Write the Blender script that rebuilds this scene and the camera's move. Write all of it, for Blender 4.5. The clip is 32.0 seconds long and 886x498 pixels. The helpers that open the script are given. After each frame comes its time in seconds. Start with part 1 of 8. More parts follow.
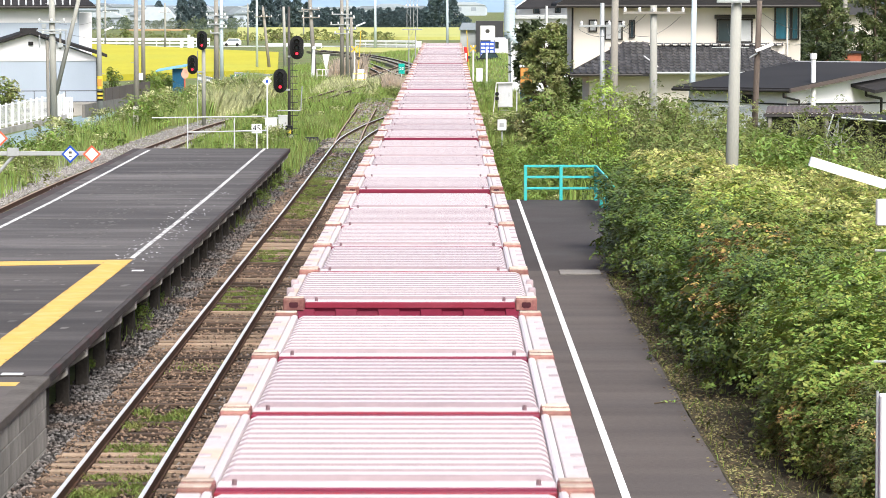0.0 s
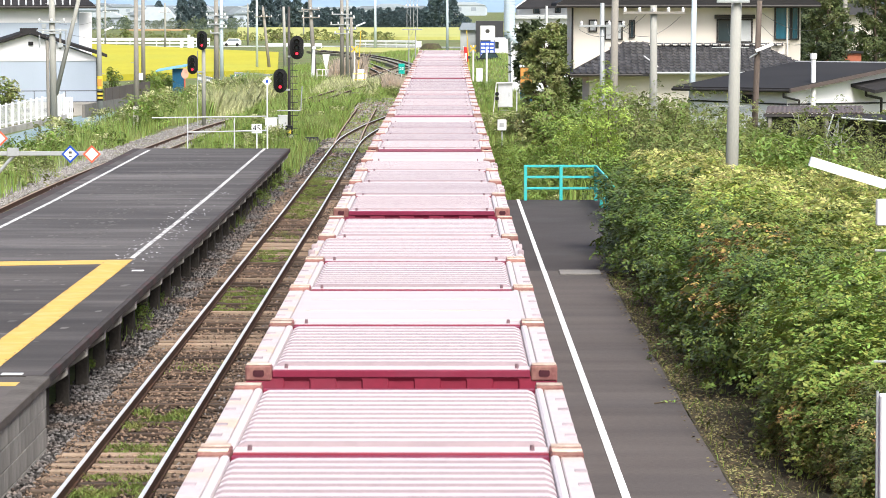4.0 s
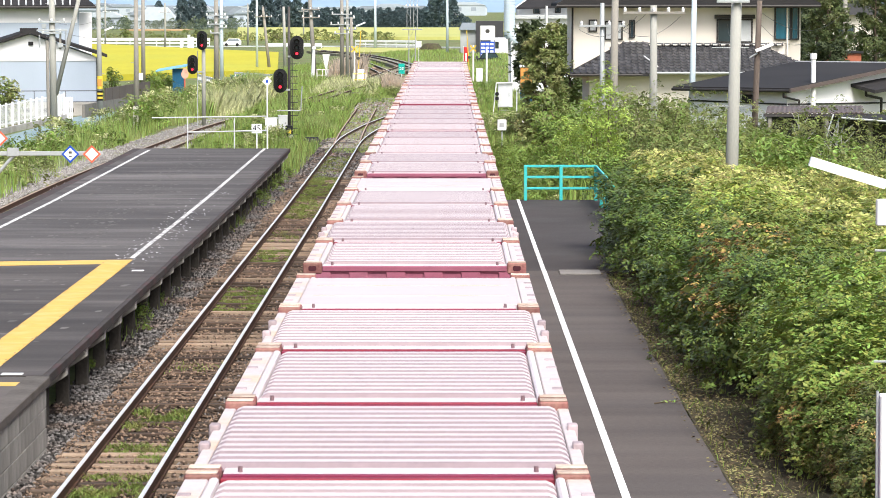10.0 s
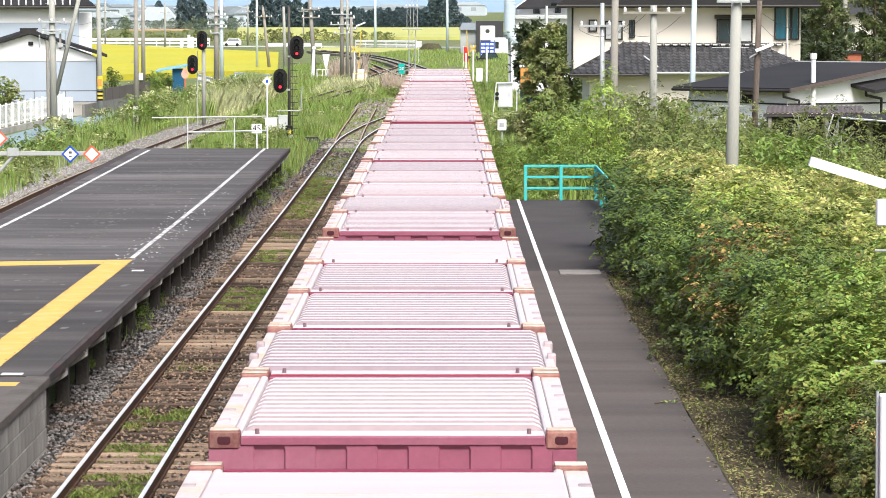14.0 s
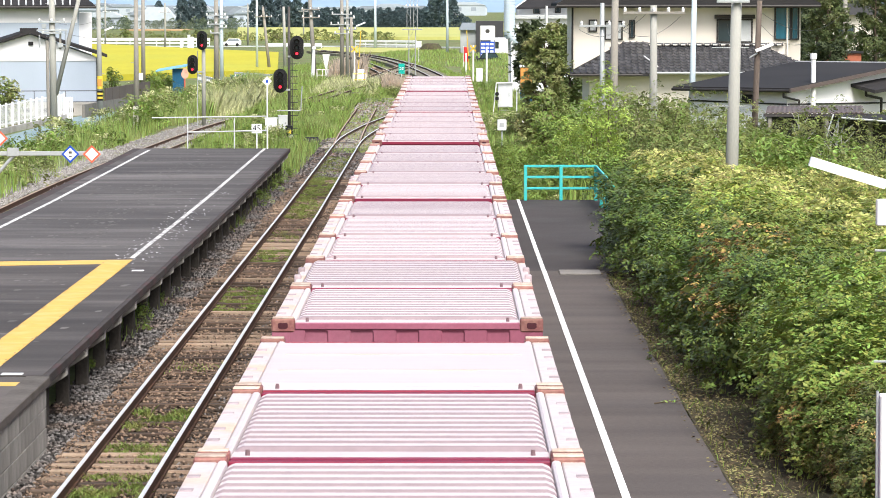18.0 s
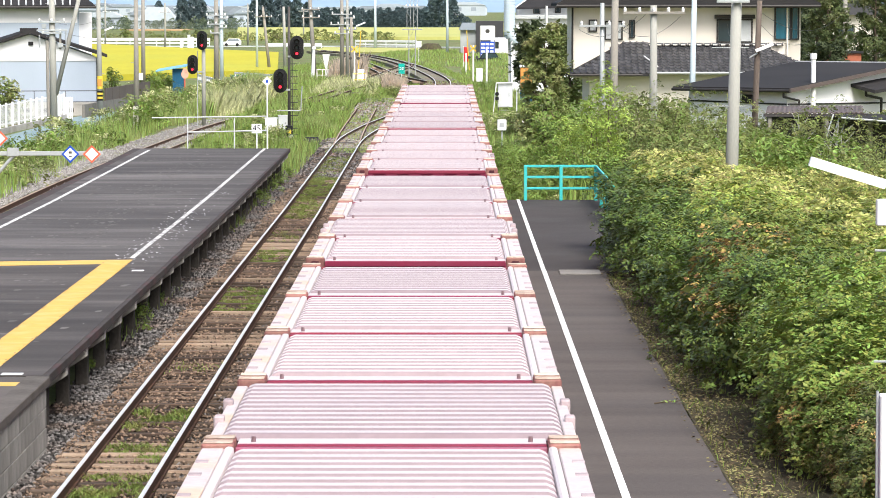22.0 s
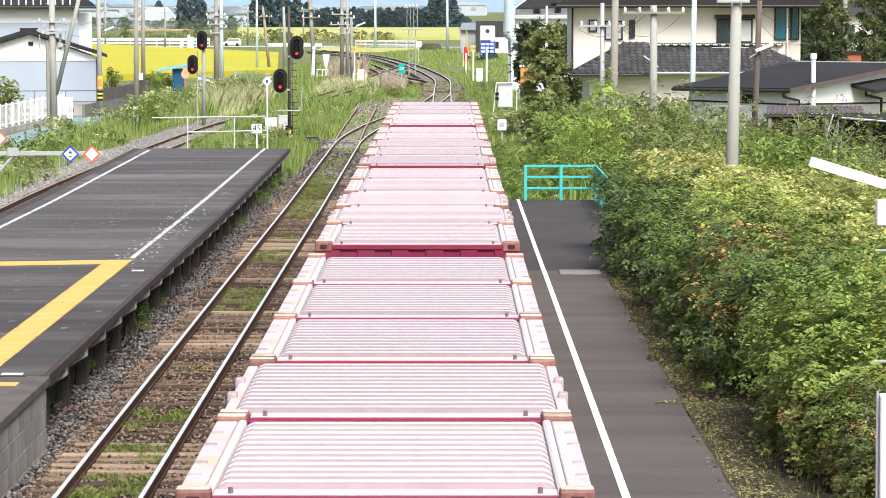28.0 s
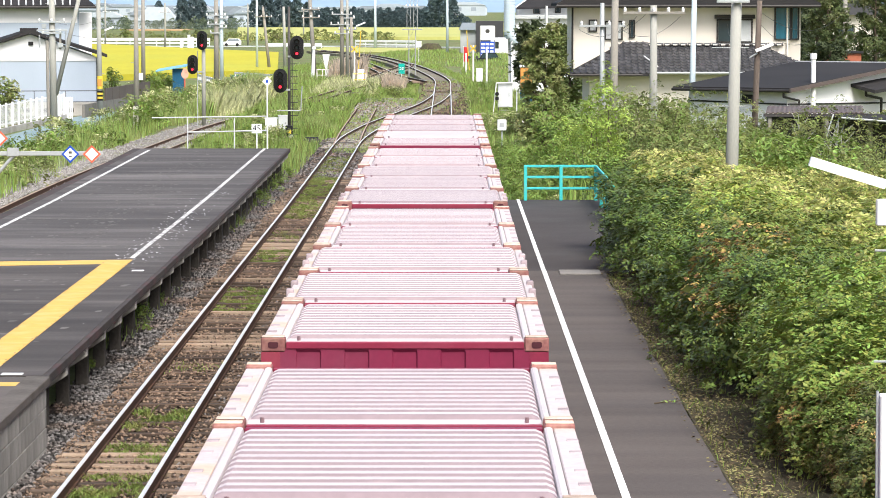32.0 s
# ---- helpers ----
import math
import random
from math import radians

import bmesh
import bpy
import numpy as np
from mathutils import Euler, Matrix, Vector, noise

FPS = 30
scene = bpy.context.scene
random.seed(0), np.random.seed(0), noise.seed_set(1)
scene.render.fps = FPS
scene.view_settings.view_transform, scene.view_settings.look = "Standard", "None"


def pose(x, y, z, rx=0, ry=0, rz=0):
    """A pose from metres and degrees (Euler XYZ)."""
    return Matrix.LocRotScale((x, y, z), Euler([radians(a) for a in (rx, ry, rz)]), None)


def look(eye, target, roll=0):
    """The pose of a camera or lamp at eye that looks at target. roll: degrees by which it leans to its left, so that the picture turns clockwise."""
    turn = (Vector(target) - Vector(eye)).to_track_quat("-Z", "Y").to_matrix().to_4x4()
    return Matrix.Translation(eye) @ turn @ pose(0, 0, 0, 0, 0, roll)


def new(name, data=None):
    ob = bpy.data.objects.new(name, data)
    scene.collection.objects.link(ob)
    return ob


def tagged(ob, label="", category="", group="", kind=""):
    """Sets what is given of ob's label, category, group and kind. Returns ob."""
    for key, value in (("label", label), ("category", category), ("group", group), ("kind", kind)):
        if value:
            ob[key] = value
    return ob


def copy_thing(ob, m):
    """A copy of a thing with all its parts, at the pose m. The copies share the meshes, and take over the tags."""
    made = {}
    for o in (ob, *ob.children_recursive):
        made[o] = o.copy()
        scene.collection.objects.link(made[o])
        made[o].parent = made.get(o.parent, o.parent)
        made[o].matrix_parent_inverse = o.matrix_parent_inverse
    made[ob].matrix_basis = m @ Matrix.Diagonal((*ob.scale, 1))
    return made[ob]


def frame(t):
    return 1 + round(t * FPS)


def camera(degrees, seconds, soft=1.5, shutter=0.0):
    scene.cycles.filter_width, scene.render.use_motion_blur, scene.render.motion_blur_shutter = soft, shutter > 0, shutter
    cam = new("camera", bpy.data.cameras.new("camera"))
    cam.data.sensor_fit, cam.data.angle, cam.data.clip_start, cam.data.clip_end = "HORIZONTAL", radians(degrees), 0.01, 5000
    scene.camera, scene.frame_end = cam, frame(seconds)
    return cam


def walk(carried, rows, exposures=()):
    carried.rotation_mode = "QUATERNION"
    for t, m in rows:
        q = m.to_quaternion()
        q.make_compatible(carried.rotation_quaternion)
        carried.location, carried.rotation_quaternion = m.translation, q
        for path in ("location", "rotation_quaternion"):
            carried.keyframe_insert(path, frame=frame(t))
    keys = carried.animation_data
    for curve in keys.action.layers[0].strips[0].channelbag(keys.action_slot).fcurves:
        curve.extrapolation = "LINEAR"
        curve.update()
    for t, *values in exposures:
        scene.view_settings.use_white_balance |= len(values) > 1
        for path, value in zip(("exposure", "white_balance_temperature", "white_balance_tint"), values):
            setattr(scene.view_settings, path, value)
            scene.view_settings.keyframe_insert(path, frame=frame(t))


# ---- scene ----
# camera on a footbridge over the tracks, looking along them with a long lens
EYE = (0.0, 0.0, 6.4)
cam = camera(15.0, 32.0, soft=0.85, shutter=0.4)
EYE_POSE = look(EYE, (-0.151, 100.0, 6.4 - 7.204))
walk(cam, [(0.0, EYE_POSE), (32.0, EYE_POSE)])

# bright overcast day
world = bpy.data.worlds.new("sky")
scene.world = world
world.use_nodes = True
wn = world.node_tree.nodes
sky = wn.new("ShaderNodeTexSky")
sky.sky_type, sky.sun_disc = "NISHITA", False
sky.sun_elevation, sky.sun_rotation = radians(50), radians(158)
sky.air_density, sky.dust_density, sky.ozone_density = 1.0, 4.0, 1.0
world.node_tree.links.new(sky.outputs[0], wn["Background"].inputs[0])
wn["Background"].inputs[1].default_value = 0.12
sun = new("sun", bpy.data.lights.new("sun", "SUN"))
sun.data.energy, sun.data.angle, sun.data.color = 2.55, radians(30), (1.0, 0.985, 0.955)
SUN_EL, SUN_AZ = radians(50), radians(158)
sun.matrix_world = look((math.sin(SUN_AZ) * math.cos(SUN_EL) * 50, math.cos(SUN_AZ) * math.cos(SUN_EL) * 50, math.sin(SUN_EL) * 50), (0, 0, 0))
scene.view_settings.exposure = 0.9

# ---- materials ----
MATS = {}


def shade(name, base, rough=0.7, var=0.25, scale=3.0, fine=40.0, bump=0.15, metal=0.0, tint=None, tint_scale=0.6, tint_amount=0.5,
          island=0.0, per_object=0.0, spec=0.3, stretch=(1, 1, 1), gap=0.02, hue=0.0, sub=0.0):
    """A surface with two scales of variation, a stain colour and relief. island, per_object: spread of brightness from piece to piece."""
    m = bpy.data.materials.new(name)
    m.use_nodes = True
    t = m.node_tree
    n, link = t.nodes, t.links.new
    p = n["Principled BSDF"]
    p.inputs["Roughness"].default_value, p.inputs["Metallic"].default_value = rough, metal
    p.inputs["Specular IOR Level"].default_value = spec
    co = n.new("ShaderNodeTexCoord")
    mp = n.new("ShaderNodeMapping")
    mp.inputs["Scale"].default_value = stretch
    link(co.outputs["Object"], mp.inputs[0])
    a = n.new("ShaderNodeTexNoise")
    a.inputs["Scale"].default_value, a.inputs["Detail"].default_value = scale, 5
    b = n.new("ShaderNodeTexNoise")
    b.inputs["Scale"].default_value, b.inputs["Detail"].default_value = fine, 3
    link(mp.outputs[0], a.inputs[0])
    link(mp.outputs[0], b.inputs[0])
    add = n.new("ShaderNodeMath")
    add.operation = "ADD"
    link(a.outputs[0], add.inputs[0])
    link(b.outputs[0], add.inputs[1])
    rng = n.new("ShaderNodeMapRange")
    rng.inputs[1].default_value, rng.inputs[2].default_value = 0.6, 1.4
    rng.inputs[3].default_value, rng.inputs[4].default_value = 1 - var, 1 + var
    link(add.outputs[0], rng.inputs[0])
    value = rng.outputs[0]
    for amount, node, out in ((island, "ShaderNodeNewGeometry", "Random Per Island"), (per_object, "ShaderNodeObjectInfo", "Random")):
        if amount:
            src = n.new(node)
            r2 = n.new("ShaderNodeMapRange")
            r2.inputs[3].default_value, r2.inputs[4].default_value = 1 - amount, 1 + amount
            link(src.outputs[out], r2.inputs[0])
            mul = n.new("ShaderNodeMath")
            mul.operation = "MULTIPLY"
            link(value, mul.inputs[0])
            link(r2.outputs[0], mul.inputs[1])
            value = mul.outputs[0]
    colour = n.new("ShaderNodeRGB")
    colour.outputs[0].default_value = (*base, 1)
    col = colour.outputs[0]
    if tint:
        c = n.new("ShaderNodeTexNoise")
        c.inputs["Scale"].default_value, c.inputs["Detail"].default_value = tint_scale, 4
        link(mp.outputs[0], c.inputs[0])
        cr = n.new("ShaderNodeMapRange")
        cr.inputs[1].default_value, cr.inputs[2].default_value = 0.48, 0.66
        cr.inputs[4].default_value = tint_amount
        link(c.outputs[0], cr.inputs[0])
        mx = n.new("ShaderNodeMix")
        mx.data_type = "RGBA"
        mx.inputs[7].default_value = (*tint, 1)
        link(cr.outputs[0], mx.inputs[0])
        link(col, mx.inputs[6])
        col = mx.outputs[2]
    hs = n.new("ShaderNodeHueSaturation")
    link(value, hs.inputs["Value"])
    link(col, hs.inputs["Color"])
    if hue:
        src = n.new("ShaderNodeNewGeometry" if island else "ShaderNodeObjectInfo")
        r3 = n.new("ShaderNodeMapRange")
        r3.inputs[3].default_value, r3.inputs[4].default_value = 0.5 - hue, 0.5 + hue
        link(src.outputs["Random Per Island" if island else "Random"], r3.inputs[0])
        link(r3.outputs[0], hs.inputs["Hue"])
    link(hs.outputs[0], p.inputs["Base Color"])
    if bump:
        bp = n.new("ShaderNodeBump")
        bp.inputs["Strength"].default_value, bp.inputs["Distance"].default_value = bump, gap
        link(b.outputs[0], bp.inputs["Height"])
        link(bp.outputs[0], p.inputs["Normal"])
    if sub:
        tr = n.new("ShaderNodeBsdfTranslucent")
        link(hs.outputs[0], tr.inputs[0])
        ms = n.new("ShaderNodeMixShader")
        ms.inputs[0].default_value = sub
        link(p.outputs[0], ms.inputs[1])
        link(tr.outputs[0], ms.inputs[2])
        link(ms.outputs[0], n["Material Output"].inputs[0])
    MATS[name] = m
    return m


def glow(name, colour, strength):
    m = bpy.data.materials.new(name)
    m.use_nodes = True
    p = m.node_tree.nodes["Principled BSDF"]
    p.inputs["Base Color"].default_value = (*colour, 1)
    p.inputs["Emission Color"].default_value = (*colour, 1)
    p.inputs["Emission Strength"].default_value = strength
    return m


M_GROUND = shade("ground_grass", (0.125, 0.16, 0.055), 0.95, 0.4, 0.5, 9, 0.6, tint=(0.19, 0.155, 0.09), tint_scale=0.15, tint_amount=0.8, gap=0.08)
# bed coloured near black, as the shade in gaps between loose stones
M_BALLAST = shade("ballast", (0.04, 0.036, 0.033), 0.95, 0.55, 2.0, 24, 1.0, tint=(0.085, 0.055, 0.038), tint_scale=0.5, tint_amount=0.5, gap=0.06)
M_STONE = shade("ballast_stone", (0.13, 0.122, 0.118), 0.9, 0.2, 8, 60, 0.3, island=0.9, tint=(0.12, 0.075, 0.05), tint_scale=0.5, tint_amount=0.7)
M_BALLAST2 = shade("pale_weedy_ballast", (0.2, 0.18, 0.15), 0.95, 0.5, 2.0, 24, 1.0, tint=(0.19, 0.21, 0.085), tint_scale=0.45, tint_amount=0.9, gap=0.06)
M_STONE2 = shade("pale_stone", (0.27, 0.255, 0.24), 0.9, 0.2, 8, 60, 0.3, island=0.35)
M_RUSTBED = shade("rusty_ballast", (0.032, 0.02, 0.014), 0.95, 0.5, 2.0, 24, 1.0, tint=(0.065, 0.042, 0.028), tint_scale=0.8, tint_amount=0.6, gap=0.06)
M_RUSTSTONE = shade("rusty_stone", (0.165, 0.115, 0.082), 0.95, 0.25, 8, 60, 0.3, island=0.85)
M_SLEEPERP = shade("pale_worn_sleeper", (0.26, 0.195, 0.14), 0.9, 0.35, 2, 30, 0.4, per_object=0.4, stretch=(1, 6, 6), tint=(0.16, 0.09, 0.055), tint_scale=1.6, tint_amount=0.8)
M_SLEEPER = shade("weathered_sleeper", (0.075, 0.056, 0.042), 0.9, 0.4, 2, 30, 0.4, per_object=0.55, stretch=(1, 6, 6), tint=(0.14, 0.08, 0.05), tint_scale=1.2, tint_amount=0.7)
M_RAIL = shade("rail_rust", (0.05, 0.024, 0.014), 0.85, 0.3, 2, 20, 0.2, tint=(0.09, 0.042, 0.022), tint_scale=1)
M_RAILTOP = shade("polished_rail", (0.78, 0.77, 0.75), 0.35, 0.08, 1, 10, 0.0, metal=0.35, spec=0.5)
M_RAILDULL = shade("brown_rail", (0.36, 0.27, 0.21), 0.7, 0.2, 1, 10, 0.1)
M_ASPHALT = shade("dark_asphalt", (0.052, 0.045, 0.041), 0.8, 0.5, 0.6, 60, 0.25, spec=0.3, tint=(0.105, 0.092, 0.085), tint_scale=0.45, tint_amount=0.75, stretch=(0.3, 1.5, 1), gap=0.006)
M_CABINET = shade("grey_cabinet_paint", (0.56, 0.58, 0.6), 0.5, 0.1, 2, 20, 0.03, tint=(0.46, 0.45, 0.42), tint_scale=2, tint_amount=0.5)
M_PALECON = shade("pale_concrete", (0.42, 0.4, 0.37), 0.9, 0.15, 1.5, 20, 0.2, tint=(0.28, 0.26, 0.23), tint_scale=0.8, tint_amount=0.6)
M_ASPHALT2 = shade("worn_asphalt", (0.097, 0.084, 0.077), 0.85, 0.42, 0.45, 60, 0.25, tint=(0.068, 0.061, 0.058), tint_scale=0.35, tint_amount=0.8, stretch=(0.22, 1.5, 1), gap=0.006)
M_ASPHALT4 = shade("pale_worn_asphalt", (0.07, 0.062, 0.058), 0.8, 0.5, 0.6, 60, 0.25, spec=0.3, tint=(0.135, 0.122, 0.115), tint_scale=0.45, tint_amount=0.75, stretch=(0.3, 1.3, 1), gap=0.006)
M_ASPHJOINT = shade("scuffed_asphalt", (0.15, 0.14, 0.13), 0.9, 0.35, 2.0, 60, 0.2, tint=(0.08, 0.072, 0.067), tint_scale=1.2, tint_amount=0.9, gap=0.006)
M_ASPHALT3 = shade("new_asphalt", (0.055, 0.049, 0.047), 0.85, 0.35, 0.5, 60, 0.25, tint=(0.075, 0.072, 0.07), tint_scale=0.4, tint_amount=0.5, gap=0.006)
M_CONCRETE = shade("concrete", (0.18, 0.168, 0.15), 0.9, 0.22, 1.5, 25, 0.3, tint=(0.17, 0.15, 0.12), tint_scale=0.8, tint_amount=0.6)
M_BLOCK = shade("concrete_block", (0.25, 0.24, 0.222), 0.9, 0.25, 3, 40, 0.3, per_object=0.2, tint=(0.2, 0.18, 0.15), tint_scale=1)
# darkened concrete; under the platform it carries the overhang's shade
M_DARKCON = shade("stained_shaded_concrete", (0.07, 0.064, 0.055), 0.9, 0.3, 1.5, 25, 0.3, tint=(0.05, 0.045, 0.04), tint_scale=1.2, tint_amount=0.7)
M_COPING = shade("mossy_coping", (0.105, 0.092, 0.082), 0.9, 0.35, 1.5, 25, 0.3, tint=(0.07, 0.062, 0.05), tint_scale=1.2, tint_amount=0.7)
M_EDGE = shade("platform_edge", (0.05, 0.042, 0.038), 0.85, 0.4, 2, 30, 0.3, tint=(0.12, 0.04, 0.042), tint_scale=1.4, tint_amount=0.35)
M_WHITELINE = shade("white_line_paint", (0.8, 0.8, 0.79), 0.7, 0.06, 4, 50, 0.1, tint=(0.42, 0.41, 0.4), tint_scale=3.5, tint_amount=0.6)
M_WORNLINE = shade("worn_line_paint", (0.62, 0.62, 0.6), 0.75, 0.15, 4, 50, 0.1, tint=(0.2, 0.19, 0.185), tint_scale=2.5, tint_amount=0.8)
M_YELLOW = shade("yellow_line_paint", (0.62, 0.375, 0.09), 0.7, 0.12, 3, 50, 0.2, tint=(0.62, 0.44, 0.18), tint_scale=2, tint_amount=0.6)
M_DIRT = shade("leafy_soil", (0.062, 0.052, 0.03), 0.95, 0.45, 3, 25, 0.6, tint=(0.07, 0.075, 0.03), tint_scale=0.8, tint_amount=0.7, gap=0.04)
M_LITTER = shade("fallen_leaves", (0.18, 0.145, 0.07), 0.9, 0.2, 5, 20, 0.0, island=0.7, hue=0.05)
# the shade on the hedge's track-side face is darkened into this leaf colour
M_DARKLEAF = shade("glossy_dark_shade_leaf", (0.135, 0.19, 0.042), 0.35, 0.5, 3.5, 9, 0.0, island=0.4, per_object=0.2, hue=0.03, tint=(0.12, 0.15, 0.04), tint_scale=0.9, tint_amount=0.6, sub=0.15)
M_HEDGE = shade("hedge_leaf", (0.265, 0.32, 0.07), 0.42, 0.6, 3.5, 9, 0.0, island=0.25, per_object=0.32, hue=0.04, tint=(0.36, 0.31, 0.085), tint_scale=0.9, tint_amount=0.5, sub=0.22)
M_NEARHEDGE = shade("near_hedge_leaf", (0.2, 0.26, 0.055), 0.42, 0.6, 3.5, 9, 0.0, island=0.25, per_object=0.2, hue=0.04, tint=(0.3, 0.28, 0.08), tint_scale=0.9, tint_amount=0.5, sub=0.22)
M_HEDGEY = shade("yellow_tip_leaf", (0.49, 0.47, 0.17), 0.5, 0.2, 0.8, 6, 0.0, island=0.45, hue=0.03, sub=0.35)
M_HEDGEB = shade("browned_leaf", (0.38, 0.25, 0.09), 0.6, 0.2, 0.8, 6, 0.0, island=0.5, hue=0.03, sub=0.3)
M_WEED = shade("bright_weed_leaf", (0.2, 0.275, 0.06), 0.5, 0.55, 2.2, 6, 0.0, island=0.4, per_object=0.2, hue=0.03, sub=0.3)
M_SCRUB = shade("olive_scrub_leaf", (0.14, 0.165, 0.045), 0.5, 0.55, 1.8, 6, 0.0, island=0.4, per_object=0.25, hue=0.05, tint=(0.25, 0.17, 0.06), tint_scale=1.1, tint_amount=0.75, sub=0.2)
M_VINE = shade("bright_vine_leaf", (0.36, 0.46, 0.1), 0.5, 0.2, 0.8, 6, 0.0, island=0.4, hue=0.02, sub=0.4)
M_TREE = shade("tree_leaf", (0.11, 0.14, 0.05), 0.5, 0.4, 1.6, 6, 0.0, island=0.4, hue=0.03, tint=(0.2, 0.19, 0.08), tint_scale=0.8, tint_amount=0.5, sub=0.35)
M_YOUNG = shade("young_tree_leaf", (0.215, 0.255, 0.085), 0.5, 0.5, 2.2, 6, 0.0, island=0.35, hue=0.03, tint=(0.4, 0.36, 0.17), tint_scale=1.4, tint_amount=0.6, sub=0.25)
M_PINE = shade("conifer_needles", (0.06, 0.08, 0.035), 0.6, 0.25, 0.8, 6, 0.0, island=0.5, sub=0.2)
# distance haze is mixed into the pale bluish colour of far foliage
M_FARTREE = shade("far_conifer_in_haze", (0.1, 0.142, 0.15), 1.0, 0.15, 0.2, 1.5, 0.0, island=0.1, spec=0.0, sub=0.35)
M_FARBUSH = shade("far_garden_bush_in_haze", (0.15, 0.19, 0.13), 1.0, 0.25, 0.2, 1.5, 0.0, island=0.2, spec=0.0, sub=0.3)
M_MOSS = shade("short_moss_grass", (0.2, 0.26, 0.06), 0.7, 0.25, 0.3, 2, 0.0, island=0.45, hue=0.03, tint=(0.27, 0.24, 0.09), tint_scale=1.5, tint_amount=0.7, sub=0.35)
M_GRASS = shade("grass_blade", (0.33, 0.43, 0.11), 0.6, 0.35, 0.9, 3, 0.0, island=0.4, hue=0.03, tint=(0.46, 0.46, 0.22), tint_scale=0.3, tint_amount=0.6, sub=0.5)
M_WILD = shade("olive_wild_leaf", (0.22, 0.255, 0.08), 0.5, 0.6, 2.2, 6, 0.0, island=0.4, per_object=0.2, hue=0.03, tint=(0.38, 0.35, 0.16), tint_scale=0.6, tint_amount=0.6, sub=0.35)
M_REED = shade("pale_reed", (0.6, 0.6, 0.33), 0.7, 0.2, 0.3, 2, 0.0, island=0.4, sub=0.4)
M_PLUME = shade("reed_plume", (0.7, 0.58, 0.46), 0.9, 0.2, 0.3, 2, 0.0, island=0.3, sub=0.55)
M_BARK = shade("bark", (0.11, 0.085, 0.06), 0.95, 0.3, 3, 20, 0.5)
M_RICE = shade("ripe_rice", (0.4, 0.365, 0.03), 0.95, 0.12, 0.08, 2.5, 0.3, tint=(0.36, 0.37, 0.05), tint_scale=0.05, tint_amount=0.6, stretch=(1, 0.3, 1), gap=0.1)
M_RICE2 = shade("pale_rice", (0.4, 0.4, 0.13), 0.95, 0.12, 0.05, 1.5, 0.3, tint=(0.33, 0.36, 0.12), tint_scale=0.02, tint_amount=0.7, stretch=(1, 0.3, 1), gap=0.1)
M_BARE = shade("bare_brown_field", (0.4, 0.27, 0.14), 0.95, 0.15, 0.1, 2, 0.2)
M_ROAD = shade("bluish_road", (0.21, 0.285, 0.3), 0.85, 0.1, 0.5, 20, 0.1)
M_CRIMSON = shade("crimson_container_paint", (0.2, 0.017, 0.043), 0.5, 0.12, 1.5, 20, 0.05, per_object=0.15, hue=0.012, tint=(0.24, 0.07, 0.1), tint_scale=1.2, tint_amount=0.35)
M_SLOT = shade("casting_hole_shade", (0.055, 0.014, 0.02), 0.9, 0.2, 4, 30, 0.05)
M_PEG = shade("dark_grey_peg", (0.16, 0.1, 0.11), 0.6, 0.15, 4, 30, 0.05)
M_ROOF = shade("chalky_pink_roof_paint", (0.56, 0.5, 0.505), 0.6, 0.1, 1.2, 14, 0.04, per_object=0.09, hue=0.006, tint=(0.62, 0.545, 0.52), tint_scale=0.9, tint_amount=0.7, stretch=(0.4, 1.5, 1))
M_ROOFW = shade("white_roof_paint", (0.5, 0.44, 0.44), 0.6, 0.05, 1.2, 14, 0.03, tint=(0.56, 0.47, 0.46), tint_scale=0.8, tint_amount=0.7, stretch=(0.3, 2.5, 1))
# rib slopes and valleys: their shade is put into this duller pink
M_VALLEY = shade("shaded_roof_valley", (0.27, 0.207, 0.22), 0.65, 0.12, 1.2, 14, 0.04, per_object=0.12, hue=0.012)
M_HEADER = shade("pink_roof_header", (0.54, 0.46, 0.465), 0.6, 0.1, 1.2, 14, 0.04, per_object=0.08, tint=(0.58, 0.5, 0.49), tint_scale=1.5)
M_RUSTTOP = shade("rusty_pale_top", (0.5, 0.38, 0.3), 0.8, 0.25, 8, 40, 0.1, per_object=0.3, tint=(0.55, 0.47, 0.43), tint_scale=6)
M_STRIP = shade("pale_roof_edge", (0.53, 0.46, 0.455), 0.6, 0.14, 2.5, 20, 0.04, tint=(0.56, 0.39, 0.27), tint_scale=1.3, tint_amount=0.75)
# the lugs' small shadows are put into this greyer tone
M_LUG = shade("greyish_lug_shade", (0.36, 0.29, 0.3), 0.6, 0.15, 6, 30, 0.05, per_object=0.2)
M_CASTING = shade("rusty_casting", (0.22, 0.085, 0.08), 0.8, 0.25, 6, 40, 0.2, per_object=0.25, tint=(0.25, 0.14, 0.11), tint_scale=5, tint_amount=0.8)
M_FADED = shade("faded_mauve_container_paint", (0.25, 0.075, 0.115), 0.6, 0.15, 1.5, 20, 0.05, per_object=0.12, tint=(0.3, 0.13, 0.17), tint_scale=1.2, tint_amount=0.5)
M_DARKRED = shade("dark_red_steel", (0.12, 0.02, 0.03), 0.6, 0.2, 2, 20, 0.1)
M_DECK = shade("wagon_grey", (0.14, 0.15, 0.17), 0.6, 0.25, 2, 20, 0.1, tint=(0.14, 0.08, 0.05), tint_scale=1.5)
M_STEEL = shade("dark_steel", (0.07, 0.065, 0.06), 0.6, 0.3, 3, 25, 0.1, metal=0.3)
M_BLACK = shade("black_enamel", (0.012, 0.012, 0.013), 0.45, 0.2, 3, 25, 0.05)
M_WHITE = shade("white_enamel", (0.78, 0.78, 0.77), 0.45, 0.06, 2, 25, 0.03)
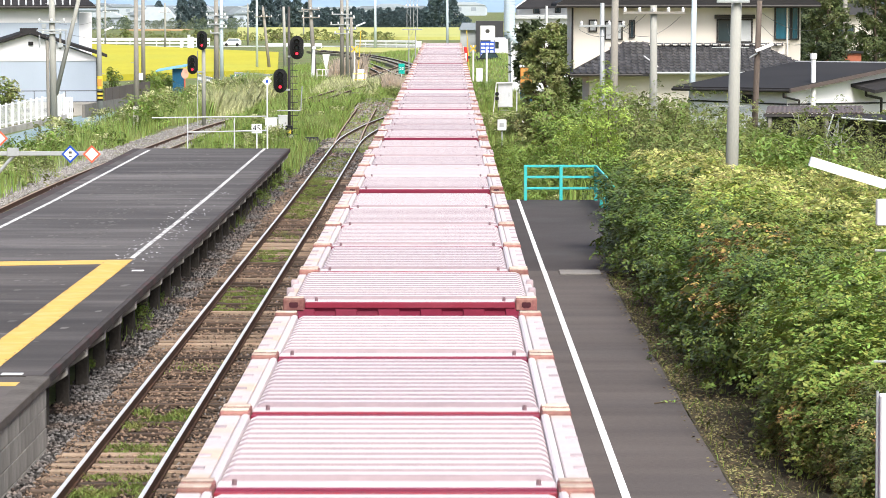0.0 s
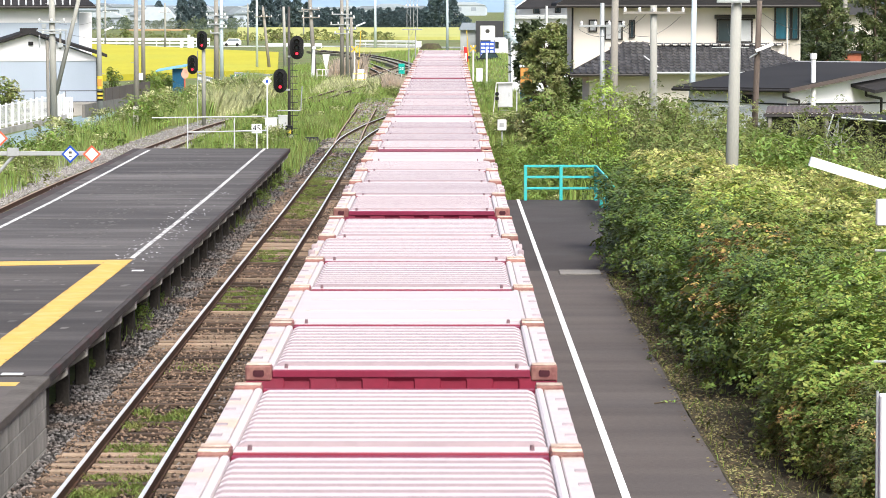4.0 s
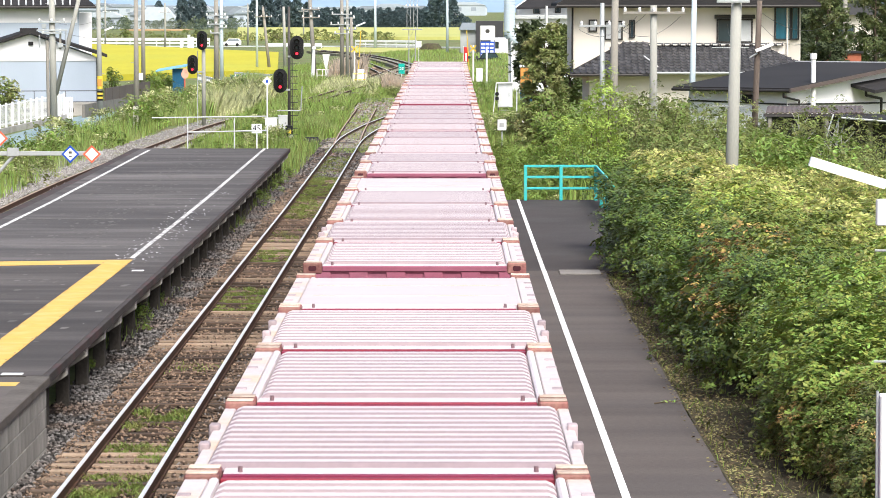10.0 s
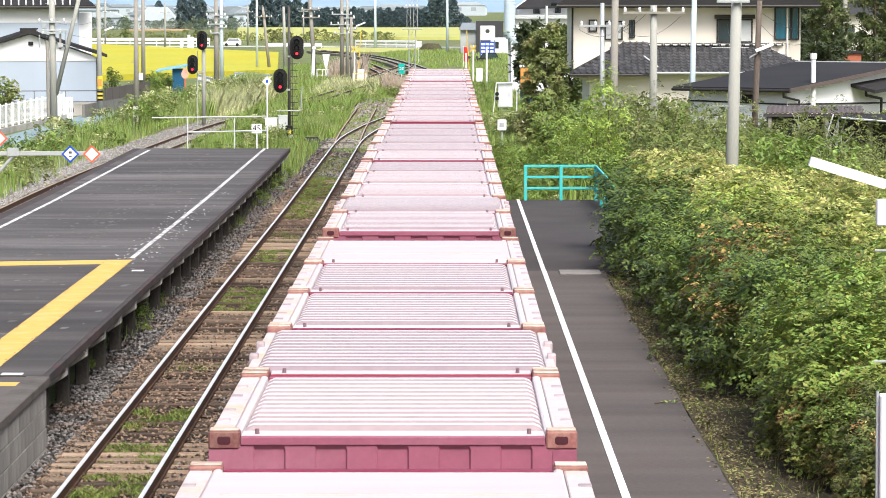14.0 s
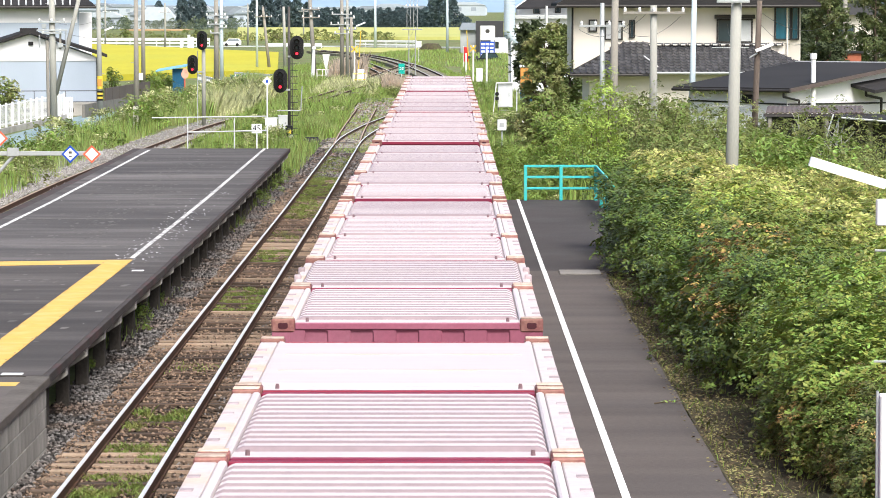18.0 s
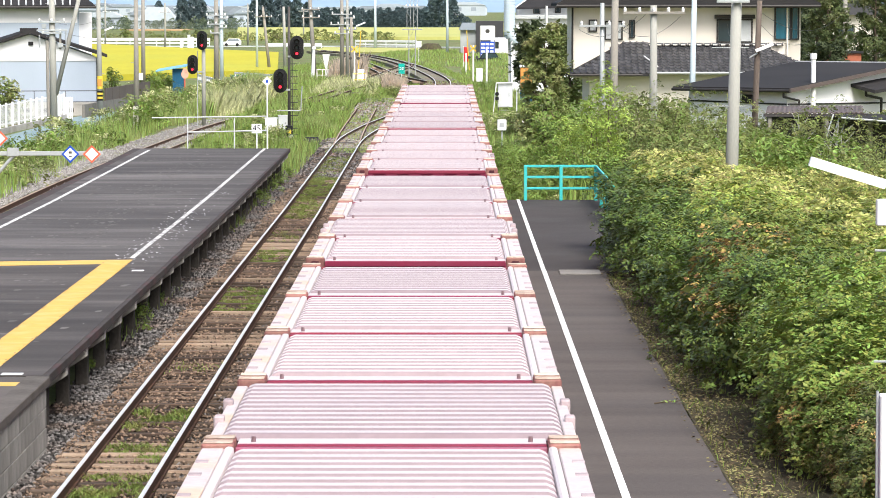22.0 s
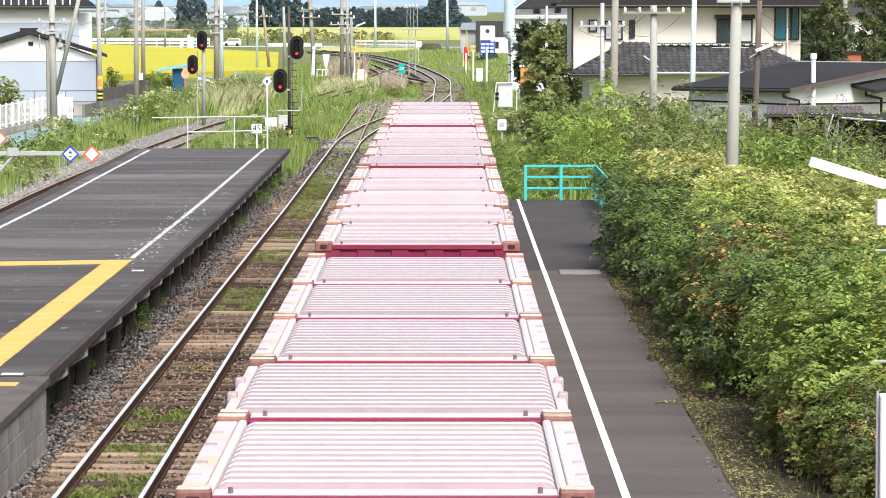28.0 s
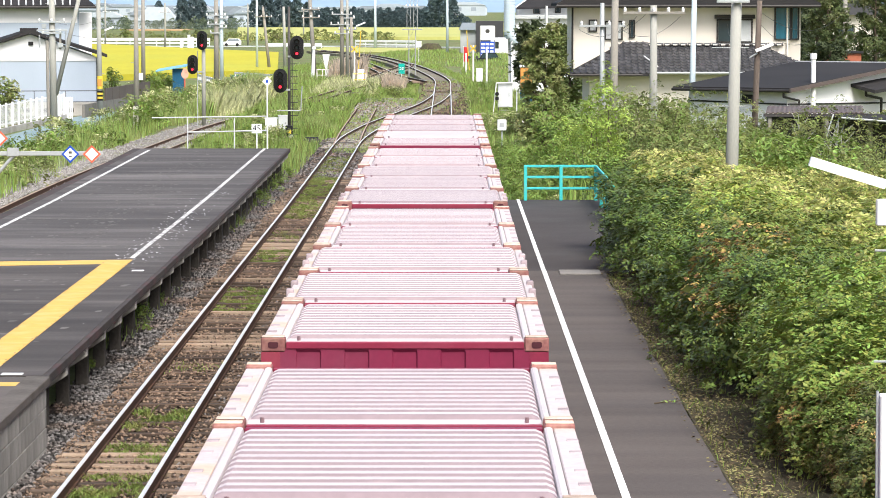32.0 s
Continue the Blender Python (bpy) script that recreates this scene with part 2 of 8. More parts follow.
M_GALV = shade("galvanised_steel", (0.38, 0.4, 0.4), 0.5, 0.1, 3, 30, 0.05, metal=0.2)
M_POLE = shade("concrete_pole", (0.315, 0.315, 0.285), 0.9, 0.12, 1, 25, 0.15, tint=(0.22, 0.21, 0.19), tint_scale=0.5, tint_amount=0.6, stretch=(2, 2, 0.4))
M_WOODPOLE = shade("old_wood_pole", (0.1, 0.078, 0.064), 0.9, 0.4, 1, 25, 0.3, stretch=(3, 3, 0.3), tint=(0.19, 0.16, 0.135), tint_scale=1)
M_PIPE = shade("weathered_white_pipe", (0.55, 0.57, 0.57), 0.5, 0.12, 2, 25, 0.03, tint=(0.42, 0.42, 0.4), tint_scale=3)
M_POLEB = shade("bluish_pole_paint", (0.45, 0.53, 0.57), 0.5, 0.08, 1, 25, 0.05)
M_POLED = shade("brown_pole", (0.25, 0.235, 0.205), 0.85, 0.2, 1, 25, 0.2, stretch=(2, 2, 0.4))
M_TEAL = shade("teal_paint", (0.05, 0.46, 0.44), 0.5, 0.1, 2, 25, 0.05, tint=(0.12, 0.4, 0.36), tint_scale=3)
M_TEALDK = shade("teal_sign", (0.0, 0.36, 0.3), 0.5, 0.05, 2, 25, 0.02)
M_BLUE = shade("blue_paint", (0.02, 0.08, 0.45), 0.5, 0.1, 2, 25, 0.05)
M_BLUESHED = shade("blue_sheet_steel", (0.015, 0.1, 0.19), 0.6, 0.15, 1, 25, 0.1)
M_RED = shade("red_paint", (0.5, 0.03, 0.03), 0.5, 0.1, 2, 25, 0.05)
M_ORANGE = shade("orange_red_paint", (0.72, 0.13, 0.07), 0.5, 0.1, 2, 25, 0.05)
M_SALMON = shade("faded_salmon_paint", (0.62, 0.34, 0.26), 0.6, 0.1, 2, 25, 0.05)
M_ORANGEY = shade("orange_sheet", (0.6, 0.25, 0.06), 0.6, 0.1, 2, 25, 0.05)
M_YELPAINT = shade("warning_yellow", (0.72, 0.5, 0.06), 0.55, 0.12, 2, 25, 0.05)
M_CREAM = shade("cream_stucco", (0.74, 0.69, 0.61), 0.9, 0.05, 0.4, 30, 0.15, tint=(0.68, 0.63, 0.55), tint_scale=0.3, tint_amount=0.5)
M_PLASTER = shade("white_plaster", (0.74, 0.74, 0.76), 0.85, 0.06, 0.4, 30, 0.1, tint=(0.66, 0.66, 0.66), tint_scale=0.4, tint_amount=0.5)
M_WHITEWALL = shade("fresh_white_wall", (0.88, 0.88, 0.88), 0.85, 0.05, 0.4, 30, 0.1, tint=(0.8, 0.8, 0.79), tint_scale=0.4, tint_amount=0.5)
M_SIDING = shade("pale_blue_siding", (0.36, 0.415, 0.49), 0.6, 0.06, 0.4, 20, 0.05, tint=(0.33, 0.385, 0.45), tint_scale=0.3, tint_amount=0.5)
M_TILE = shade("dark_roof_tile", (0.05, 0.05, 0.055), 0.45, 0.25, 1, 20, 0.15, per_object=0.3, spec=0.4)
M_METALROOF = shade("charcoal_metal_roof", (0.031, 0.03, 0.031), 0.8, 0.2, 0.5, 20, 0.05, spec=0.1, tint=(0.04, 0.037, 0.036), tint_scale=0.3)
M_RUSTBRICK = shade("red_brick", (0.36, 0.12, 0.07), 0.9, 0.15, 1.5, 14, 0.2)
M_RUSTROOF = shade("brown_metal_roof", (0.105, 0.082, 0.074), 0.6, 0.2, 1, 20, 0.1, stretch=(3, 1, 1))
M_GUTTER = shade("dark_gutter", (0.03, 0.027, 0.025), 0.5, 0.15, 2, 20, 0.05)
M_GLASS = shade("dark_window_glass", (0.03, 0.05, 0.06), 0.08, 0.1, 0.5, 3, 0.0, spec=0.8)
M_TEALGLASS = shade("curtained_teal_glass", (0.02, 0.13, 0.19), 0.12, 0.25, 1.5, 5, 0.0, spec=0.7, stretch=(4, 4, 0.3))
M_CURTAIN = shade("pale_curtain", (0.5, 0.52, 0.52), 0.3, 0.08, 1, 10, 0.0, spec=0.5)
M_GREYWALL = shade("grey_sheet_wall", (0.45, 0.47, 0.47), 0.7, 0.08, 0.5, 20, 0.05)
M_DARKWALL = shade("dark_board_wall", (0.055, 0.05, 0.05), 0.8, 0.2, 1, 20, 0.1)
M_LENS = glow("red_signal_lens", (1.0, 0.03, 0.06), 1.2)
M_TUBE = shade("white_lamp_cover", (0.82, 0.82, 0.8), 0.4, 0.03, 2, 20, 0.0)
M_CAR = shade("black_car_paint", (0.015, 0.016, 0.02), 0.25, 0.1, 1, 10, 0.0, spec=0.6)
M_TYRE = shade("tyre_rubber", (0.02, 0.02, 0.02), 0.9, 0.1, 3, 20, 0.1)
M_GREENNET = shade("green_net", (0.06, 0.2, 0.13), 0.8, 0.15, 1, 10, 0.1)
# the haze over hills and town is painted into these base colours
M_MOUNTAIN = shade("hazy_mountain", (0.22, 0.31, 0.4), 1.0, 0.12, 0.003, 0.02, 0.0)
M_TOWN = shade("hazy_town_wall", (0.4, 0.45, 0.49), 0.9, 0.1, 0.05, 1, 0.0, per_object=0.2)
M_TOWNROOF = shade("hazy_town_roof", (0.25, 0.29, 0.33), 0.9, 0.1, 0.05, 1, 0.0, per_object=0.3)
M_INK = shade("black_ink", (0.02, 0.02, 0.025), 0.6, 0.05, 2, 20, 0.0)


# ---- mesh helpers ----
def zr(y):
    """Height of the line: level, then a gentle climb."""
    return 0.0045 * (min(max(y, 95.0), 300.0) - 95.0)


def rail_top(y):
    """The rails begin to rise a little before the ground does."""
    return max(zr(y), 0.0006 * (min(max(y, 25.0), 115.0) - 25.0))


def cube(bm, x0, x1, y0, y1, z0, z1, bevel=0.0):
    v = [bm.verts.new(p) for p in ((x0, y0, z0), (x1, y0, z0), (x1, y1, z0), (x0, y1, z0), (x0, y0, z1), (x1, y0, z1), (x1, y1, z1), (x0, y1, z1))]
    fs = [bm.faces.new([v[i] for i in q]) for q in ((3, 2, 1, 0), (4, 5, 6, 7), (0, 1, 5, 4), (1, 2, 6, 5), (2, 3, 7, 6), (3, 0, 4, 7))]
    if bevel:
        bmesh.ops.bevel(bm, geom=list({e for f in fs for e in f.edges}), offset=bevel, segments=1, affect="EDGES")
    return bm


def prism(bm, outline, axis, a, b):
    """An outline in the plane across the axis, drawn out from a to b."""
    def put(u, v, w):
        return {"x": (w, u, v), "y": (u, w, v), "z": (u, v, w)}[axis]
    lo = [bm.verts.new(put(u, v, a)) for u, v in outline]
    hi = [bm.verts.new(put(u, v, b)) for u, v in outline]
    n = len(outline)
    bm.faces.new(lo[::-1])
    bm.faces.new(hi)
    for i in range(n):
        bm.faces.new((lo[i], lo[(i + 1) % n], hi[(i + 1) % n], hi[i]))
    return bm


def rod(bm, p0, p1, r0, r1=None, seg=8, caps=True):
    p0, p1 = Vector(p0), Vector(p1)
    r1 = r0 if r1 is None else r1
    d = (p1 - p0).normalized()
    u = d.orthogonal().normalized()
    w = d.cross(u)
    ring = [[bm.verts.new(p + (u * math.cos(a) + w * math.sin(a)) * r) for a in [2 * math.pi * i / seg for i in range(seg)]] for p, r in ((p0, r0), (p1, r1))]
    for i in range(seg):
        bm.faces.new((ring[0][i], ring[0][(i + 1) % seg], ring[1][(i + 1) % seg], ring[1][i]))
    if caps:
        bm.faces.new(ring[0][::-1])
        bm.faces.new(ring[1])
    return bm


def slab(bm, quad, thick):
    """A four- or three-sided sheet with thickness, downwards."""
    top = [bm.verts.new(p) for p in quad]
    low = [bm.verts.new(Vector(p) - Vector((0, 0, thick))) for p in quad]
    n = len(quad)
    bm.faces.new(top)
    bm.faces.new(low[::-1])
    for i in range(n):
        bm.faces.new((top[(i + 1) % n], top[i], low[i], low[(i + 1) % n]))
    return bm


def mesh_of(name, bm, material, smooth=False):
    me = bpy.data.meshes.new(name)
    bmesh.ops.recalc_face_normals(bm, faces=bm.faces)
    bm.to_mesh(me)
    bm.free()
    for m in (material if isinstance(material, (list, tuple)) else (material,)):
        me.materials.append(m)
    if smooth:
        for p in me.polygons:
            p.use_smooth = True
    return me


def part(name, bm, material, parent=None, label="", at=None, smooth=False):
    ob = new(name, mesh_of(name, bm, material, smooth))
    ob.parent = parent
    if at is not None:
        ob.matrix_basis = at
    return tagged(ob, label)


def again(name, data, parent, at):
    ob = new(name, data)
    ob.parent = parent
    ob.matrix_basis = at
    return ob


def thing(name, label, category, at=None, group="", kind=""):
    ob = new(name)
    ob.empty_display_size = 0.2
    if at is not None:
        ob.matrix_basis = at
    return tagged(ob, label, category, group, kind)


def B():
    return bmesh.new()


def quads(name, points, material, second=None, split=0):
    """A mesh of loose quads, from an array of n x 4 x 3 numbers."""
    n, k = points.shape[0], points.shape[1]
    me = bpy.data.meshes.new(name)
    me.vertices.add(n * k)
    me.vertices.foreach_set("co", points.reshape(-1).astype(np.float32))
    me.loops.add(n * k)
    me.loops.foreach_set("vertex_index", np.arange(n * k, dtype=np.int32))
    me.polygons.add(n)
    me.polygons.foreach_set("loop_start", np.arange(0, n * k, k, dtype=np.int32))
    me.polygons.foreach_set("loop_total", np.full(n, k, dtype=np.int32))
    me.materials.append(material)
    if second:
        me.materials.append(second)
        me.polygons.foreach_set("material_index", (np.arange(n) >= split).astype(np.int32))
    me.update()
    me.validate()
    return me


def unit(rng, n):
    v = rng.normal(size=(n, 3))
    return v / np.linalg.norm(v, axis=1)[:, None]


def leaf_cards(rng, centres, size, outward=None, up=0.4, loose=0.9):
    """A pointed leaf, folded by chance of its turn, at each centre."""
    n = len(centres)
    nrm = unit(rng, n) * loose + np.array((0, 0, up))
    if outward is not None:
        nrm += outward * 0.6
    nrm /= np.linalg.norm(nrm, axis=1)[:, None]
    u = np.cross(nrm, unit(rng, n))
    u /= np.linalg.norm(u, axis=1)[:, None] + 1e-9
    w = np.cross(nrm, u)
    s = (size * rng.uniform(0.6, 1.35, n))[:, None]
    return np.stack((centres - u * s, centres + w * s * 0.5 - nrm * s * 0.12, centres + u * s, centres - w * s * 0.5 - nrm * s * 0.12), axis=1)


def sprigs(rng, centres, outward, per, reach, size):
    """Flat sprays of leaves round each centre, tilted outwards; gives the leaf cards, spray by spray."""
    n = len(centres)
    nrm = outward * 0.6 + np.array((0, 0, 0.75)) + unit(rng, n) * 0.6
    nrm /= np.linalg.norm(nrm, axis=1)[:, None]
    u = np.cross(nrm, unit(rng, n))
    u /= np.linalg.norm(u, axis=1)[:, None] + 1e-9
    w = np.cross(nrm, u)
    a = rng.uniform(0, 6.28, (n, per))
    r = reach * np.sqrt(rng.uniform(0.02, 1, (n, per))) * rng.uniform(0.6, 1.3, n)[:, None]
    droop = -0.5 * r ** 2 / reach
    p = centres[:, None] + u[:, None] * (np.cos(a) * r)[..., None] + w[:, None] * (np.sin(a) * r * 0.7)[..., None] + nrm[:, None] * (droop + rng.normal(0, 0.012, (n, per)))[..., None]
    p = p.reshape(-1, 3)
    return leaf_cards(rng, p, size, np.repeat(nrm, per, axis=0) * 1.6, 0.25, 0.5)


def loose_leaves(name, rng, centres, size, material, parent, outward=None, up=0.4, label=""):
    ob = new(name, quads(name, leaf_cards(rng, centres, size, outward, up), material))
    ob.parent = parent
    return tagged(ob, label)
# ---- the ground ----
def smooth(a, b, t):
    t = min(max((t - a) / (b - a), 0.0), 1.0)
    return t * t * (3 - 2 * t)


def ground_z(x, y):
    z = zr(y) - 0.42
    if x > 3.24:
        bank = 0.72 + 0.06 * noise.noise((x * 0.9, y * 0.6, 0)) - 0.10 * smooth(4.5, 7.0, x)
        z = z + (bank - z) * (1 - smooth(97.0, 104.0, y))
        z += 0.25 * smooth(104, 120, y) * smooth(3.3, 6.0, x)
    if x < -14.6:
        z += (-0.75 - z) * smooth(-14.6, -20.0, x)
    if y > 300:
        z += (-0.8 - z) * smooth(300, 420, y) * (1 if x < -14.6 else smooth(-4, -16, x) if x < 0 else smooth(14, 22, x))
        z += (-0.8 - z) * smooth(420, 560, y)
    return z


def build_ground():
    xs = [-2500, -1200, -600, -300, -160, -90, -60, -45, -36, -30, -26, -23, -21, -19.5, -18, -16.5, -15.2, -14.6, -13, -11, -9, -7, -5.4, -3, -1, 1.05, 3.23, 3.25, 3.5,
          3.8, 4.2, 4.8, 5.6, 6.6, 8, 10, 13, 17, 22, 30, 45, 80, 160, 400, 1000, 2500]
    ys = [-300, -80, -20, 10] + [20 + 2.0 * i for i in range(61)] + [150 + 10 * i for i in range(46)] + [620, 680, 760, 900, 1100, 1500, 2200, 3200, 4600]
    bm = B()
    grid = [[bm.verts.new((x, y, ground_z(x, y))) for x in xs] for y in ys]
    for j in range(len(ys) - 1):
        for i in range(len(xs) - 1):
            bm.faces.new((grid[j][i], grid[j][i + 1], grid[j + 1][i + 1], grid[j + 1][i]))
    ob = part("ground", bm, M_GROUND, smooth=True)
    tagged(ob, "grassy and weedy ground along the railway", "ground", kind="structure")


build_ground()


def strip(name, pts, half, zoff, material, thick=0.0, parent=None, label="", step=None):
    """A ribbon along points (x, y, z), with sloping or upright sides."""
    bm = B()
    rows = []
    for i, p in enumerate(pts):
        a, b = pts[max(i - 1, 0)], pts[min(i + 1, len(pts) - 1)]
        d = Vector((b[0] - a[0], b[1] - a[1], 0)).normalized()
        nrm = Vector((d.y, -d.x, 0))
        c = Vector((p[0], p[1], p[2] + zoff))
        rows.append([bm.verts.new(c - nrm * half), bm.verts.new(c + nrm * half)] +
                    ([bm.verts.new(c + nrm * half - Vector((0, 0, thick))), bm.verts.new(c - nrm * half - Vector((0, 0, thick)))] if thick else []))
    for r, s in zip(rows, rows[1:]):
        n = len(r)
        if n == 2:
            bm.faces.new((r[0], r[1], s[1], s[0]))
        else:
            for k in range(4):
                bm.faces.new((r[k], r[(k + 1) % 4], s[(k + 1) % 4], s[k]))
    if thick:
        bm.faces.new(rows[0])
        bm.faces.new(rows[-1][::-1])
    return part(name, bm, material, parent, label)


# ---- tracks ----
def curve_path(keys, step=4.0):
    """Points on a smooth line through (y, x) keys, at rail-top height."""
    out = []
    y = keys[0][0]
    while y <= keys[-1][0] + 1e-6:
        for i in range(len(keys) - 1):
            if keys[i][0] <= y <= keys[i + 1][0]:
                break
        p0, p1, p2, p3 = keys[max(i - 1, 0)], keys[i], keys[i + 1], keys[min(i + 2, len(keys) - 1)]
        h = p2[0] - p1[0]
        m1 = (p2[1] - p0[1]) / max(p2[0] - p0[0], 1e-6)
        m2 = (p3[1] - p1[1]) / max(p3[0] - p1[0], 1e-6)
        t = (y - p1[0]) / h
        x = (2 * t**3 - 3 * t**2 + 1) * p1[1] + (t**3 - 2 * t**2 + t) * h * m1 + (-2 * t**3 + 3 * t**2) * p2[1] + (t**3 - t**2) * h * m2
        out.append((x, y, rail_top(y)))
        y += step
    return out


def shifted(pts, off):
    out = []
    for i, p in enumerate(pts):
        a, b = pts[max(i - 1, 0)], pts[min(i + 1, len(pts) - 1)]
        d = Vector((b[0] - a[0], b[1] - a[1], 0)).normalized()
        out.append((p[0] + d.y * off, p[1] - d.x * off, p[2]))
    return out


MAIN_X, LOOP_X = -0.38, -4.56
MAIN = curve_path([(-60, MAIN_X), (240, MAIN_X), (256, -0.4), (268, -0.72), (280, -1.3), (300, -2.45), (320, -3.65), (350, -5.9), (375, -8.2), (400, -11.6), (430, -17)])
LOOP = curve_path([(-60, LOOP_X), (150, LOOP_X), (160, -4.4), (173, -3.75), (186, -2.75), (205, -1.25), (222, -0.5), (232, -0.38)], 3.0)
STUB = curve_path([(150, LOOP_X), (165, -4.7), (182, -4.75), (200, -4.8)], 3.0)
THIRD = curve_path([(-60, -13.55), (112, -13.55), (150, -12.65), (176, -11.45), (217, -8.4), (252, -6.4), (275, -5.75), (290, -5.0), (306, -4.2), (320, -4.0), (345, -5.6)], 3.0)
FORK = curve_path([(258, -2.2), (266, -3.3), (276, -4.5), (300, -6.3), (330, -8.3), (360, -10.6)], 3.0)
SLEEPER_MESH = mesh_of("sleeper", cube(B(), -1.05, 1.05, -0.1, 0.1, -0.16, 0.0, 0.012), M_SLEEPER)
PALE_SLEEPER_MESH = mesh_of("sleeper", cube(B(), -1.05, 1.05, -0.1, 0.1, -0.16, 0.0, 0.018), M_SLEEPERP)


def track(name, pts, label, y0, y1, dull=False, sleeper_step=0.62):
    tr = thing(name, label, "railway track", kind="structure")
    for side in (-1, 1):
        line = shifted(pts, side * 0.566)
        strip("rail", line, 0.032, -0.0115, M_RAIL, 0.128, tr)
        strip("rail_foot", line, 0.063, -0.125, M_RAIL, 0.02, tr)
        strip("rail_head", line, 0.029, 0.0, M_RAILDULL if dull else M_RAILTOP, 0.012, tr, "" if dull else "bright polished running surface")
    rng = random.Random(len(name))
    y, i = y0, 0
    while y < y1:
        while i < len(pts) - 2 and pts[i + 1][1] < y:
            i += 1
        a, b = pts[i], pts[i + 1]
        t = (y - a[1]) / (b[1] - a[1])
        x = a[0] + (b[0] - a[0]) * t
        ang = -math.degrees(math.atan2(b[0] - a[0], b[1] - a[1]))
        worn = noise.noise((x, y * 0.21, 2.0)) + rng.uniform(-0.22, 0.22) > (0.16 if y < 180 else -0.1)
        again("sleeper", PALE_SLEEPER_MESH if worn else SLEEPER_MESH, tr, pose(x + rng.uniform(-0.06, 0.06), y + rng.uniform(-0.05, 0.05), rail_top(y) - 0.146 + rng.uniform(-0.055, 0.0), rng.uniform(-2, 2), rng.uniform(-0.8, 0.8), ang + rng.uniform(-2.5, 2.5)))
        y += sleeper_step
    return tr


track("main_track", MAIN, "straight narrow-gauge main line with bright rail tops", 186, 330)
track("loop_track", LOOP, "narrow-gauge loop line with bright rails and grassy sleepers", 36, 228)
track("stub_track", STUB, "overgrown stub of a siding with dull rails", 153, 154, True)
track("third_track", THIRD, "curving third line with brown rails", 96, 340, True)
track("fork_track", FORK, "far rails of a scissors crossing beside the main line", 259, 350)


# switch blades and rods where the loop leaves for the main line
def point_machine(x, y):
    t = thing("point_machine", "dark steel switch machine beside the points", "railway switch", pose(x, y, zr(y) - 0.14))
    part("casing", cube(B(), -0.35, 0.35, -0.25, 0.25, 0.0, 0.3, 0.04), M_STEEL, t)
    part("lid", cube(B(), -0.3, 0.3, -0.2, 0.2, 0.3, 0.36, 0.02), M_BLACK, t)
    part("throw_rod", rod(B(), (0.3, 0, 0.1), (1.9, 0, 0.1), 0.025), M_STEEL, t)
    return t


point_machine(-6.2, 153.0)

# ballast beds
def bed(name, x0, x1, y0, y1, z, material, label, nx=14, step=2.0, bumpy=0.03):
    bm = B()
    n = max(2, int((y1 - y0) / step))
    g = []
    for j in range(n + 1):
        y = y0 + (y1 - y0) * j / n
        row = []
        for i in range(nx + 1):
            x = x0 + (x1 - x0) * i / nx
            edge = -0.3 if i in (0, nx) else 0.0
            row.append(bm.verts.new((x, y, zr(y) + z + edge + bumpy * noise.noise((x * 2, y * 0.7, 3)))))
        g.append(row)
    for j in range(n):
        for i in range(nx):
            bm.faces.new((g[j][i], g[j][i + 1], g[j + 1][i + 1], g[j + 1][i]))
    return tagged(part(name, bm, material, smooth=True), label, "ballast", kind="structure")


bed("ballast_bed", -6.9, 1.35, -40, 150, -0.225, M_BALLAST, "grey-brown stone ballast under the tracks, darkened for shaded gaps", 24)
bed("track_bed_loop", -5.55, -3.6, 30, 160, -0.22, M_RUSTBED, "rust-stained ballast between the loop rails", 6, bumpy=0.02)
bed("track_bed_main", -1.9, 1.2, 148, 262, -0.165, M_RUSTBED, "rust-stained ballast of the main line", 6)
strip("ballast_far", MAIN[74:], 1.35, -0.152, M_BALLAST2, 0.3).location.z = 0
tagged(bpy.data.objects["ballast_far"], "ballast of the far curve", "ballast", kind="structure")
strip("ballast_loop", [p for p in LOOP if p[1] > 148], 1.15, -0.138, M_BALLAST2, 0.3)
tagged(bpy.data.objects["ballast_loop"], "weedy ballast of the loop line past the points", "ballast", kind="structure")
bed("gravel_patch", -5.2, -1.6, 160, 216, -0.2, M_BALLAST2, "bare brown gravel between the lines", 8)
strip("ballast_third_near", [p for p in THIRD if p[1] < 178], 2.3, -0.165, M_BALLAST2, 0.3)
tagged(bpy.data.objects["ballast_third_near"], "pale ballast shoulder of the third line", "ballast", kind="structure")
strip("ballast_third", THIRD, 0.95, -0.15, M_BALLAST2, 0.3)
tagged(bpy.data.objects["ballast_third"], "ballast of the third line", "ballast", kind="structure")


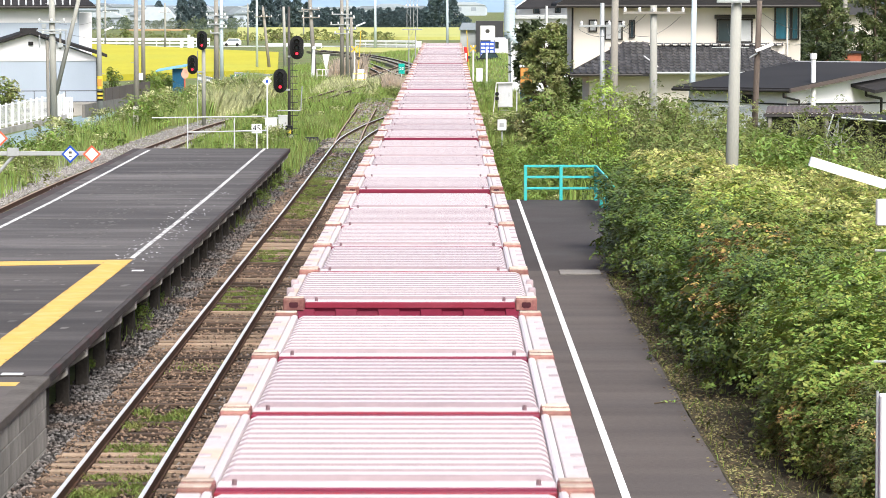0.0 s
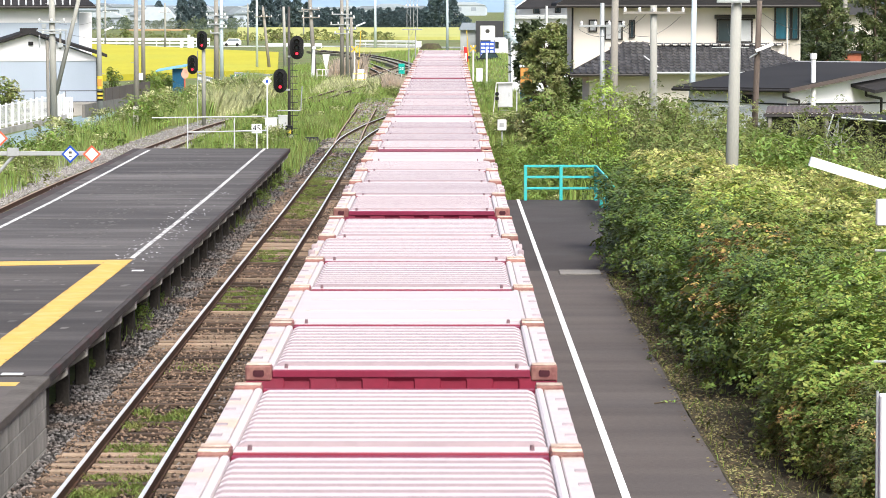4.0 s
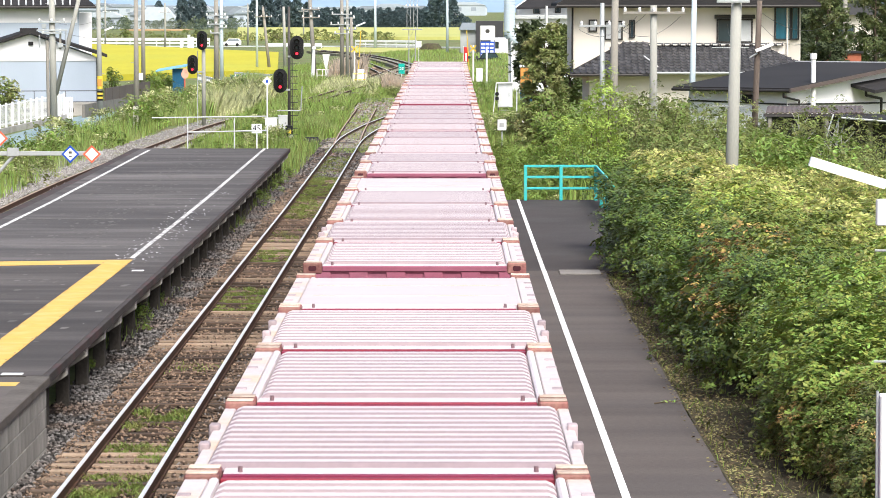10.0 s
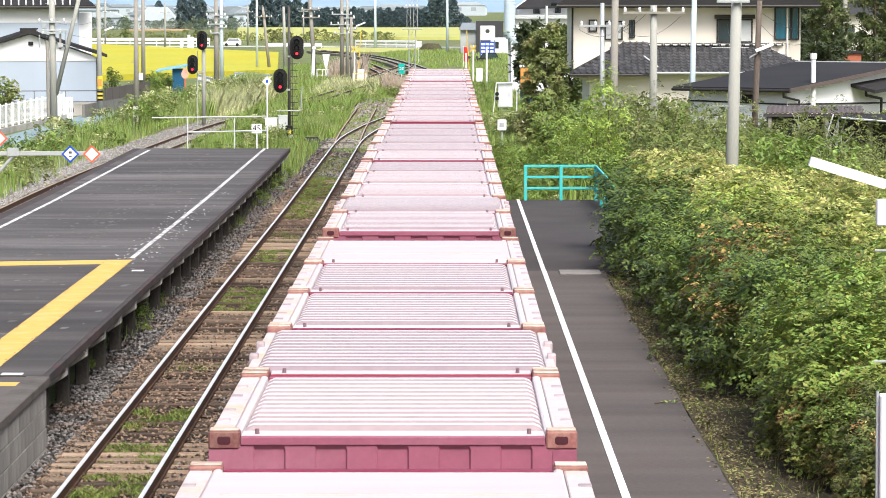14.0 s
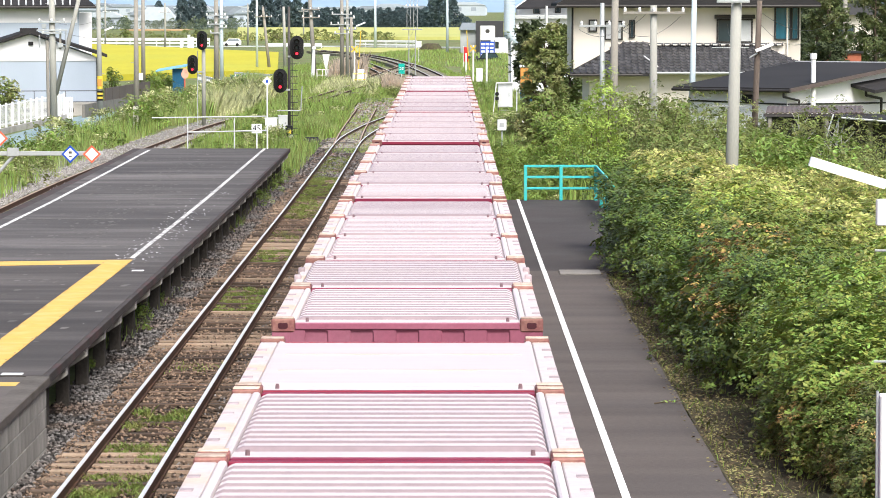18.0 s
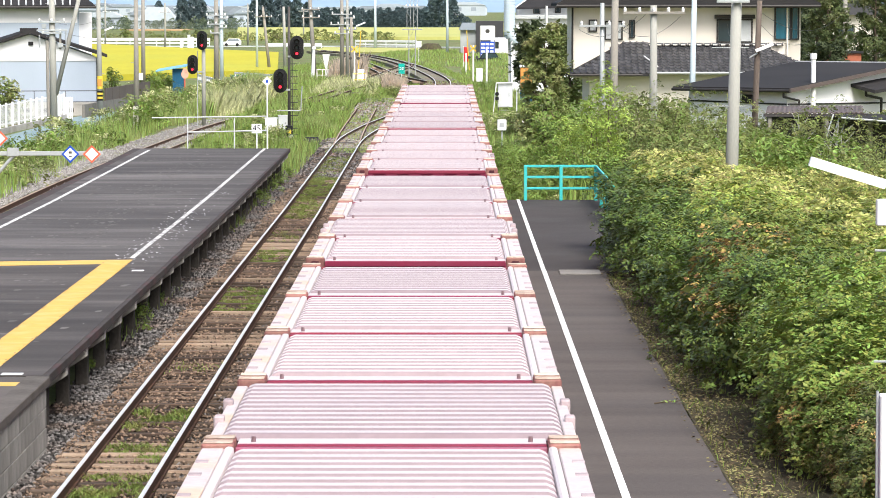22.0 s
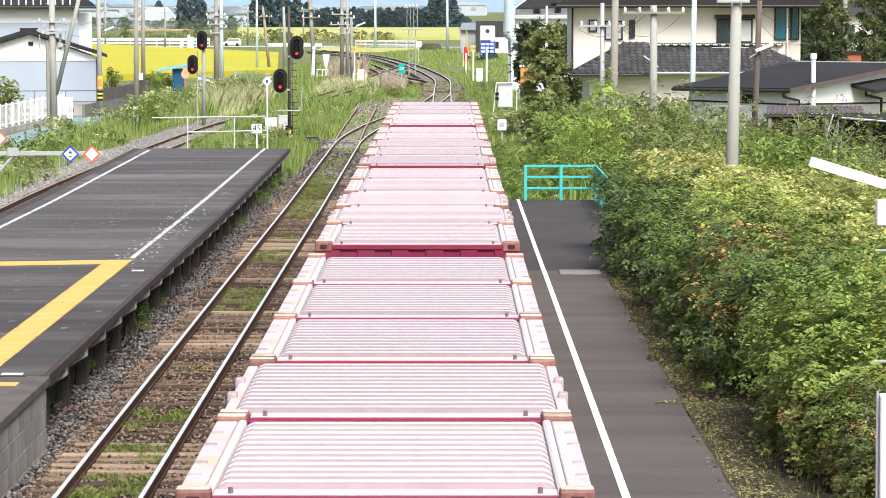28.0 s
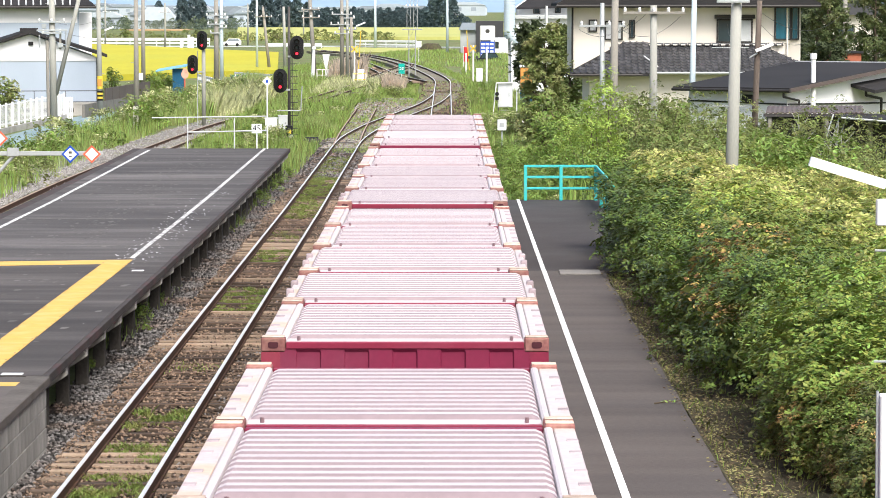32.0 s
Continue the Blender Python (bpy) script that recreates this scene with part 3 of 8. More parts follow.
def stones(name, count, spots, size, material, label, seed):
    """Loose broken stones, as small irregular octahedra."""
    rng = np.random.default_rng(seed)
    x, y, z = spots(rng, count)
    s = size * rng.uniform(0.55, 1.4, count)
    base = np.array([(1, 0, 0), (0, 1, 0), (-1, 0, 0), (0, -1, 0), (0, 0, 0.8), (0, 0, -0.8)])
    v = base[None] * s[:, None, None] * rng.uniform(0.65, 1.3, (count, 6, 3))
    a = rng.uniform(0, 6.28, count)
    c, sn = np.cos(a)[:, None], np.sin(a)[:, None]
    v = np.stack((v[..., 0] * c - v[..., 1] * sn, v[..., 0] * sn + v[..., 1] * c, v[..., 2]), axis=-1)
    v += np.stack((x, y, z), axis=-1)[:, None]
    tri = np.array([(0, 1, 4), (1, 2, 4), (2, 3, 4), (3, 0, 4), (1, 0, 5), (0, 3, 5)])
    faces = (tri[None] + (np.arange(count) * 6)[:, None, None]).reshape(-1, 3)
    me = bpy.data.meshes.new(name)
    me.from_pydata(v.reshape(-1, 3).tolist(), [], faces.tolist())
    me.materials.append(material)
    return tagged(new(name, me), label, "stones", kind="stuff")


def spots_between(x0, x1, y0, y1, z):
    def spots(rng, n):
        y = y0 + (y1 - y0) * rng.uniform(0, 1, n) ** 1.35
        return rng.uniform(x0, x1, n), y, np.array([zr(v) for v in y]) + z + rng.uniform(-0.01, 0.025, n)
    return spots


stones("ballast_stones", 7000, spots_between(-5.75, -5.05, 38, 120, -0.195), 0.029, M_RUSTSTONE, "rusty brown stones along the sleeper ends", 10)
stones("ballast_stones", 17000, spots_between(-6.6, -5.3, 38, 130, -0.205), 0.031, M_STONE, "loose grey ballast stones beside the platform", 1)
stones("ballast_stones", 9000, spots_between(-3.95, -1.5, 38, 130, -0.205), 0.036, M_STONE, "loose brown-grey ballast stones between the tracks", 2)
stones("ballast_stones", 15000, spots_between(-5.7, -3.45, 38, 112, -0.175), 0.027, M_RUSTSTONE, "rusty stones between the sleepers", 3)
stones("ballast_stones", 9000, spots_between(-16.4, -14.5, 85, 150, -0.15), 0.04, M_STONE2, "pale ballast beside the third line", 4)
def spots_along(path, o0, o1, y0, y1, z):
    """Spots beside a curving line, from offset o0 to o1."""
    def spots(rng, n):
        y = rng.uniform(y0, y1, n)
        x = np.interp(y, [p[1] for p in path], [p[0] for p in path]) + rng.uniform(o0, o1, n)
        return x, y, np.array([zr(v) for v in y]) + z + rng.uniform(-0.01, 0.03, n)
    return spots


stones("ballast_stones", 8000, spots_along(THIRD, -2.3, 1.5, 118, 185, -0.145), 0.038, M_STONE2, "pale ballast stones along the third line", 7)
stones("ballast_stones", 4000, spots_between(-6.8, -3.4, 126, 168, -0.16), 0.045, M_STONE, "loose grey stones at the points", 8)
stones("ballast_stones", 3500, spots_between(-5.6, -2.2, 150, 220, -0.16), 0.055, M_STONE2, "loose pale stones between the lines", 5)
stones("ballast_stones", 2500, spots_between(-5.6, -2.2, 150, 220, -0.16), 0.055, M_RUSTSTONE, "loose brown stones between the lines", 9)
stones("ballast_stones", 1800, spots_between(-1.9, 1.4, 186, 262, -0.14), 0.05, M_RUSTSTONE, "loose brown stones of the main line", 6)


# ---- platforms ----
def deck(name, x0, x1, y0, y1, z, thick, material, parent, label="", step=8.0):
    return strip(name, [((x0 + x1) / 2, y0 + (y1 - y0) * i / max(1, round((y1 - y0) / step)), zr(y0 + (y1 - y0) * i / max(1, round((y1 - y0) / step)))) for i in range(max(1, round((y1 - y0) / step)) + 1)],
                 (x1 - x0) / 2, z, material, thick, parent, label)


def island_platform():
    p = thing("platform_1", "island platform with dark patched asphalt and painted lines", "platform", kind="structure")
    deck("platform_top", -11.6, -6.06, 50.0, 72.48, 0.9, 0.22, M_ASPHALT, p)
    deck("platform_top", -11.6, -6.06, 72.5, 127.3, 0.9, 0.22, M_ASPHALT4, p, "greyer worn asphalt")
    deck("platform_top", -11.6, -6.3, 18.0, 49.97, 0.885, 0.2, M_ASPHALT2, p, "older worn asphalt")
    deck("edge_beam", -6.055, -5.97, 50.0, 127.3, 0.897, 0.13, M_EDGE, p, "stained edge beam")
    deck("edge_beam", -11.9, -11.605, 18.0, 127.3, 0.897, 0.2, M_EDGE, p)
    # wall and posts below the edge are coloured dark for the overhang's shade
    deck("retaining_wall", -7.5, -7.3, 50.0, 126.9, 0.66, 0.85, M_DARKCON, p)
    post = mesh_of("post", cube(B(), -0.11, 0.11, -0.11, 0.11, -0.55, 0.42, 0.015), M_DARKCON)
    arm = mesh_of("bracket", prism(B(), [(-0.95, 0.4), (-0.95, 0.76), (0.1, 0.76), (0.1, 0.6), (-0.2, 0.4)], "y", -0.13, 0.13), M_PALECON)
    y = 49.9
    while y < 127:
        again("post", post, p, pose(-6.42, y, zr(y)))
        again("bracket", arm, p, pose(-6.11, y, zr(y)))
        y += 2.93
    # older end of concrete blocks
    blk = [mesh_of("block", cube(B(), 0, 0.15, 0.006, w - 0.006, 0.006, 0.3, 0.008), M_BLOCK) for w in (0.4, 0.2)]
    for row in range(4):
        y = 43.2
        first = row % 2 == 1
        while y < 49.75:
            k = 1 if first or y > 49.55 else 0
            again("block", blk[k], p, pose(-6.13, y, -0.46 + 0.306 * row))
            y += 0.2 if k else 0.4
            first = False
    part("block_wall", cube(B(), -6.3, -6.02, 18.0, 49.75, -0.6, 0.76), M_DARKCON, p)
    part("coping", cube(B(), -6.3, -5.94, 18.0, 49.95, 0.765, 0.9, 0.012), M_COPING, p, "worn concrete coping")
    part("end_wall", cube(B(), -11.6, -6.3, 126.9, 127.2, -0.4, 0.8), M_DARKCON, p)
    return p


P1 = island_platform()


def painted(name, x0, x1, y0, y1, z, material, label, parent):
    return deck(name, x0, x1, y0, y1, z + 0.006, 0.006, material, parent, label)


painted("white_line", -6.985, -6.875, 73.6, 127.2, 0.9, M_WORNLINE, "worn white safety line", P1)
painted("white_line", -11.245, -11.135, 40.0, 126.0, 0.9, M_WORNLINE, "worn white safety line", P1)
painted("yellow_line", -7.42, -6.86, 50.0, 73.0, 0.9, M_YELLOW, "broad yellow warning line", P1)
bm = B()
slab(bm, [(-11.55, 70.9, 0.907), (-6.87, 71.95, 0.907), (-6.87, 73.05, 0.907), (-11.55, 72.1, 0.907)], 0.006)
part("yellow_line", bm, M_YELLOW, P1, "yellow band across the platform")


def paint_chips(name, n, x0, x1, y0, y1, size, material, label, seed, lift):
    """Flecks of worn paint, or bare spots in it."""
    rng = np.random.default_rng(seed)
    x, y = rng.uniform(x0, x1, n), rng.uniform(y0, y1, n)
    w, d = size * rng.uniform(0.3, 1.2, n), size * rng.uniform(0.5, 3.0, n)
    z = np.array([zr(v) for v in y]) + lift
    pts = np.stack([np.stack((x + a * w, y + b * d + 0.3 * a * w, z), -1) for a, b in ((-1, -0.8), (0.3, -1), (1, 0.1), (0.6, 1), (-0.9, 0.7))], axis=1)
    ob = new(name, quads(name, pts, material))
    tagged(ob, label, "paint wear", kind="stuff")


paint_chips("paint_flecks", 220, -7.4, -6.4, 72, 100, 0.028, M_WHITELINE, "white flecks of worn paint on the platform", 1, 0.903)
paint_chips("worn_spots", 420, -7.0, -6.86, 73.6, 127, 0.022, M_ASPHALT, "bare worn spots in the white line", 2, 0.9085)
paint_chips("worn_spots", 160, -7.44, -7.38, 50, 73, 0.016, M_ASPHALT, "ragged worn edge of the yellow line", 3, 0.9085)
paint_chips("worn_spots", 160, -6.9, -6.85, 50, 73, 0.016, M_ASPHALT, "ragged worn edge of the yellow line", 4, 0.9085)
paint_chips("worn_spots", 200, -11.26, -11.12, 60, 126, 0.022, M_ASPHALT, "bare worn spots in the white line", 5, 0.9085)
paint_chips("paint_flecks", 60, -11.0, -6.2, 52, 126, 0.02, M_STONE2, "pale specks on the asphalt", 6, 0.903)
for y, x0, x1 in ((56.4, -11.5, -7.5), (62.7, -11.5, -7.5), (77.4, -11.1, -6.2), (87.4, -11.1, -6.2), (98.2, -11.1, -6.2), (109.0, -11.1, -6.2), (118.5, -11.1, -6.2)):
    painted("joint", x0, x1, y, y + 0.16, 0.896, M_ASPHJOINT, "pale worn joint across the asphalt", P1)
paint_chips("scuffs", 420, -9.5, -8.3, 74, 124, 0.05, M_ASPHJOINT, "pale scuffs along the worn joint", 8, 0.9035)
paint_chips("scuffs", 260, -11.1, -6.3, 52, 126, 0.07, M_ASPHJOINT, "pale scuffs on the asphalt", 9, 0.9035)
painted("paint_mark", -6.6, -6.36, 69.9, 70.2, 0.9, M_WHITELINE, "short white stop mark", P1)
painted("paint_mark", -6.62, -6.25, 48.75, 49.2, 0.885, M_YELLOW, "short yellow mark", P1)
painted("paint_mark", -6.7, -6.38, 50.1, 50.35, 0.9, M_WHITELINE, "short white mark", P1)


def side_platform():
    p = thing("platform_2", "side platform of worn grey asphalt with a white line", "platform", kind="structure")
    bm = B()
    # the outer edge wavers where soil creeps over it
    n = 56
    edge = [(3.25 + 0.05 * noise.noise((0, i * 0.37, 5)), 14 + i) for i in range(n + 1)]
    for z0, z1 in ((0.6, 0.9),):
        top = [bm.verts.new((x, y, z1)) for x, y in edge] + [bm.verts.new((1.1, y, z1)) for x, y in edge[::-1]]
        bm.faces.new(top)
        low = [bm.verts.new((v.co.x, v.co.y, z0)) for v in top]
        for i in range(len(top)):
            k = (i + 1) % len(top)
            bm.faces.new((top[i], low[i], low[k], top[k]))
    part("platform_top", bm, M_ASPHALT2, p)
    part("platform_top", cube(B(), 1.1, 4.3, 70.02, 96.0, 0.6, 0.895), M_ASPHALT3, p, "darker newer asphalt")
    part("retaining_wall", cube(B(), 1.12, 1.4, 14, 95.9, -0.5, 0.6), M_CONCRETE, p)
    part("end_wall", cube(B(), 1.4, 4.28, 95.6, 95.9, -0.5, 0.6), M_CONCRETE, p)
    part("white_line", cube(B(), 1.955, 2.05, 14, 69.99, 0.9, 0.906), M_WHITELINE, p, "white safety line")
    for i in range(26):
        y = 70.1 + i * 1.0
        part("white_line", cube(B(), 1.955, 2.045, y, y + (0.88 if i < 9 else 0.99), 0.895, 0.902), M_WHITELINE, p)
    part("drain_cover", cube(B(), 2.3, 3.15, 68.9, 69.9, 0.9, 0.935, 0.01), M_BLOCK, p, "pale concrete drain cover")
    return p


side_platform()


def teal_fence():
    t = thing("railing", "teal painted steel railing at the end of the platform", "railing", pose(0, 95.6, 0.895))
    for x in (2.2, 3.21, 4.2):
        part("post", cube(B(), x - 0.045, x + 0.045, -0.045, 0.045, 0, 1.0, 0.008), M_TEAL, t)
    for z in (0.98, 0.67, 0.35):
        part("rail", cube(B(), 2.16, 4.24, -0.03, 0.03, z - 0.035, z + 0.035, 0.008), M_TEAL, t)
    for y in (-3.4, -6.8, -10.2):
        part("post", cube(B(), 4.155, 4.245, y - 0.045, y + 0.045, 0, 1.0, 0.008), M_TEAL, t)
    part("side_panel", cube(B(), 4.24, 4.27, -10.2, -0.04, 0.62, 0.96, 0.004), M_TEAL, t, "teal sheet panel along the side")
    for z in (0.98, 0.67, 0.35):
        part("rail", cube(B(), 4.17, 4.23, -10.2, -0.04, z - 0.035, z + 0.035, 0.008), M_TEAL, t)
    return t


teal_fence()


def white_fence():
    y = 127.2
    z = 0.9 + zr(y)
    t = thing("railing", "white pipe railing across the platform's end", "railing", pose(0, y, z))
    for x in (-9.85, -8.08):
        part("post", rod(B(), (x, 0, 0), (x, 0, 1.16), 0.025, seg=8), M_PIPE, t)
    for h in (1.16, 0.62):
        part("rail", rod(B(), (-11.2 if h > 1 else -9.85, 0, h), (-6.85, 0, h + 0.06), 0.024, seg=8), M_PIPE, t)
    return t


white_fence()
# ---- the freight train ----
CL, CW, CH = 3.79, 2.54, 2.5


def ribbed_roof(x_half, n, y0, y1, z, rise):
    """Sheet with ribs across: pale crests that fall off at both ends; valleys and slopes coloured darker as shade."""
    bm = B()
    pitch = (y1 - y0) / n
    pts = []
    for i in range(n):
        y = y0 + i * pitch
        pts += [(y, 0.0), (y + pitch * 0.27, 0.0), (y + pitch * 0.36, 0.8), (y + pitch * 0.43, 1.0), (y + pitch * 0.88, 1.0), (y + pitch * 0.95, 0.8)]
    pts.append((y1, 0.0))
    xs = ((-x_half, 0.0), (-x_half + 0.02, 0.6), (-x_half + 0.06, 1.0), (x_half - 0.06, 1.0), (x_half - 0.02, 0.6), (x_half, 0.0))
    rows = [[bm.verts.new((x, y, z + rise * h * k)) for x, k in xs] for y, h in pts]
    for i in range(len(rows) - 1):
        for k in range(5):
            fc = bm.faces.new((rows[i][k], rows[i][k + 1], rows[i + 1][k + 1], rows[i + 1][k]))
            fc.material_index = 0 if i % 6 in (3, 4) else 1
    return bm


def corrugated(bm, length, height, depth, n, along):
    """An upright corrugated sheet; along: the axis it runs on."""
    pitch = length / n
    pts = []
    for i in range(n):
        a = -length / 2 + i * pitch
        pts += [(a, 0.0), (a + pitch * 0.5, 0.0), (a + pitch * 0.62, -depth), (a + pitch * 0.9, -depth)]
    pts.append((length / 2, 0.0))
    rows = []
    for a, d in pts:
        rows.append([bm.verts.new((d, a, h) if along == "y" else (a, d, h)) for h in (0.16, height)])
    for r, s in zip(rows, rows[1:]):
        bm.faces.new((r[0], r[1], s[1], s[0]))
    return bm


def pressed_end():
    """End sheet with five shallow pressed panels under a plain band."""
    bm = B()
    half, pitch, d = CW / 2 - 0.17, 0.425, 0.018
    pts = [(-half, 0.0)]
    for i in range(-2, 3):
        c = i * pitch
        pts += [(c - 0.112, 0.0), (c - 0.1, -d), (c + 0.1, -d), (c + 0.112, 0.0)]
    pts.append((half, 0.0))
    rows = [[bm.verts.new((a, y * k, h)) for h, k in ((0.16, 1), (CH - 0.14, 1), (CH - 0.115, 0), (CH - 0.1, 0))] for a, y in pts]
    for r, s in zip(rows, rows[1:]):
        for k in range(3):
            bm.faces.new((r[k], r[k + 1], s[k + 1], s[k]))
    return bm


CAST = mesh_of("corner_casting", cube(B(), -0.108, 0.108, -0.08, 0.08, -0.125, 0.0, 0.012), M_CASTING)
CAST_TOP = mesh_of("casting_plate", cube(B(), -0.1, 0.1, -0.066, 0.066, 0.001, 0.012, 0.004), M_RUSTTOP)
# flat plate on the casting's face, painted with the dark of its hole
CAST_HOLE = mesh_of("casting_slot", prism(B(), [(-0.045, -0.045), (-0.035, -0.036), (0.035, -0.036), (0.045, -0.045), (0.045, -0.08), (0.03, -0.092), (-0.03, -0.092), (-0.045, -0.08)], "y", -0.083, -0.0795), M_SLOT)
LUG = mesh_of("roof_lug", prism(B(), [(-0.06, 0.0), (-0.04, 0.01), (0.04, 0.01), (0.06, 0.0)], "x", -0.035, 0.045), M_LUG)
EDGE_LUG = mesh_of("edge_lug", cube(B(), -0.04, 0.035, -0.07, 0.07, -0.1, 0.02, 0.01), M_LUG)
PEG = mesh_of("lashing_peg", rod(B(), (0, 0, 0), (0, 0, 0.04), 0.017, 0.014, 8), M_PEG)


def container(kind_of_roof, paint=None):
    paint = paint or M_CRIMSON
    smooth_roof, full = kind_of_roof == "smooth", kind_of_roof == "full"
    label = {"smooth": "twelve-foot freight container with a smooth white-painted roof on a wagon",
             "full": "crimson freight container, chalky pink roof ribbed over its full width",
             "ribbed": "crimson freight container with faded pink ribbed roof and pale edges"}[kind_of_roof]
    if paint is M_FADED:
        label = "freight container in faded mauve paint with a pink ribbed roof"
    t = thing("freight_container", label, "freight container", group="containers of the freight train")
    hx, hy = CW / 2, CL / 2
    zt = CH - 0.03
    ribs_half = hx - 0.09 if full else hx - 0.225
    lip = 0.33
    if smooth_roof:
        roof = part("roof", cube(B(), -ribs_half - 0.03, ribs_half + 0.03, -hy + lip, hy - 0.3, zt - 0.04, zt, 0.008), M_ROOFW, t, "smooth white-painted roof")
        for y in (-0.62, 0.62):
            part("seam", cube(B(), -ribs_half + 0.05, ribs_half - 0.05, y - 0.012, y + 0.012, zt, zt + 0.005), M_STRIP, roof)
    else:
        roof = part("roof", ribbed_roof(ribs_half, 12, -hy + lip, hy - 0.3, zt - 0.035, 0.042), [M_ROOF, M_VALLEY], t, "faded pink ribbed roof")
    for y0, y1 in ((-hy + 0.078, -hy + lip - 0.003), (hy - 0.297, hy - 0.078)):
        part("roof_header", cube(B(), -hx + 0.222, hx - 0.222, y0, y1, zt - 0.12, zt - (0.018 if y0 < 0 else 0.075), 0.005), M_HEADER, t)
    for s in (-1, 1):
        x = s * (hx - 0.08)
        if full:
            part("top_side_rail", cube(B(), s * hx - (0.085 if s > 0 else 0), s * hx + (0.085 if s < 0 else 0), -hy + 0.17, hy - 0.17, zt - 0.1, zt - 0.03, 0.008), M_STRIP, t)
            for y in (-0.5, 0.5):
                again("edge_lug", EDGE_LUG, t, pose(s * (hx - 0.015), y, zt - 0.01))
        else:
            part("top_side_rail", cube(B(), x - 0.075, x + 0.075, -hy + 0.17, hy - 0.17, zt - 0.1, zt - 0.008, 0.008), M_STRIP, t, "pale chalky roof edge")
            xr = s * (hx - 0.19)
            part("roof_bead", prism(B(), [(xr - 0.034, zt - 0.05), (xr - 0.028, zt - 0.01), (xr - 0.012, zt + 0.0), (xr + 0.012, zt + 0.0), (xr + 0.028, zt - 0.01), (xr + 0.034, zt - 0.05)], "y", -hy + 0.2, hy - 0.16), M_ROOFW if smooth_roof else M_ROOF, t)
            for y in (-1.05, -0.45, 0.45, 1.05):
                again("roof_lug", LUG, t, pose(s * (hx - 0.052), y, zt - 0.01))
        for y in (-1, 1):
            top = again("corner_casting", CAST, t, pose(s * (hx - 0.109), y * (hy - 0.081), CH - 0.012))
            again("casting_plate", CAST_TOP, top, pose(0, 0, 0))
            again("casting_slot", CAST_HOLE, top, pose(0, 0, 0, 0, 0, 0 if y < 0 else 180))
            again("corner_casting", CAST, t, pose(s * (hx - 0.109), y * (hy - 0.081), 0.127))
            part("corner_post", cube(B(), s * hx - (0.17 if s > 0 else -0.004), s * hx + (0.17 if s < 0 else -0.004), y * hy - (0.11 if y > 0 else -0.006), y * hy + (0.11 if y < 0 else -0.006), 0.13, CH - 0.138), paint, t)
            again("lashing_peg", PEG, t, pose(s * (hx - 0.33), y * (hy - 0.14), zt - (0.02 if y < 0 else 0.078)))
        side = part("side_wall", corrugated(B(), CL - 0.24, CH - 0.1, 0.035, 12, "y"), paint, t, at=pose(s * (hx - 0.012), 0, 0, 0, 0, 0 if s > 0 else 180))
        part("bottom_rail", cube(B(), s * hx - (0.1 if s > 0 else 0), s * hx + (0.1 if s < 0 else 0), -hy + 0.12, hy - 0.12, 0.02, 0.17), M_DARKRED, t)
    for y in (-1, 1):
        part("end_wall", pressed_end(), paint, t, at=pose(0, y * (hy - 0.012), 0, 0, 0, 0 if y > 0 else 180))
        part("end_header", cube(B(), -hx + 0.222, hx - 0.222, y * hy - (0.075 if y > 0 else 0), y * hy + (0.075 if y < 0 else 0), CH - 0.11, CH - 0.05, 0.006), paint, t)
        part("end_sill", cube(B(), -hx + 0.17, hx - 0.17, y * hy - (0.08 if y > 0 else 0), y * hy + (0.08 if y < 0 else 0), 0.02, 0.16), M_DARKRED, t)
    part("floor", cube(B(), -hx + 0.11, hx - 0.11, -hy + 0.1, hy - 0.1, 0.05, 0.12), M_DARKRED, t)
    return t


def wagon():
    t = thing("container_wagon", "grey flat wagon that carries five containers", "railway wagon", group="wagons of the freight train")
    for s in (-1, 1):
        part("side_sill", cube(B(), s * 1.1 - 0.06, s * 1.1 + 0.06, -9.7, 9.7, 0.78, 0.99, 0.01), M_DECK, t)
    part("centre_sill", cube(B(), -0.22, 0.22, -9.9, 9.9, 0.6, 0.97, 0.01), M_DECK, t)
    for i in range(11):
        y = -9.5 + 1.9 * i
        part("cross_beam", cube(B(), -1.03, 1.03, y - 0.07, y + 0.07, 0.83, 0.985), M_DECK, t)
    for s in (-1, 1):
        part("coupler", cube(B(), -0.12, 0.12, s * 10.15 - 0.26, s * 10.15 + 0.26, 0.7, 0.95, 0.03), M_STEEL, t)
        bogie = part("bogie", cube(B(), -0.85, 0.85, s * 7.1 - 0.2, s * 7.1 + 0.2, 0.42, 0.6, 0.03), M_STEEL, t)
        for x in (-1, 1):
            part("side_frame", prism(B(), [(-1.3, 0.5), (-1.0, 0.58), (1.0, 0.58), (1.3, 0.5), (1.3, 0.36), (0.5, 0.25), (-0.5, 0.25), (-1.3, 0.36)], "x", x * 0.9 - 0.05, x * 0.9 + 0.05), M_STEEL, bogie, at=pose(0, s * 7.1, 0))
        for w in (-0.95, 0.95):
            for x in (-1, 1):
                part("wheel", rod(B(), (x * 0.5, s * 7.1 + w, 0.43), (x * 0.64, s * 7.1 + w, 0.43), 0.43, seg=24), M_STEEL, bogie)
            part("axle", rod(B(), (-0.78, s * 7.1 + w, 0.43), (0.78, s * 7.1 + w, 0.43), 0.07, seg=10), M_STEEL, bogie)
    return t


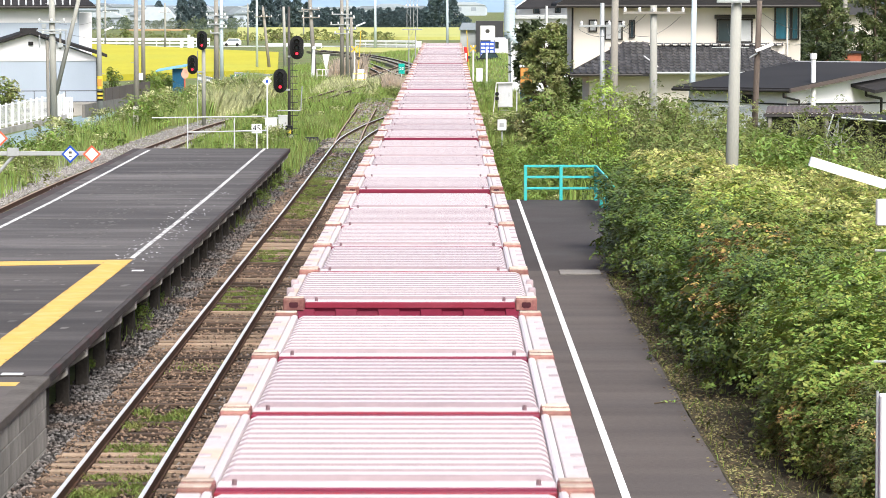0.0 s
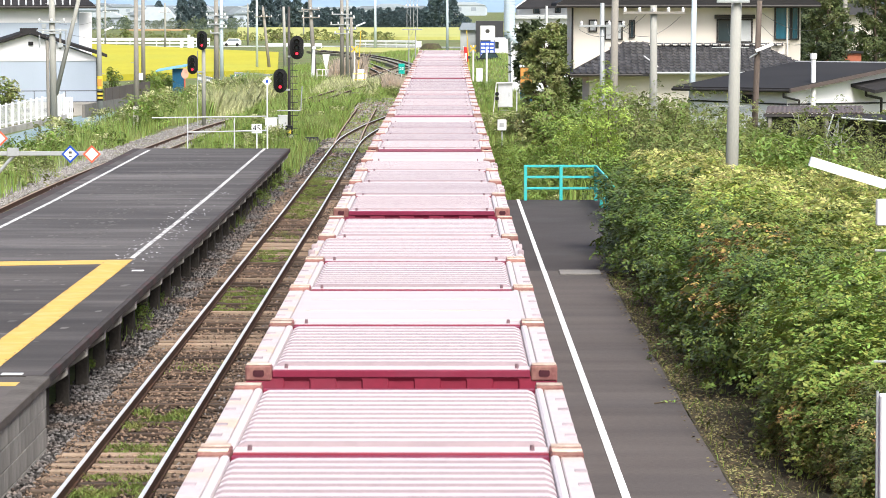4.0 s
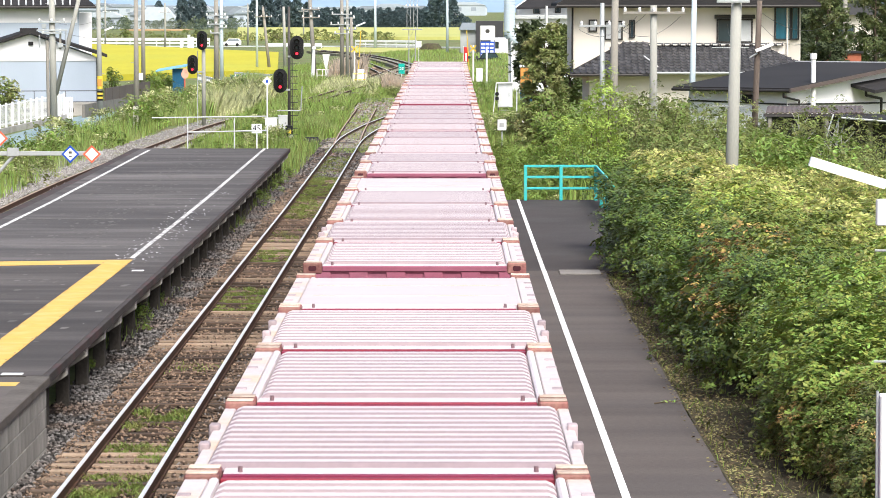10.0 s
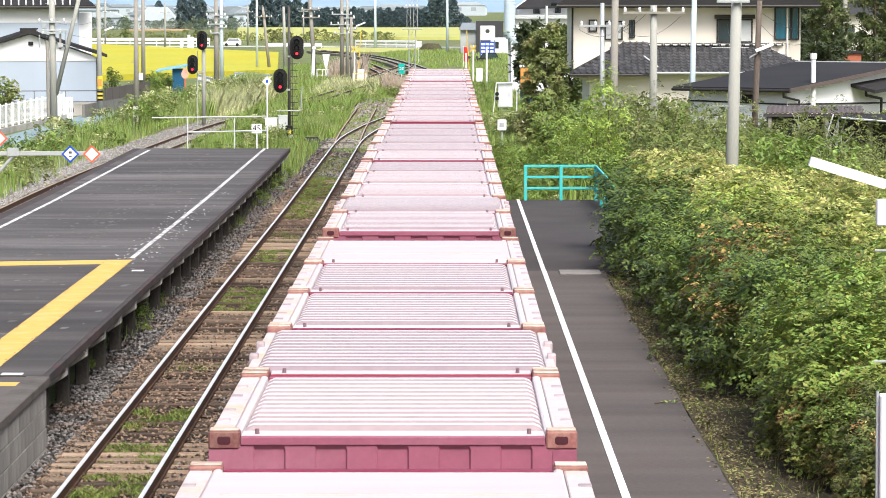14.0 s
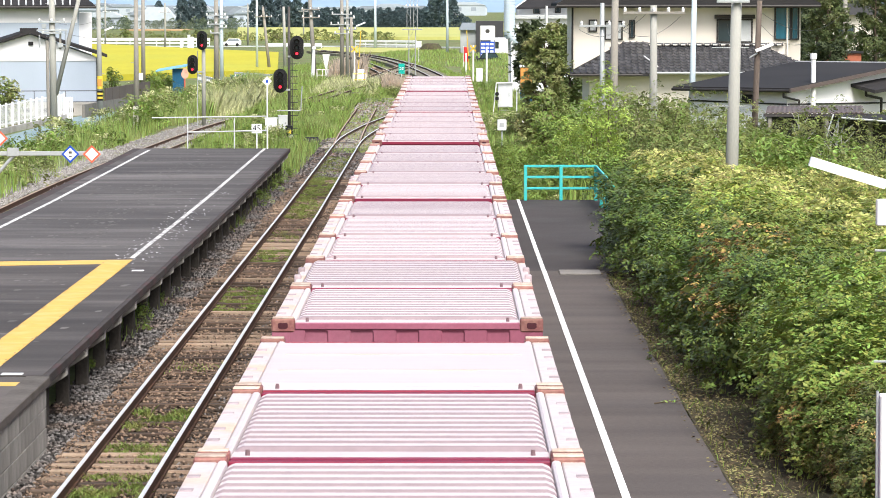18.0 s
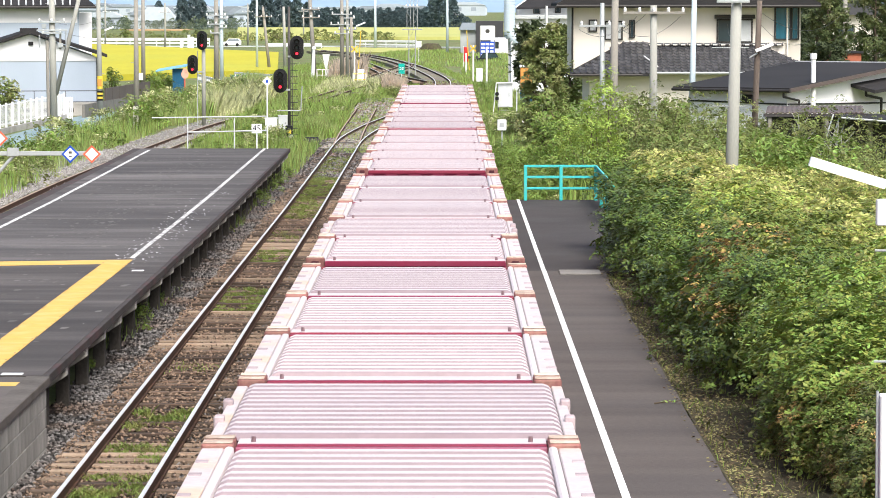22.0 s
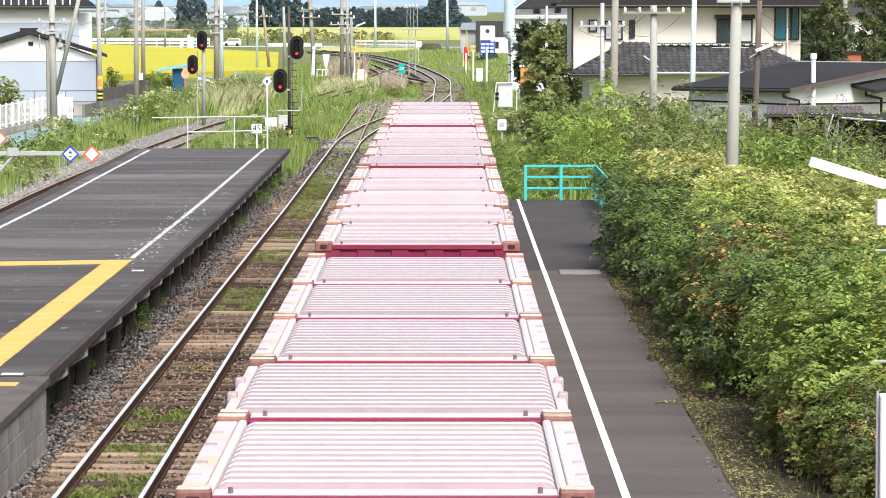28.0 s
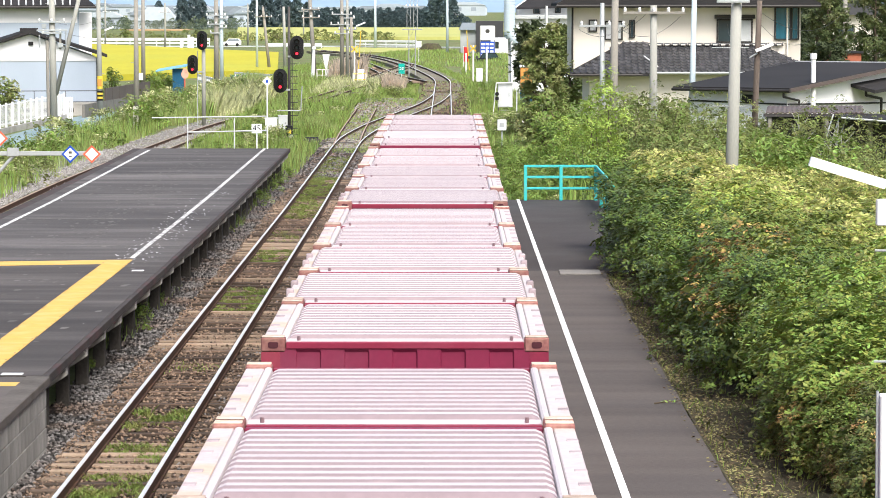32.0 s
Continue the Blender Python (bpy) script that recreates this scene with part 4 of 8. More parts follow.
# position of the second wagon's leading end, in metres ahead of the camera, time by time: the train brakes as it draws nearer
TRAIN = [(0, 33.59), (1, 26.67), (2, 19.78), (3, 13.08), (3.5, 9.85), (4.5, 3.71), (5.5, -2.06), (6, -4.82), (7, -10.12), (8, -15.14), (9, -19.89), (10, -24.38), (11, -28.6), (12, -32.52), (13, -36.13), (14, -39.51), (15.5, -44.33), (17, -49.09), (18, -52.26), (19, -55.43), (20, -58.58), (21, -61.71), (22, -64.85), (23, -68.0), (24, -71.15), (25, -74.29), (26.5, -78.95), (28, -83.57), (29, -86.62), (30, -89.64), (31, -92.63), (32, -95.61)]
LOADS = {-1: "rrrrr", 0: "frrrr", 1: "rsrfr", 2: "rfrfs", 3: "mfrrs", 4: "mfrrr", 5: "rfrrr", 6: "rffrr", 7: "frfrr", 8: "rsrrr"}
# leading end of each wagon's load
FRONTS = {-1: -20.9, 0: -0.16, 1: 20.45, 2: 41.55, 3: 62.46, 4: 83.5, 5: 103.68, 6: 125.07, 7: 145.61, 8: 166.56}
SPAN = 3.88
RIDERS = []


def build_train():
    kinds = {"m": container("ribbed", M_FADED), "r": container("ribbed"), "f": container("full"), "s": container("smooth")}
    used = set()
    w = wagon()
    first = True
    for g, load in LOADS.items():
        start = FRONTS[g]
        mid = start + SPAN * 2.5 - 0.04
        car = w if first else copy_thing(w, Matrix())
        RIDERS.append((car, mid, 0.0))
        first = False
        for i, k in enumerate(load):
            c = copy_thing(kinds[k], Matrix()) if k in used else kinds[k]
            used.add(k)
            RIDERS.append((c, start + 1.92 + SPAN * i, 1.0))


build_train()


def motions():
    """The whole train rolls towards the camera and slows down."""
    for ob, off, lift in RIDERS:
        rows = []
        for t, s in TRAIN:
            y = s + off
            grade = math.degrees(math.atan((rail_top(y + 2) - rail_top(y - 2)) / 4))
            rows.append((t, pose(MAIN_X, y, rail_top(y) + lift, grade, 0, 0)))
        walk(ob, rows)
# ---- plants ----
def lobes_of(rng, w, d, h, n):
    out = []
    for i in range(n):
        a = 2.4 * i + rng.uniform(-0.4, 0.4)
        r = rng.uniform(0.45, 0.9)
        z = h * rng.uniform(0.22, 0.86)
        out.append((np.array((math.cos(a) * w / 2 * r, math.sin(a) * d / 2 * r, z)), np.array((w * 0.2, d * 0.2, h * 0.165)) * rng.uniform(0.75, 1.4)))
    out.append((np.array((0, 0, h * 0.66)), np.array((w * 0.24, d * 0.24, h * 0.26))))
    out.append((np.array((0, 0, h * 0.3)), np.array((w * 0.33, d * 0.33, h * 0.3))))
    return out


def shell_points(rng, lobes, n, spread=0.12, floor=0.05):
    """Points near the outside of a cluster of lobes, with the way outwards."""
    pts, outs = [], []
    need = n
    while need > 0:
        m = int(need * 1.8) + 50
        k = rng.integers(0, len(lobes), m)
        c = np.array([l[0] for l in lobes])[k]
        r = np.array([l[1] for l in lobes])[k]
        u = unit(rng, m)
        p = c + u * r * (1 + rng.normal(0, spread, m))[:, None]
        keep = p[:, 2] > floor
        for lc, lr in lobes:
            keep &= (((p - lc) / (lr * 0.86)) ** 2).sum(axis=1) > 1
        pts.append(p[keep][:need])
        outs.append(u[keep][:need])
        need -= min(need, int(keep.sum()))
    return np.concatenate(pts), np.concatenate(outs)


def shrub(seed, w, d, h, n, size, leaf, label, category="shrub", group="", tips=None, tip_part=0.0, tip_label="", name="shrub", inner=420, lobes_n=18):
    rng = np.random.default_rng(seed)
    t = thing(name, label, category, group=group)
    lobes = lobes_of(rng, w, d, h, lobes_n)
    if h > 1.3:
        bm = B()
        for c, r in lobes[:6]:
            rod(bm, (rng.uniform(-0.1, 0.1), rng.uniform(-0.1, 0.1), -0.1), tuple(c), 0.03, 0.012, 6)
        part("woody_base", bm, M_BARK, t)
    per = 22
    p, o = shell_points(rng, lobes, n // per, 0.16)
    inner = int(inner * 1.3)
    k = rng.integers(0, len(lobes), inner)
    fill = np.array([l[0] for l in lobes])[k] + unit(rng, inner) * np.array([l[1] for l in lobes])[k] * rng.uniform(0.2, 0.82, inner)[:, None]
    fill[:, 2] = np.abs(fill[:, 2])
    special = np.zeros(len(p), bool)
    if tips:
        clump = np.array([noise.noise((v[0] * 2.2 + seed, v[1] * 2.2, v[2] * 2.2)) for v in p])
        special = (p[:, 2] > np.quantile(p[:, 2], 0.45)) & (rng.uniform(0, 1, len(p)) < tip_part * np.clip(0.55 + clump * 2.2, 0, 1.4))
    reach = size * 4.2
    plain = np.concatenate((sprigs(rng, p[~special], o[~special], per, reach, size), leaf_cards(rng, fill, size * 1.2)))
    if special.any():
        both = np.concatenate((plain, sprigs(rng, p[special], o[special], per, reach, size)))
        ob = new("foliage", quads("foliage", both, leaf, tips, len(plain)))
        tagged(ob, tip_label)
    else:
        ob = new("foliage", quads("foliage", plain, leaf))
    ob.parent = t
    return t


def put_copies(sources, places, seed):
    """Copies of the sources at (x, y, z, scale); the sources themselves take the first places."""
    rng = random.Random(seed)
    fresh = list(sources)
    for x, y, z, s in places:
        src = rng.choice(sources)
        m = pose(x, y, z, 0, 0, rng.uniform(0, 360))
        if fresh:
            ob = fresh.pop()
            ob.matrix_basis = m
        else:
            ob = copy_thing(src, m)
        ob.scale = (s * rng.uniform(0.9, 1.12), s * rng.uniform(0.9, 1.12), s * rng.uniform(0.93, 1.07))


HEDGE = "shrubs of the overgrown hedge"


def mound(rng, seed, w, d, h, n, deep):
    """Points and ways outwards near the skin of a full, bulging shrub with upright sides; deep: how far leaves reach in."""
    u = unit(rng, n)
    u[:, 2] = np.where(u[:, 2] < -0.45, -u[:, 2], u[:, 2])
    half = np.array((w / 2, d / 2, h * 0.56))
    r = (np.abs(u / half) ** 3.4).sum(axis=1) ** (-1 / 3.4)
    p = u * r[:, None]
    bulge = np.array([0.3 * noise.noise((a * 1.5 + seed, b * 1.5, c * 1.7)) + 0.27 * noise.noise((a * 3.2, b * 3.2 + seed, c * 3.4)) for a, b, c in p])
    p *= (1 + bulge - np.abs(rng.normal(0, deep, n)))[:, None]
    p[:, 2] += h * 0.45
    keep = p[:, 2] > 0.03
    return p[keep], u[keep]


def hedge_shrub(seed, w, d, h, sprays, size, leaf, label, tips=None, tip_part=0.0, tip_label="", per=24, inner=1000):
    rng = np.random.default_rng(seed)
    t = thing("shrub", label, "shrub", group=HEDGE)
    bm = B()
    for i in range(7):
        a = i * 0.9
        rod(bm, (0.12 * math.cos(a), 0.12 * math.sin(a), -0.1), (w * 0.3 * math.cos(a), d * 0.3 * math.sin(a), h * rng.uniform(0.5, 0.85)), 0.028, 0.01, 5, False)
    part("woody_base", bm, M_BARK, t)
    p, o = mound(rng, seed, w, d, h, sprays, 0.085)
    special = np.zeros(len(p), bool)
    if tips:
        clump = np.array([noise.noise((a * 1.9 + seed, b * 1.9, c * 1.9)) for a, b, c in p])
        special = (p[:, 2] > h * 0.55) & (rng.uniform(0, 1, len(p)) < tip_part * np.clip(0.5 + clump * 3.0, 0, 1.6))
    reach = size * 4.8
    p = p + o * np.where(rng.uniform(0, 1, len(p)) < 0.12, rng.uniform(0.05, 0.2, len(p)), 0.0)[:, None]
    q, _ = mound(rng, seed, w * 0.74, d * 0.74, h * 0.8, inner, 0.2)
    plain = np.concatenate((sprigs(rng, p[~special], o[~special], per, reach, size), leaf_cards(rng, q, size * 2.2)))
    if special.any():
        both = np.concatenate((plain, sprigs(rng, p[special] + o[special] * 0.04, o[special], per, reach, size)))
        ob = new("foliage", quads("foliage", both, leaf, tips, len(plain)))
        tagged(ob, tip_label)
    else:
        ob = new("foliage", quads("foliage", plain, leaf))
    ob.parent = t
    return t


def build_hedge():
    """An old hedge row beside the platform, a hollow at its near end, and a second overgrown row in front of that."""
    # front row: its darker leaves carry the shade of the hedge's face
    face = [hedge_shrub(20 + i, 2.1, 2.3, 2.05, 470, 0.038, M_DARKLEAF, "glossy shrub of the trackside hedge, leaves darkened for its shaded face") for i in range(2)]
    green = [hedge_shrub(24 + i, 2.2, 2.3, 2.1, 340, 0.045, M_HEDGE, "dense overgrown green shrub of the trackside hedge") for i in range(3)]
    near = [hedge_shrub(28 + i, 2.1, 2.1, 2.0, 520, 0.04, M_NEARHEDGE, "dense bright green shrub at the hedge's near end", tips=M_WEED, tip_part=0.2, tip_label="fresh bright tips") for i in range(2)]
    yellow = [hedge_shrub(30 + i, 2.2, 2.3, 2.15, 340, 0.045, M_HEDGE, "green hedge shrub with pale yellow new tips", tips=M_HEDGEY, tip_part=0.8, tip_label="pale yellow tips") for i in range(2)]
    brown = [hedge_shrub(40, 2.1, 2.2, 2.05, 470, 0.04, M_DARKLEAF, "hedge shrub with reddish-brown dying leaves", tips=M_HEDGEB, tip_part=1.1, tip_label="browned leaves")]
    scrub = [hedge_shrub(55 + i, 1.9, 1.9, 1.7, 400, 0.035, M_SCRUB, "scrubby olive shrub with browned tips", tips=M_HEDGEB if i else M_WEED, tip_part=0.35, tip_label="mixed leaf tips") for i in range(2)]
    rng = random.Random(7)
    fp, gp, yp, bp, np_, sp = [], [], [], [], [], []
    y = 48.1
    while y < 77:
        x, k = 4.86 + rng.uniform(-0.1, 0.1) - (0.15 if y > 70 else 0.0), 0
        while x < 0.131 * y + 0.7:
            row = (x, y + rng.uniform(-0.2, 0.2), ground_z(x, y) - 0.05, rng.uniform(0.94, 1.08))
            if k == 0:
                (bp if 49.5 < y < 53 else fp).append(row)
                # a lighter green shoulder over the face coloured dark for shade
                (yp if y > 62 else gp).append((x + 0.62, y + 0.5, row[2] + 0.16, rng.uniform(0.96, 1.04)))
            else:
                (yp if y > 60 and rng.random() < 0.6 or rng.random() < 0.12 else gp).append(row)
            x += rng.uniform(1.8, 2.2) if k else 2.1
            k += 1
        y += rng.uniform(1.85, 2.2)
    for x, y, s in ((5.36, 45.2, 1.02), (6.5, 46.2, 1.1), (5.36, 43.5, 1.06), (6.6, 44.3, 1.12), (5.15, 41.8, 1.0), (6.4, 42.4, 1.1), (5.3, 40.3, 0.92)):
        np_.append((x, y, ground_z(x, y) - 0.08, s))
    for x, y, s in ((4.7, 40.2, 0.68), (4.5, 41.6, 0.58), (4.55, 43.2, 0.52), (5.1, 38.8, 0.8), (5.3, 37.3, 0.85), (4.75, 38.9, 0.38), (4.62, 44.3, 0.32), (4.85, 37.2, 0.5), (5.0, 36.0, 0.7), (4.55, 36.4, 0.34)):
        sp.append((x, y, ground_z(x, y) - 0.04, s))
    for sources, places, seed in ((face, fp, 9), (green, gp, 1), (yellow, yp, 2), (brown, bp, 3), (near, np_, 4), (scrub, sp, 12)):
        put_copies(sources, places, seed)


build_hedge()


def build_thicket():
    """Wild growth behind the hedge and past the platform's end."""
    wild = [shrub(60 + i, 2.8, 2.8, 2.5, 3800, 0.056, M_WEED, "wild bright green bush behind the platform", inner=900, group="wild bushes behind the platform") for i in range(2)]
    dark = [shrub(70 + i, 3.0, 3.0, 2.6, 3800, 0.056, M_WILD, "wild dull green bush among the weeds", inner=900, group="wild bushes behind the platform") for i in range(2)]
    rng = random.Random(11)
    wp, dp = [], []
    y = 84.5
    wp += [(5.55, 92.5, 0.5, 0.75), (5.6, 88.5, 0.5, 0.75), (5.5, 84.5, 0.5, 0.8)]
    while y < 136:
        x = 2.6 if y > 99.5 else 6.2
        x += rng.uniform(0, 0.5)
        while x < 0.131 * y + 0.7:
            s = rng.uniform(0.75, 1.22) * (0.62 if x > 0.108 * y and y < 107 else 1.0)
            if x < 4.5:
                s *= 0.62
            elif x > 6:
                s *= 0.98
            (wp if rng.random() < (0.97 if x < 5.8 else 0.4) else dp).append((x, y + rng.uniform(-0.8, 0.8), ground_z(x, y) - 0.05, s))
            x += rng.uniform(1.9, 2.6)
        y += rng.uniform(3.6, 4.6)
    put_copies(wild, wp, 4)
    put_copies(dark, dp, 5)
    tall = shrub(75, 2.4, 2.2, 3.3, 4400, 0.042, M_WILD, "tall feathery olive bush before the houses", group="tall bushes before the houses", lobes_n=26)
    put_copies([tall], [(6.6, 109, 0.3, 1.0), (7.9, 111, 0.3, 1.08), (8.9, 108, 0.3, 0.95), (9.9, 110, 0.3, 0.86), (11.0, 104, 0.35, 0.86), (12.0, 103.5, 0.35, 0.9), (7.2, 104, 0.35, 0.8), (8.6, 102, 0.4, 0.78),
                        (10.2, 101, 0.4, 0.8), (13.4, 103, 0.3, 0.8), (12.4, 98, 0.5, 0.68), (5.9, 114, 0.3, 0.98), (11.5, 99, 0.4, 0.72)], 6)
    # tall vine-covered growth
    vine = shrub(80, 1.3, 1.3, 4.4, 4800, 0.045, M_VINE, "tall vine-covered sapling with bright green leaves", "sapling", name="sapling")
    vine.matrix_basis = pose(4.85, 104, -0.1)
    v2 = copy_thing(vine, pose(4.2, 106, -0.1, 0, 0, 80))
    v2.scale = (0.9, 0.9, 0.72)


build_thicket()


def tree(seed, height, crown_w, crown_lo, n, size, leaf, label, name="tree", lobes_n=30, narrow=0.6, category="tree"):
    rng = np.random.default_rng(seed)
    t = thing(name, label, category)
    bm = B()
    r = height * 0.018 + 0.03
    pts = [(0, 0, -0.2)]
    for i in range(1, 6):
        pts.append((rng.uniform(-0.05, 0.05) * height * 0.3, rng.uniform(-0.05, 0.05) * height * 0.3, height * i / 5.5))
    for i in range(5):
        rod(bm, pts[i], pts[i + 1], r * (1 - i * 0.18), r * (1 - (i + 1) * 0.18), 8, False)
    part("trunk", bm, M_BARK, t)
    lobes = []
    limbs = B()
    for i in range(lobes_n):
        f = (i + rng.uniform(0, 1)) / lobes_n
        z = crown_lo + (height - crown_lo) * f
        w = crown_w / 2 * (1 - narrow * f) * math.sin(min(1.0, 0.35 + f * 2.2) * math.pi / 2)
        a = i * 2.4 + rng.uniform(-0.4, 0.4)
        c = np.array((math.cos(a) * w * 0.66, math.sin(a) * w * 0.66, z))
        s = crown_w * rng.uniform(0.09, 0.16) * (1 - 0.35 * f)
        lobes.append((c, np.array((s, s, s * 0.8))))
        rod(limbs, (0, 0, max(0.3, z - w * 0.5)), tuple(c), 0.035, 0.012, 5, False)
    part("branchwork", limbs, M_BARK, t)
    p, o = shell_points(rng, lobes, n // 16, 0.25)
    k = rng.integers(0, len(lobes), n // 5)
    fill = np.array([l[0] for l in lobes])[k] * np.array((0.8, 0.8, 1.0)) + unit(rng, n // 5) * np.array([l[1] for l in lobes])[k] * 0.8
    ob = new("crown", quads("crown", np.concatenate((sprigs(rng, p, o, 16, size * 3.6, size), leaf_cards(rng, fill, size * 2.2))), leaf))
    ob.parent = t
    return t


def build_trees():
    a = tree(90, 6.0, 3.3, 0.4, 20000, 0.052, M_YOUNG, "bushy young broadleaf tree beside the track")
    a.matrix_basis = pose(3.75, 131, -0.3)
    for i, (x, y, h, w) in enumerate(((17.4, 176, 8.2, 3.6), (19.4, 172, 7.2, 3.8), (20.2, 185, 9.5, 4.0), (22.8, 180, 8.0, 3.8), (18.6, 164, 5.0, 3.2), (21.0, 158, 5.6, 3.4), (18.3, 181, 9.2, 4.2), (21.4, 190, 9.8, 4.6), (24.4, 188, 9.0, 4.6))):
        t = tree(100 + i, h, w, 1.0, 13000, 0.062, M_PINE if i % 2 == 0 else M_TREE, "dark garden conifer behind the houses" if i % 2 == 0 else "dense dull green garden tree", narrow=0.45)
        t.matrix_basis = pose(x, y, -0.3)
    b = tree(120, 5.0, 2.4, 1.2, 2600, 0.16, M_PINE, "dark green garden pine in front of a house", narrow=0.3)
    b.matrix_basis = pose(5.35, 222, 0.3)
    c = tree(121, 5.2, 2.6, 0.8, 2200, 0.15, M_TREE, "round garden tree beside the big house", narrow=0.2)
    c.matrix_basis = pose(7.0, 196, 0.2)
    # garden shrubs on the other side of the line
    d = shrub(130, 2.2, 2.0, 2.6, 2600, 0.1, M_WILD, "loose garden shrub behind a white fence", tips=M_REED, tip_part=0.3)
    d.matrix_basis = pose(-27.4, 206, -0.75)
    d.scale = (1.25, 1.1, 1.1)
    e = shrub(131, 2.6, 2.4, 3.0, 3200, 0.075, M_WILD, "loose grey-green bush beside the road", tips=M_REED, tip_part=0.3)
    e.matrix_basis = pose(-16.95, 190, -0.7)
    e.scale = (0.6, 0.6, 0.9)
    for i, (x, y, s) in enumerate(((-28.8, 268, 0.55), (-27.2, 270, 0.5), (-23.9, 272, 0.5), (-25.2, 270, 0.5))):
        f = copy_thing(e, pose(x, y, -0.75, 0, 0, 70 * i))
        f.scale = (s, s, s * 0.8)
    for x, y, s in ((1.7, 205, 0.35), (2.2, 170, 0.5), (-3.6, 226, 0.42), (-4.6, 258, 0.45), (3.0, 172, 0.5), (3.4, 160, 0.7)):
        f = copy_thing(e, pose(x, y, zr(y) - 0.3, 0, 0, x * 90))
        f.scale = (s, s, s * 0.75)


build_trees()


def blades(name, n, region, height, width, material, label, seed, lean=0.35, ragged=None):
    """Thin standing grass blades, each a bent pair of pieces."""
    rng = np.random.default_rng(seed)
    x, y = region(rng, n)
    z = np.array([ground_z(a, b) for a, b in zip(x, y)])
    if ragged is not None:
        keep = np.array([noise.noise((a * 2.2, b * 1.1, seed)) + 0.5 * noise.noise((a * 6, b * 4, seed)) for a, b in zip(x, y)]) > ragged
        x, y, z = x[keep], y[keep], z[keep]
        n = len(x)
    h = 0.68 * height * rng.uniform(0.45, 1.25, n)
    clump = np.array([noise.noise((a * 0.55, b * 0.18, seed)) for a, b in zip(x, y)])
    h *= np.clip(1 + clump * 0.9, 0.35, 1.6)
    a = rng.uniform(0, 6.28, n)
    w = width * rng.uniform(0.6, 1.3, n)
    d = rng.uniform(0.05, lean, n) * h
    b = rng.uniform(0, 6.28, n)
    base = np.stack((x, y, z), -1)
    side = np.stack((np.cos(a) * w, np.sin(a) * w, np.zeros(n)), -1)
    tip = base + np.stack((np.cos(b) * d, np.sin(b) * d, h), -1)
    mid = base + np.stack((np.cos(b) * d * 0.3, np.sin(b) * d * 0.3, h * 0.55), -1)
    pts = np.stack((base - side, base + side, mid + side * 0.8, tip, mid - side * 0.8), axis=1)
    ob = new(name, quads(name, pts, material))
    return tagged(ob, label, "grass", kind="stuff")


def patch(x0, x1, y0, y1):
    return lambda rng, n: (rng.uniform(x0, x1, n), rng.uniform(y0, y1, n))


def along(path, o0, o1, y0, y1):
    def region(rng, n):
        y = rng.uniform(y0, y1, n)
        return np.interp(y, [p[1] for p in path], [p[0] for p in path]) + rng.uniform(o0, o1, n), y
    return region


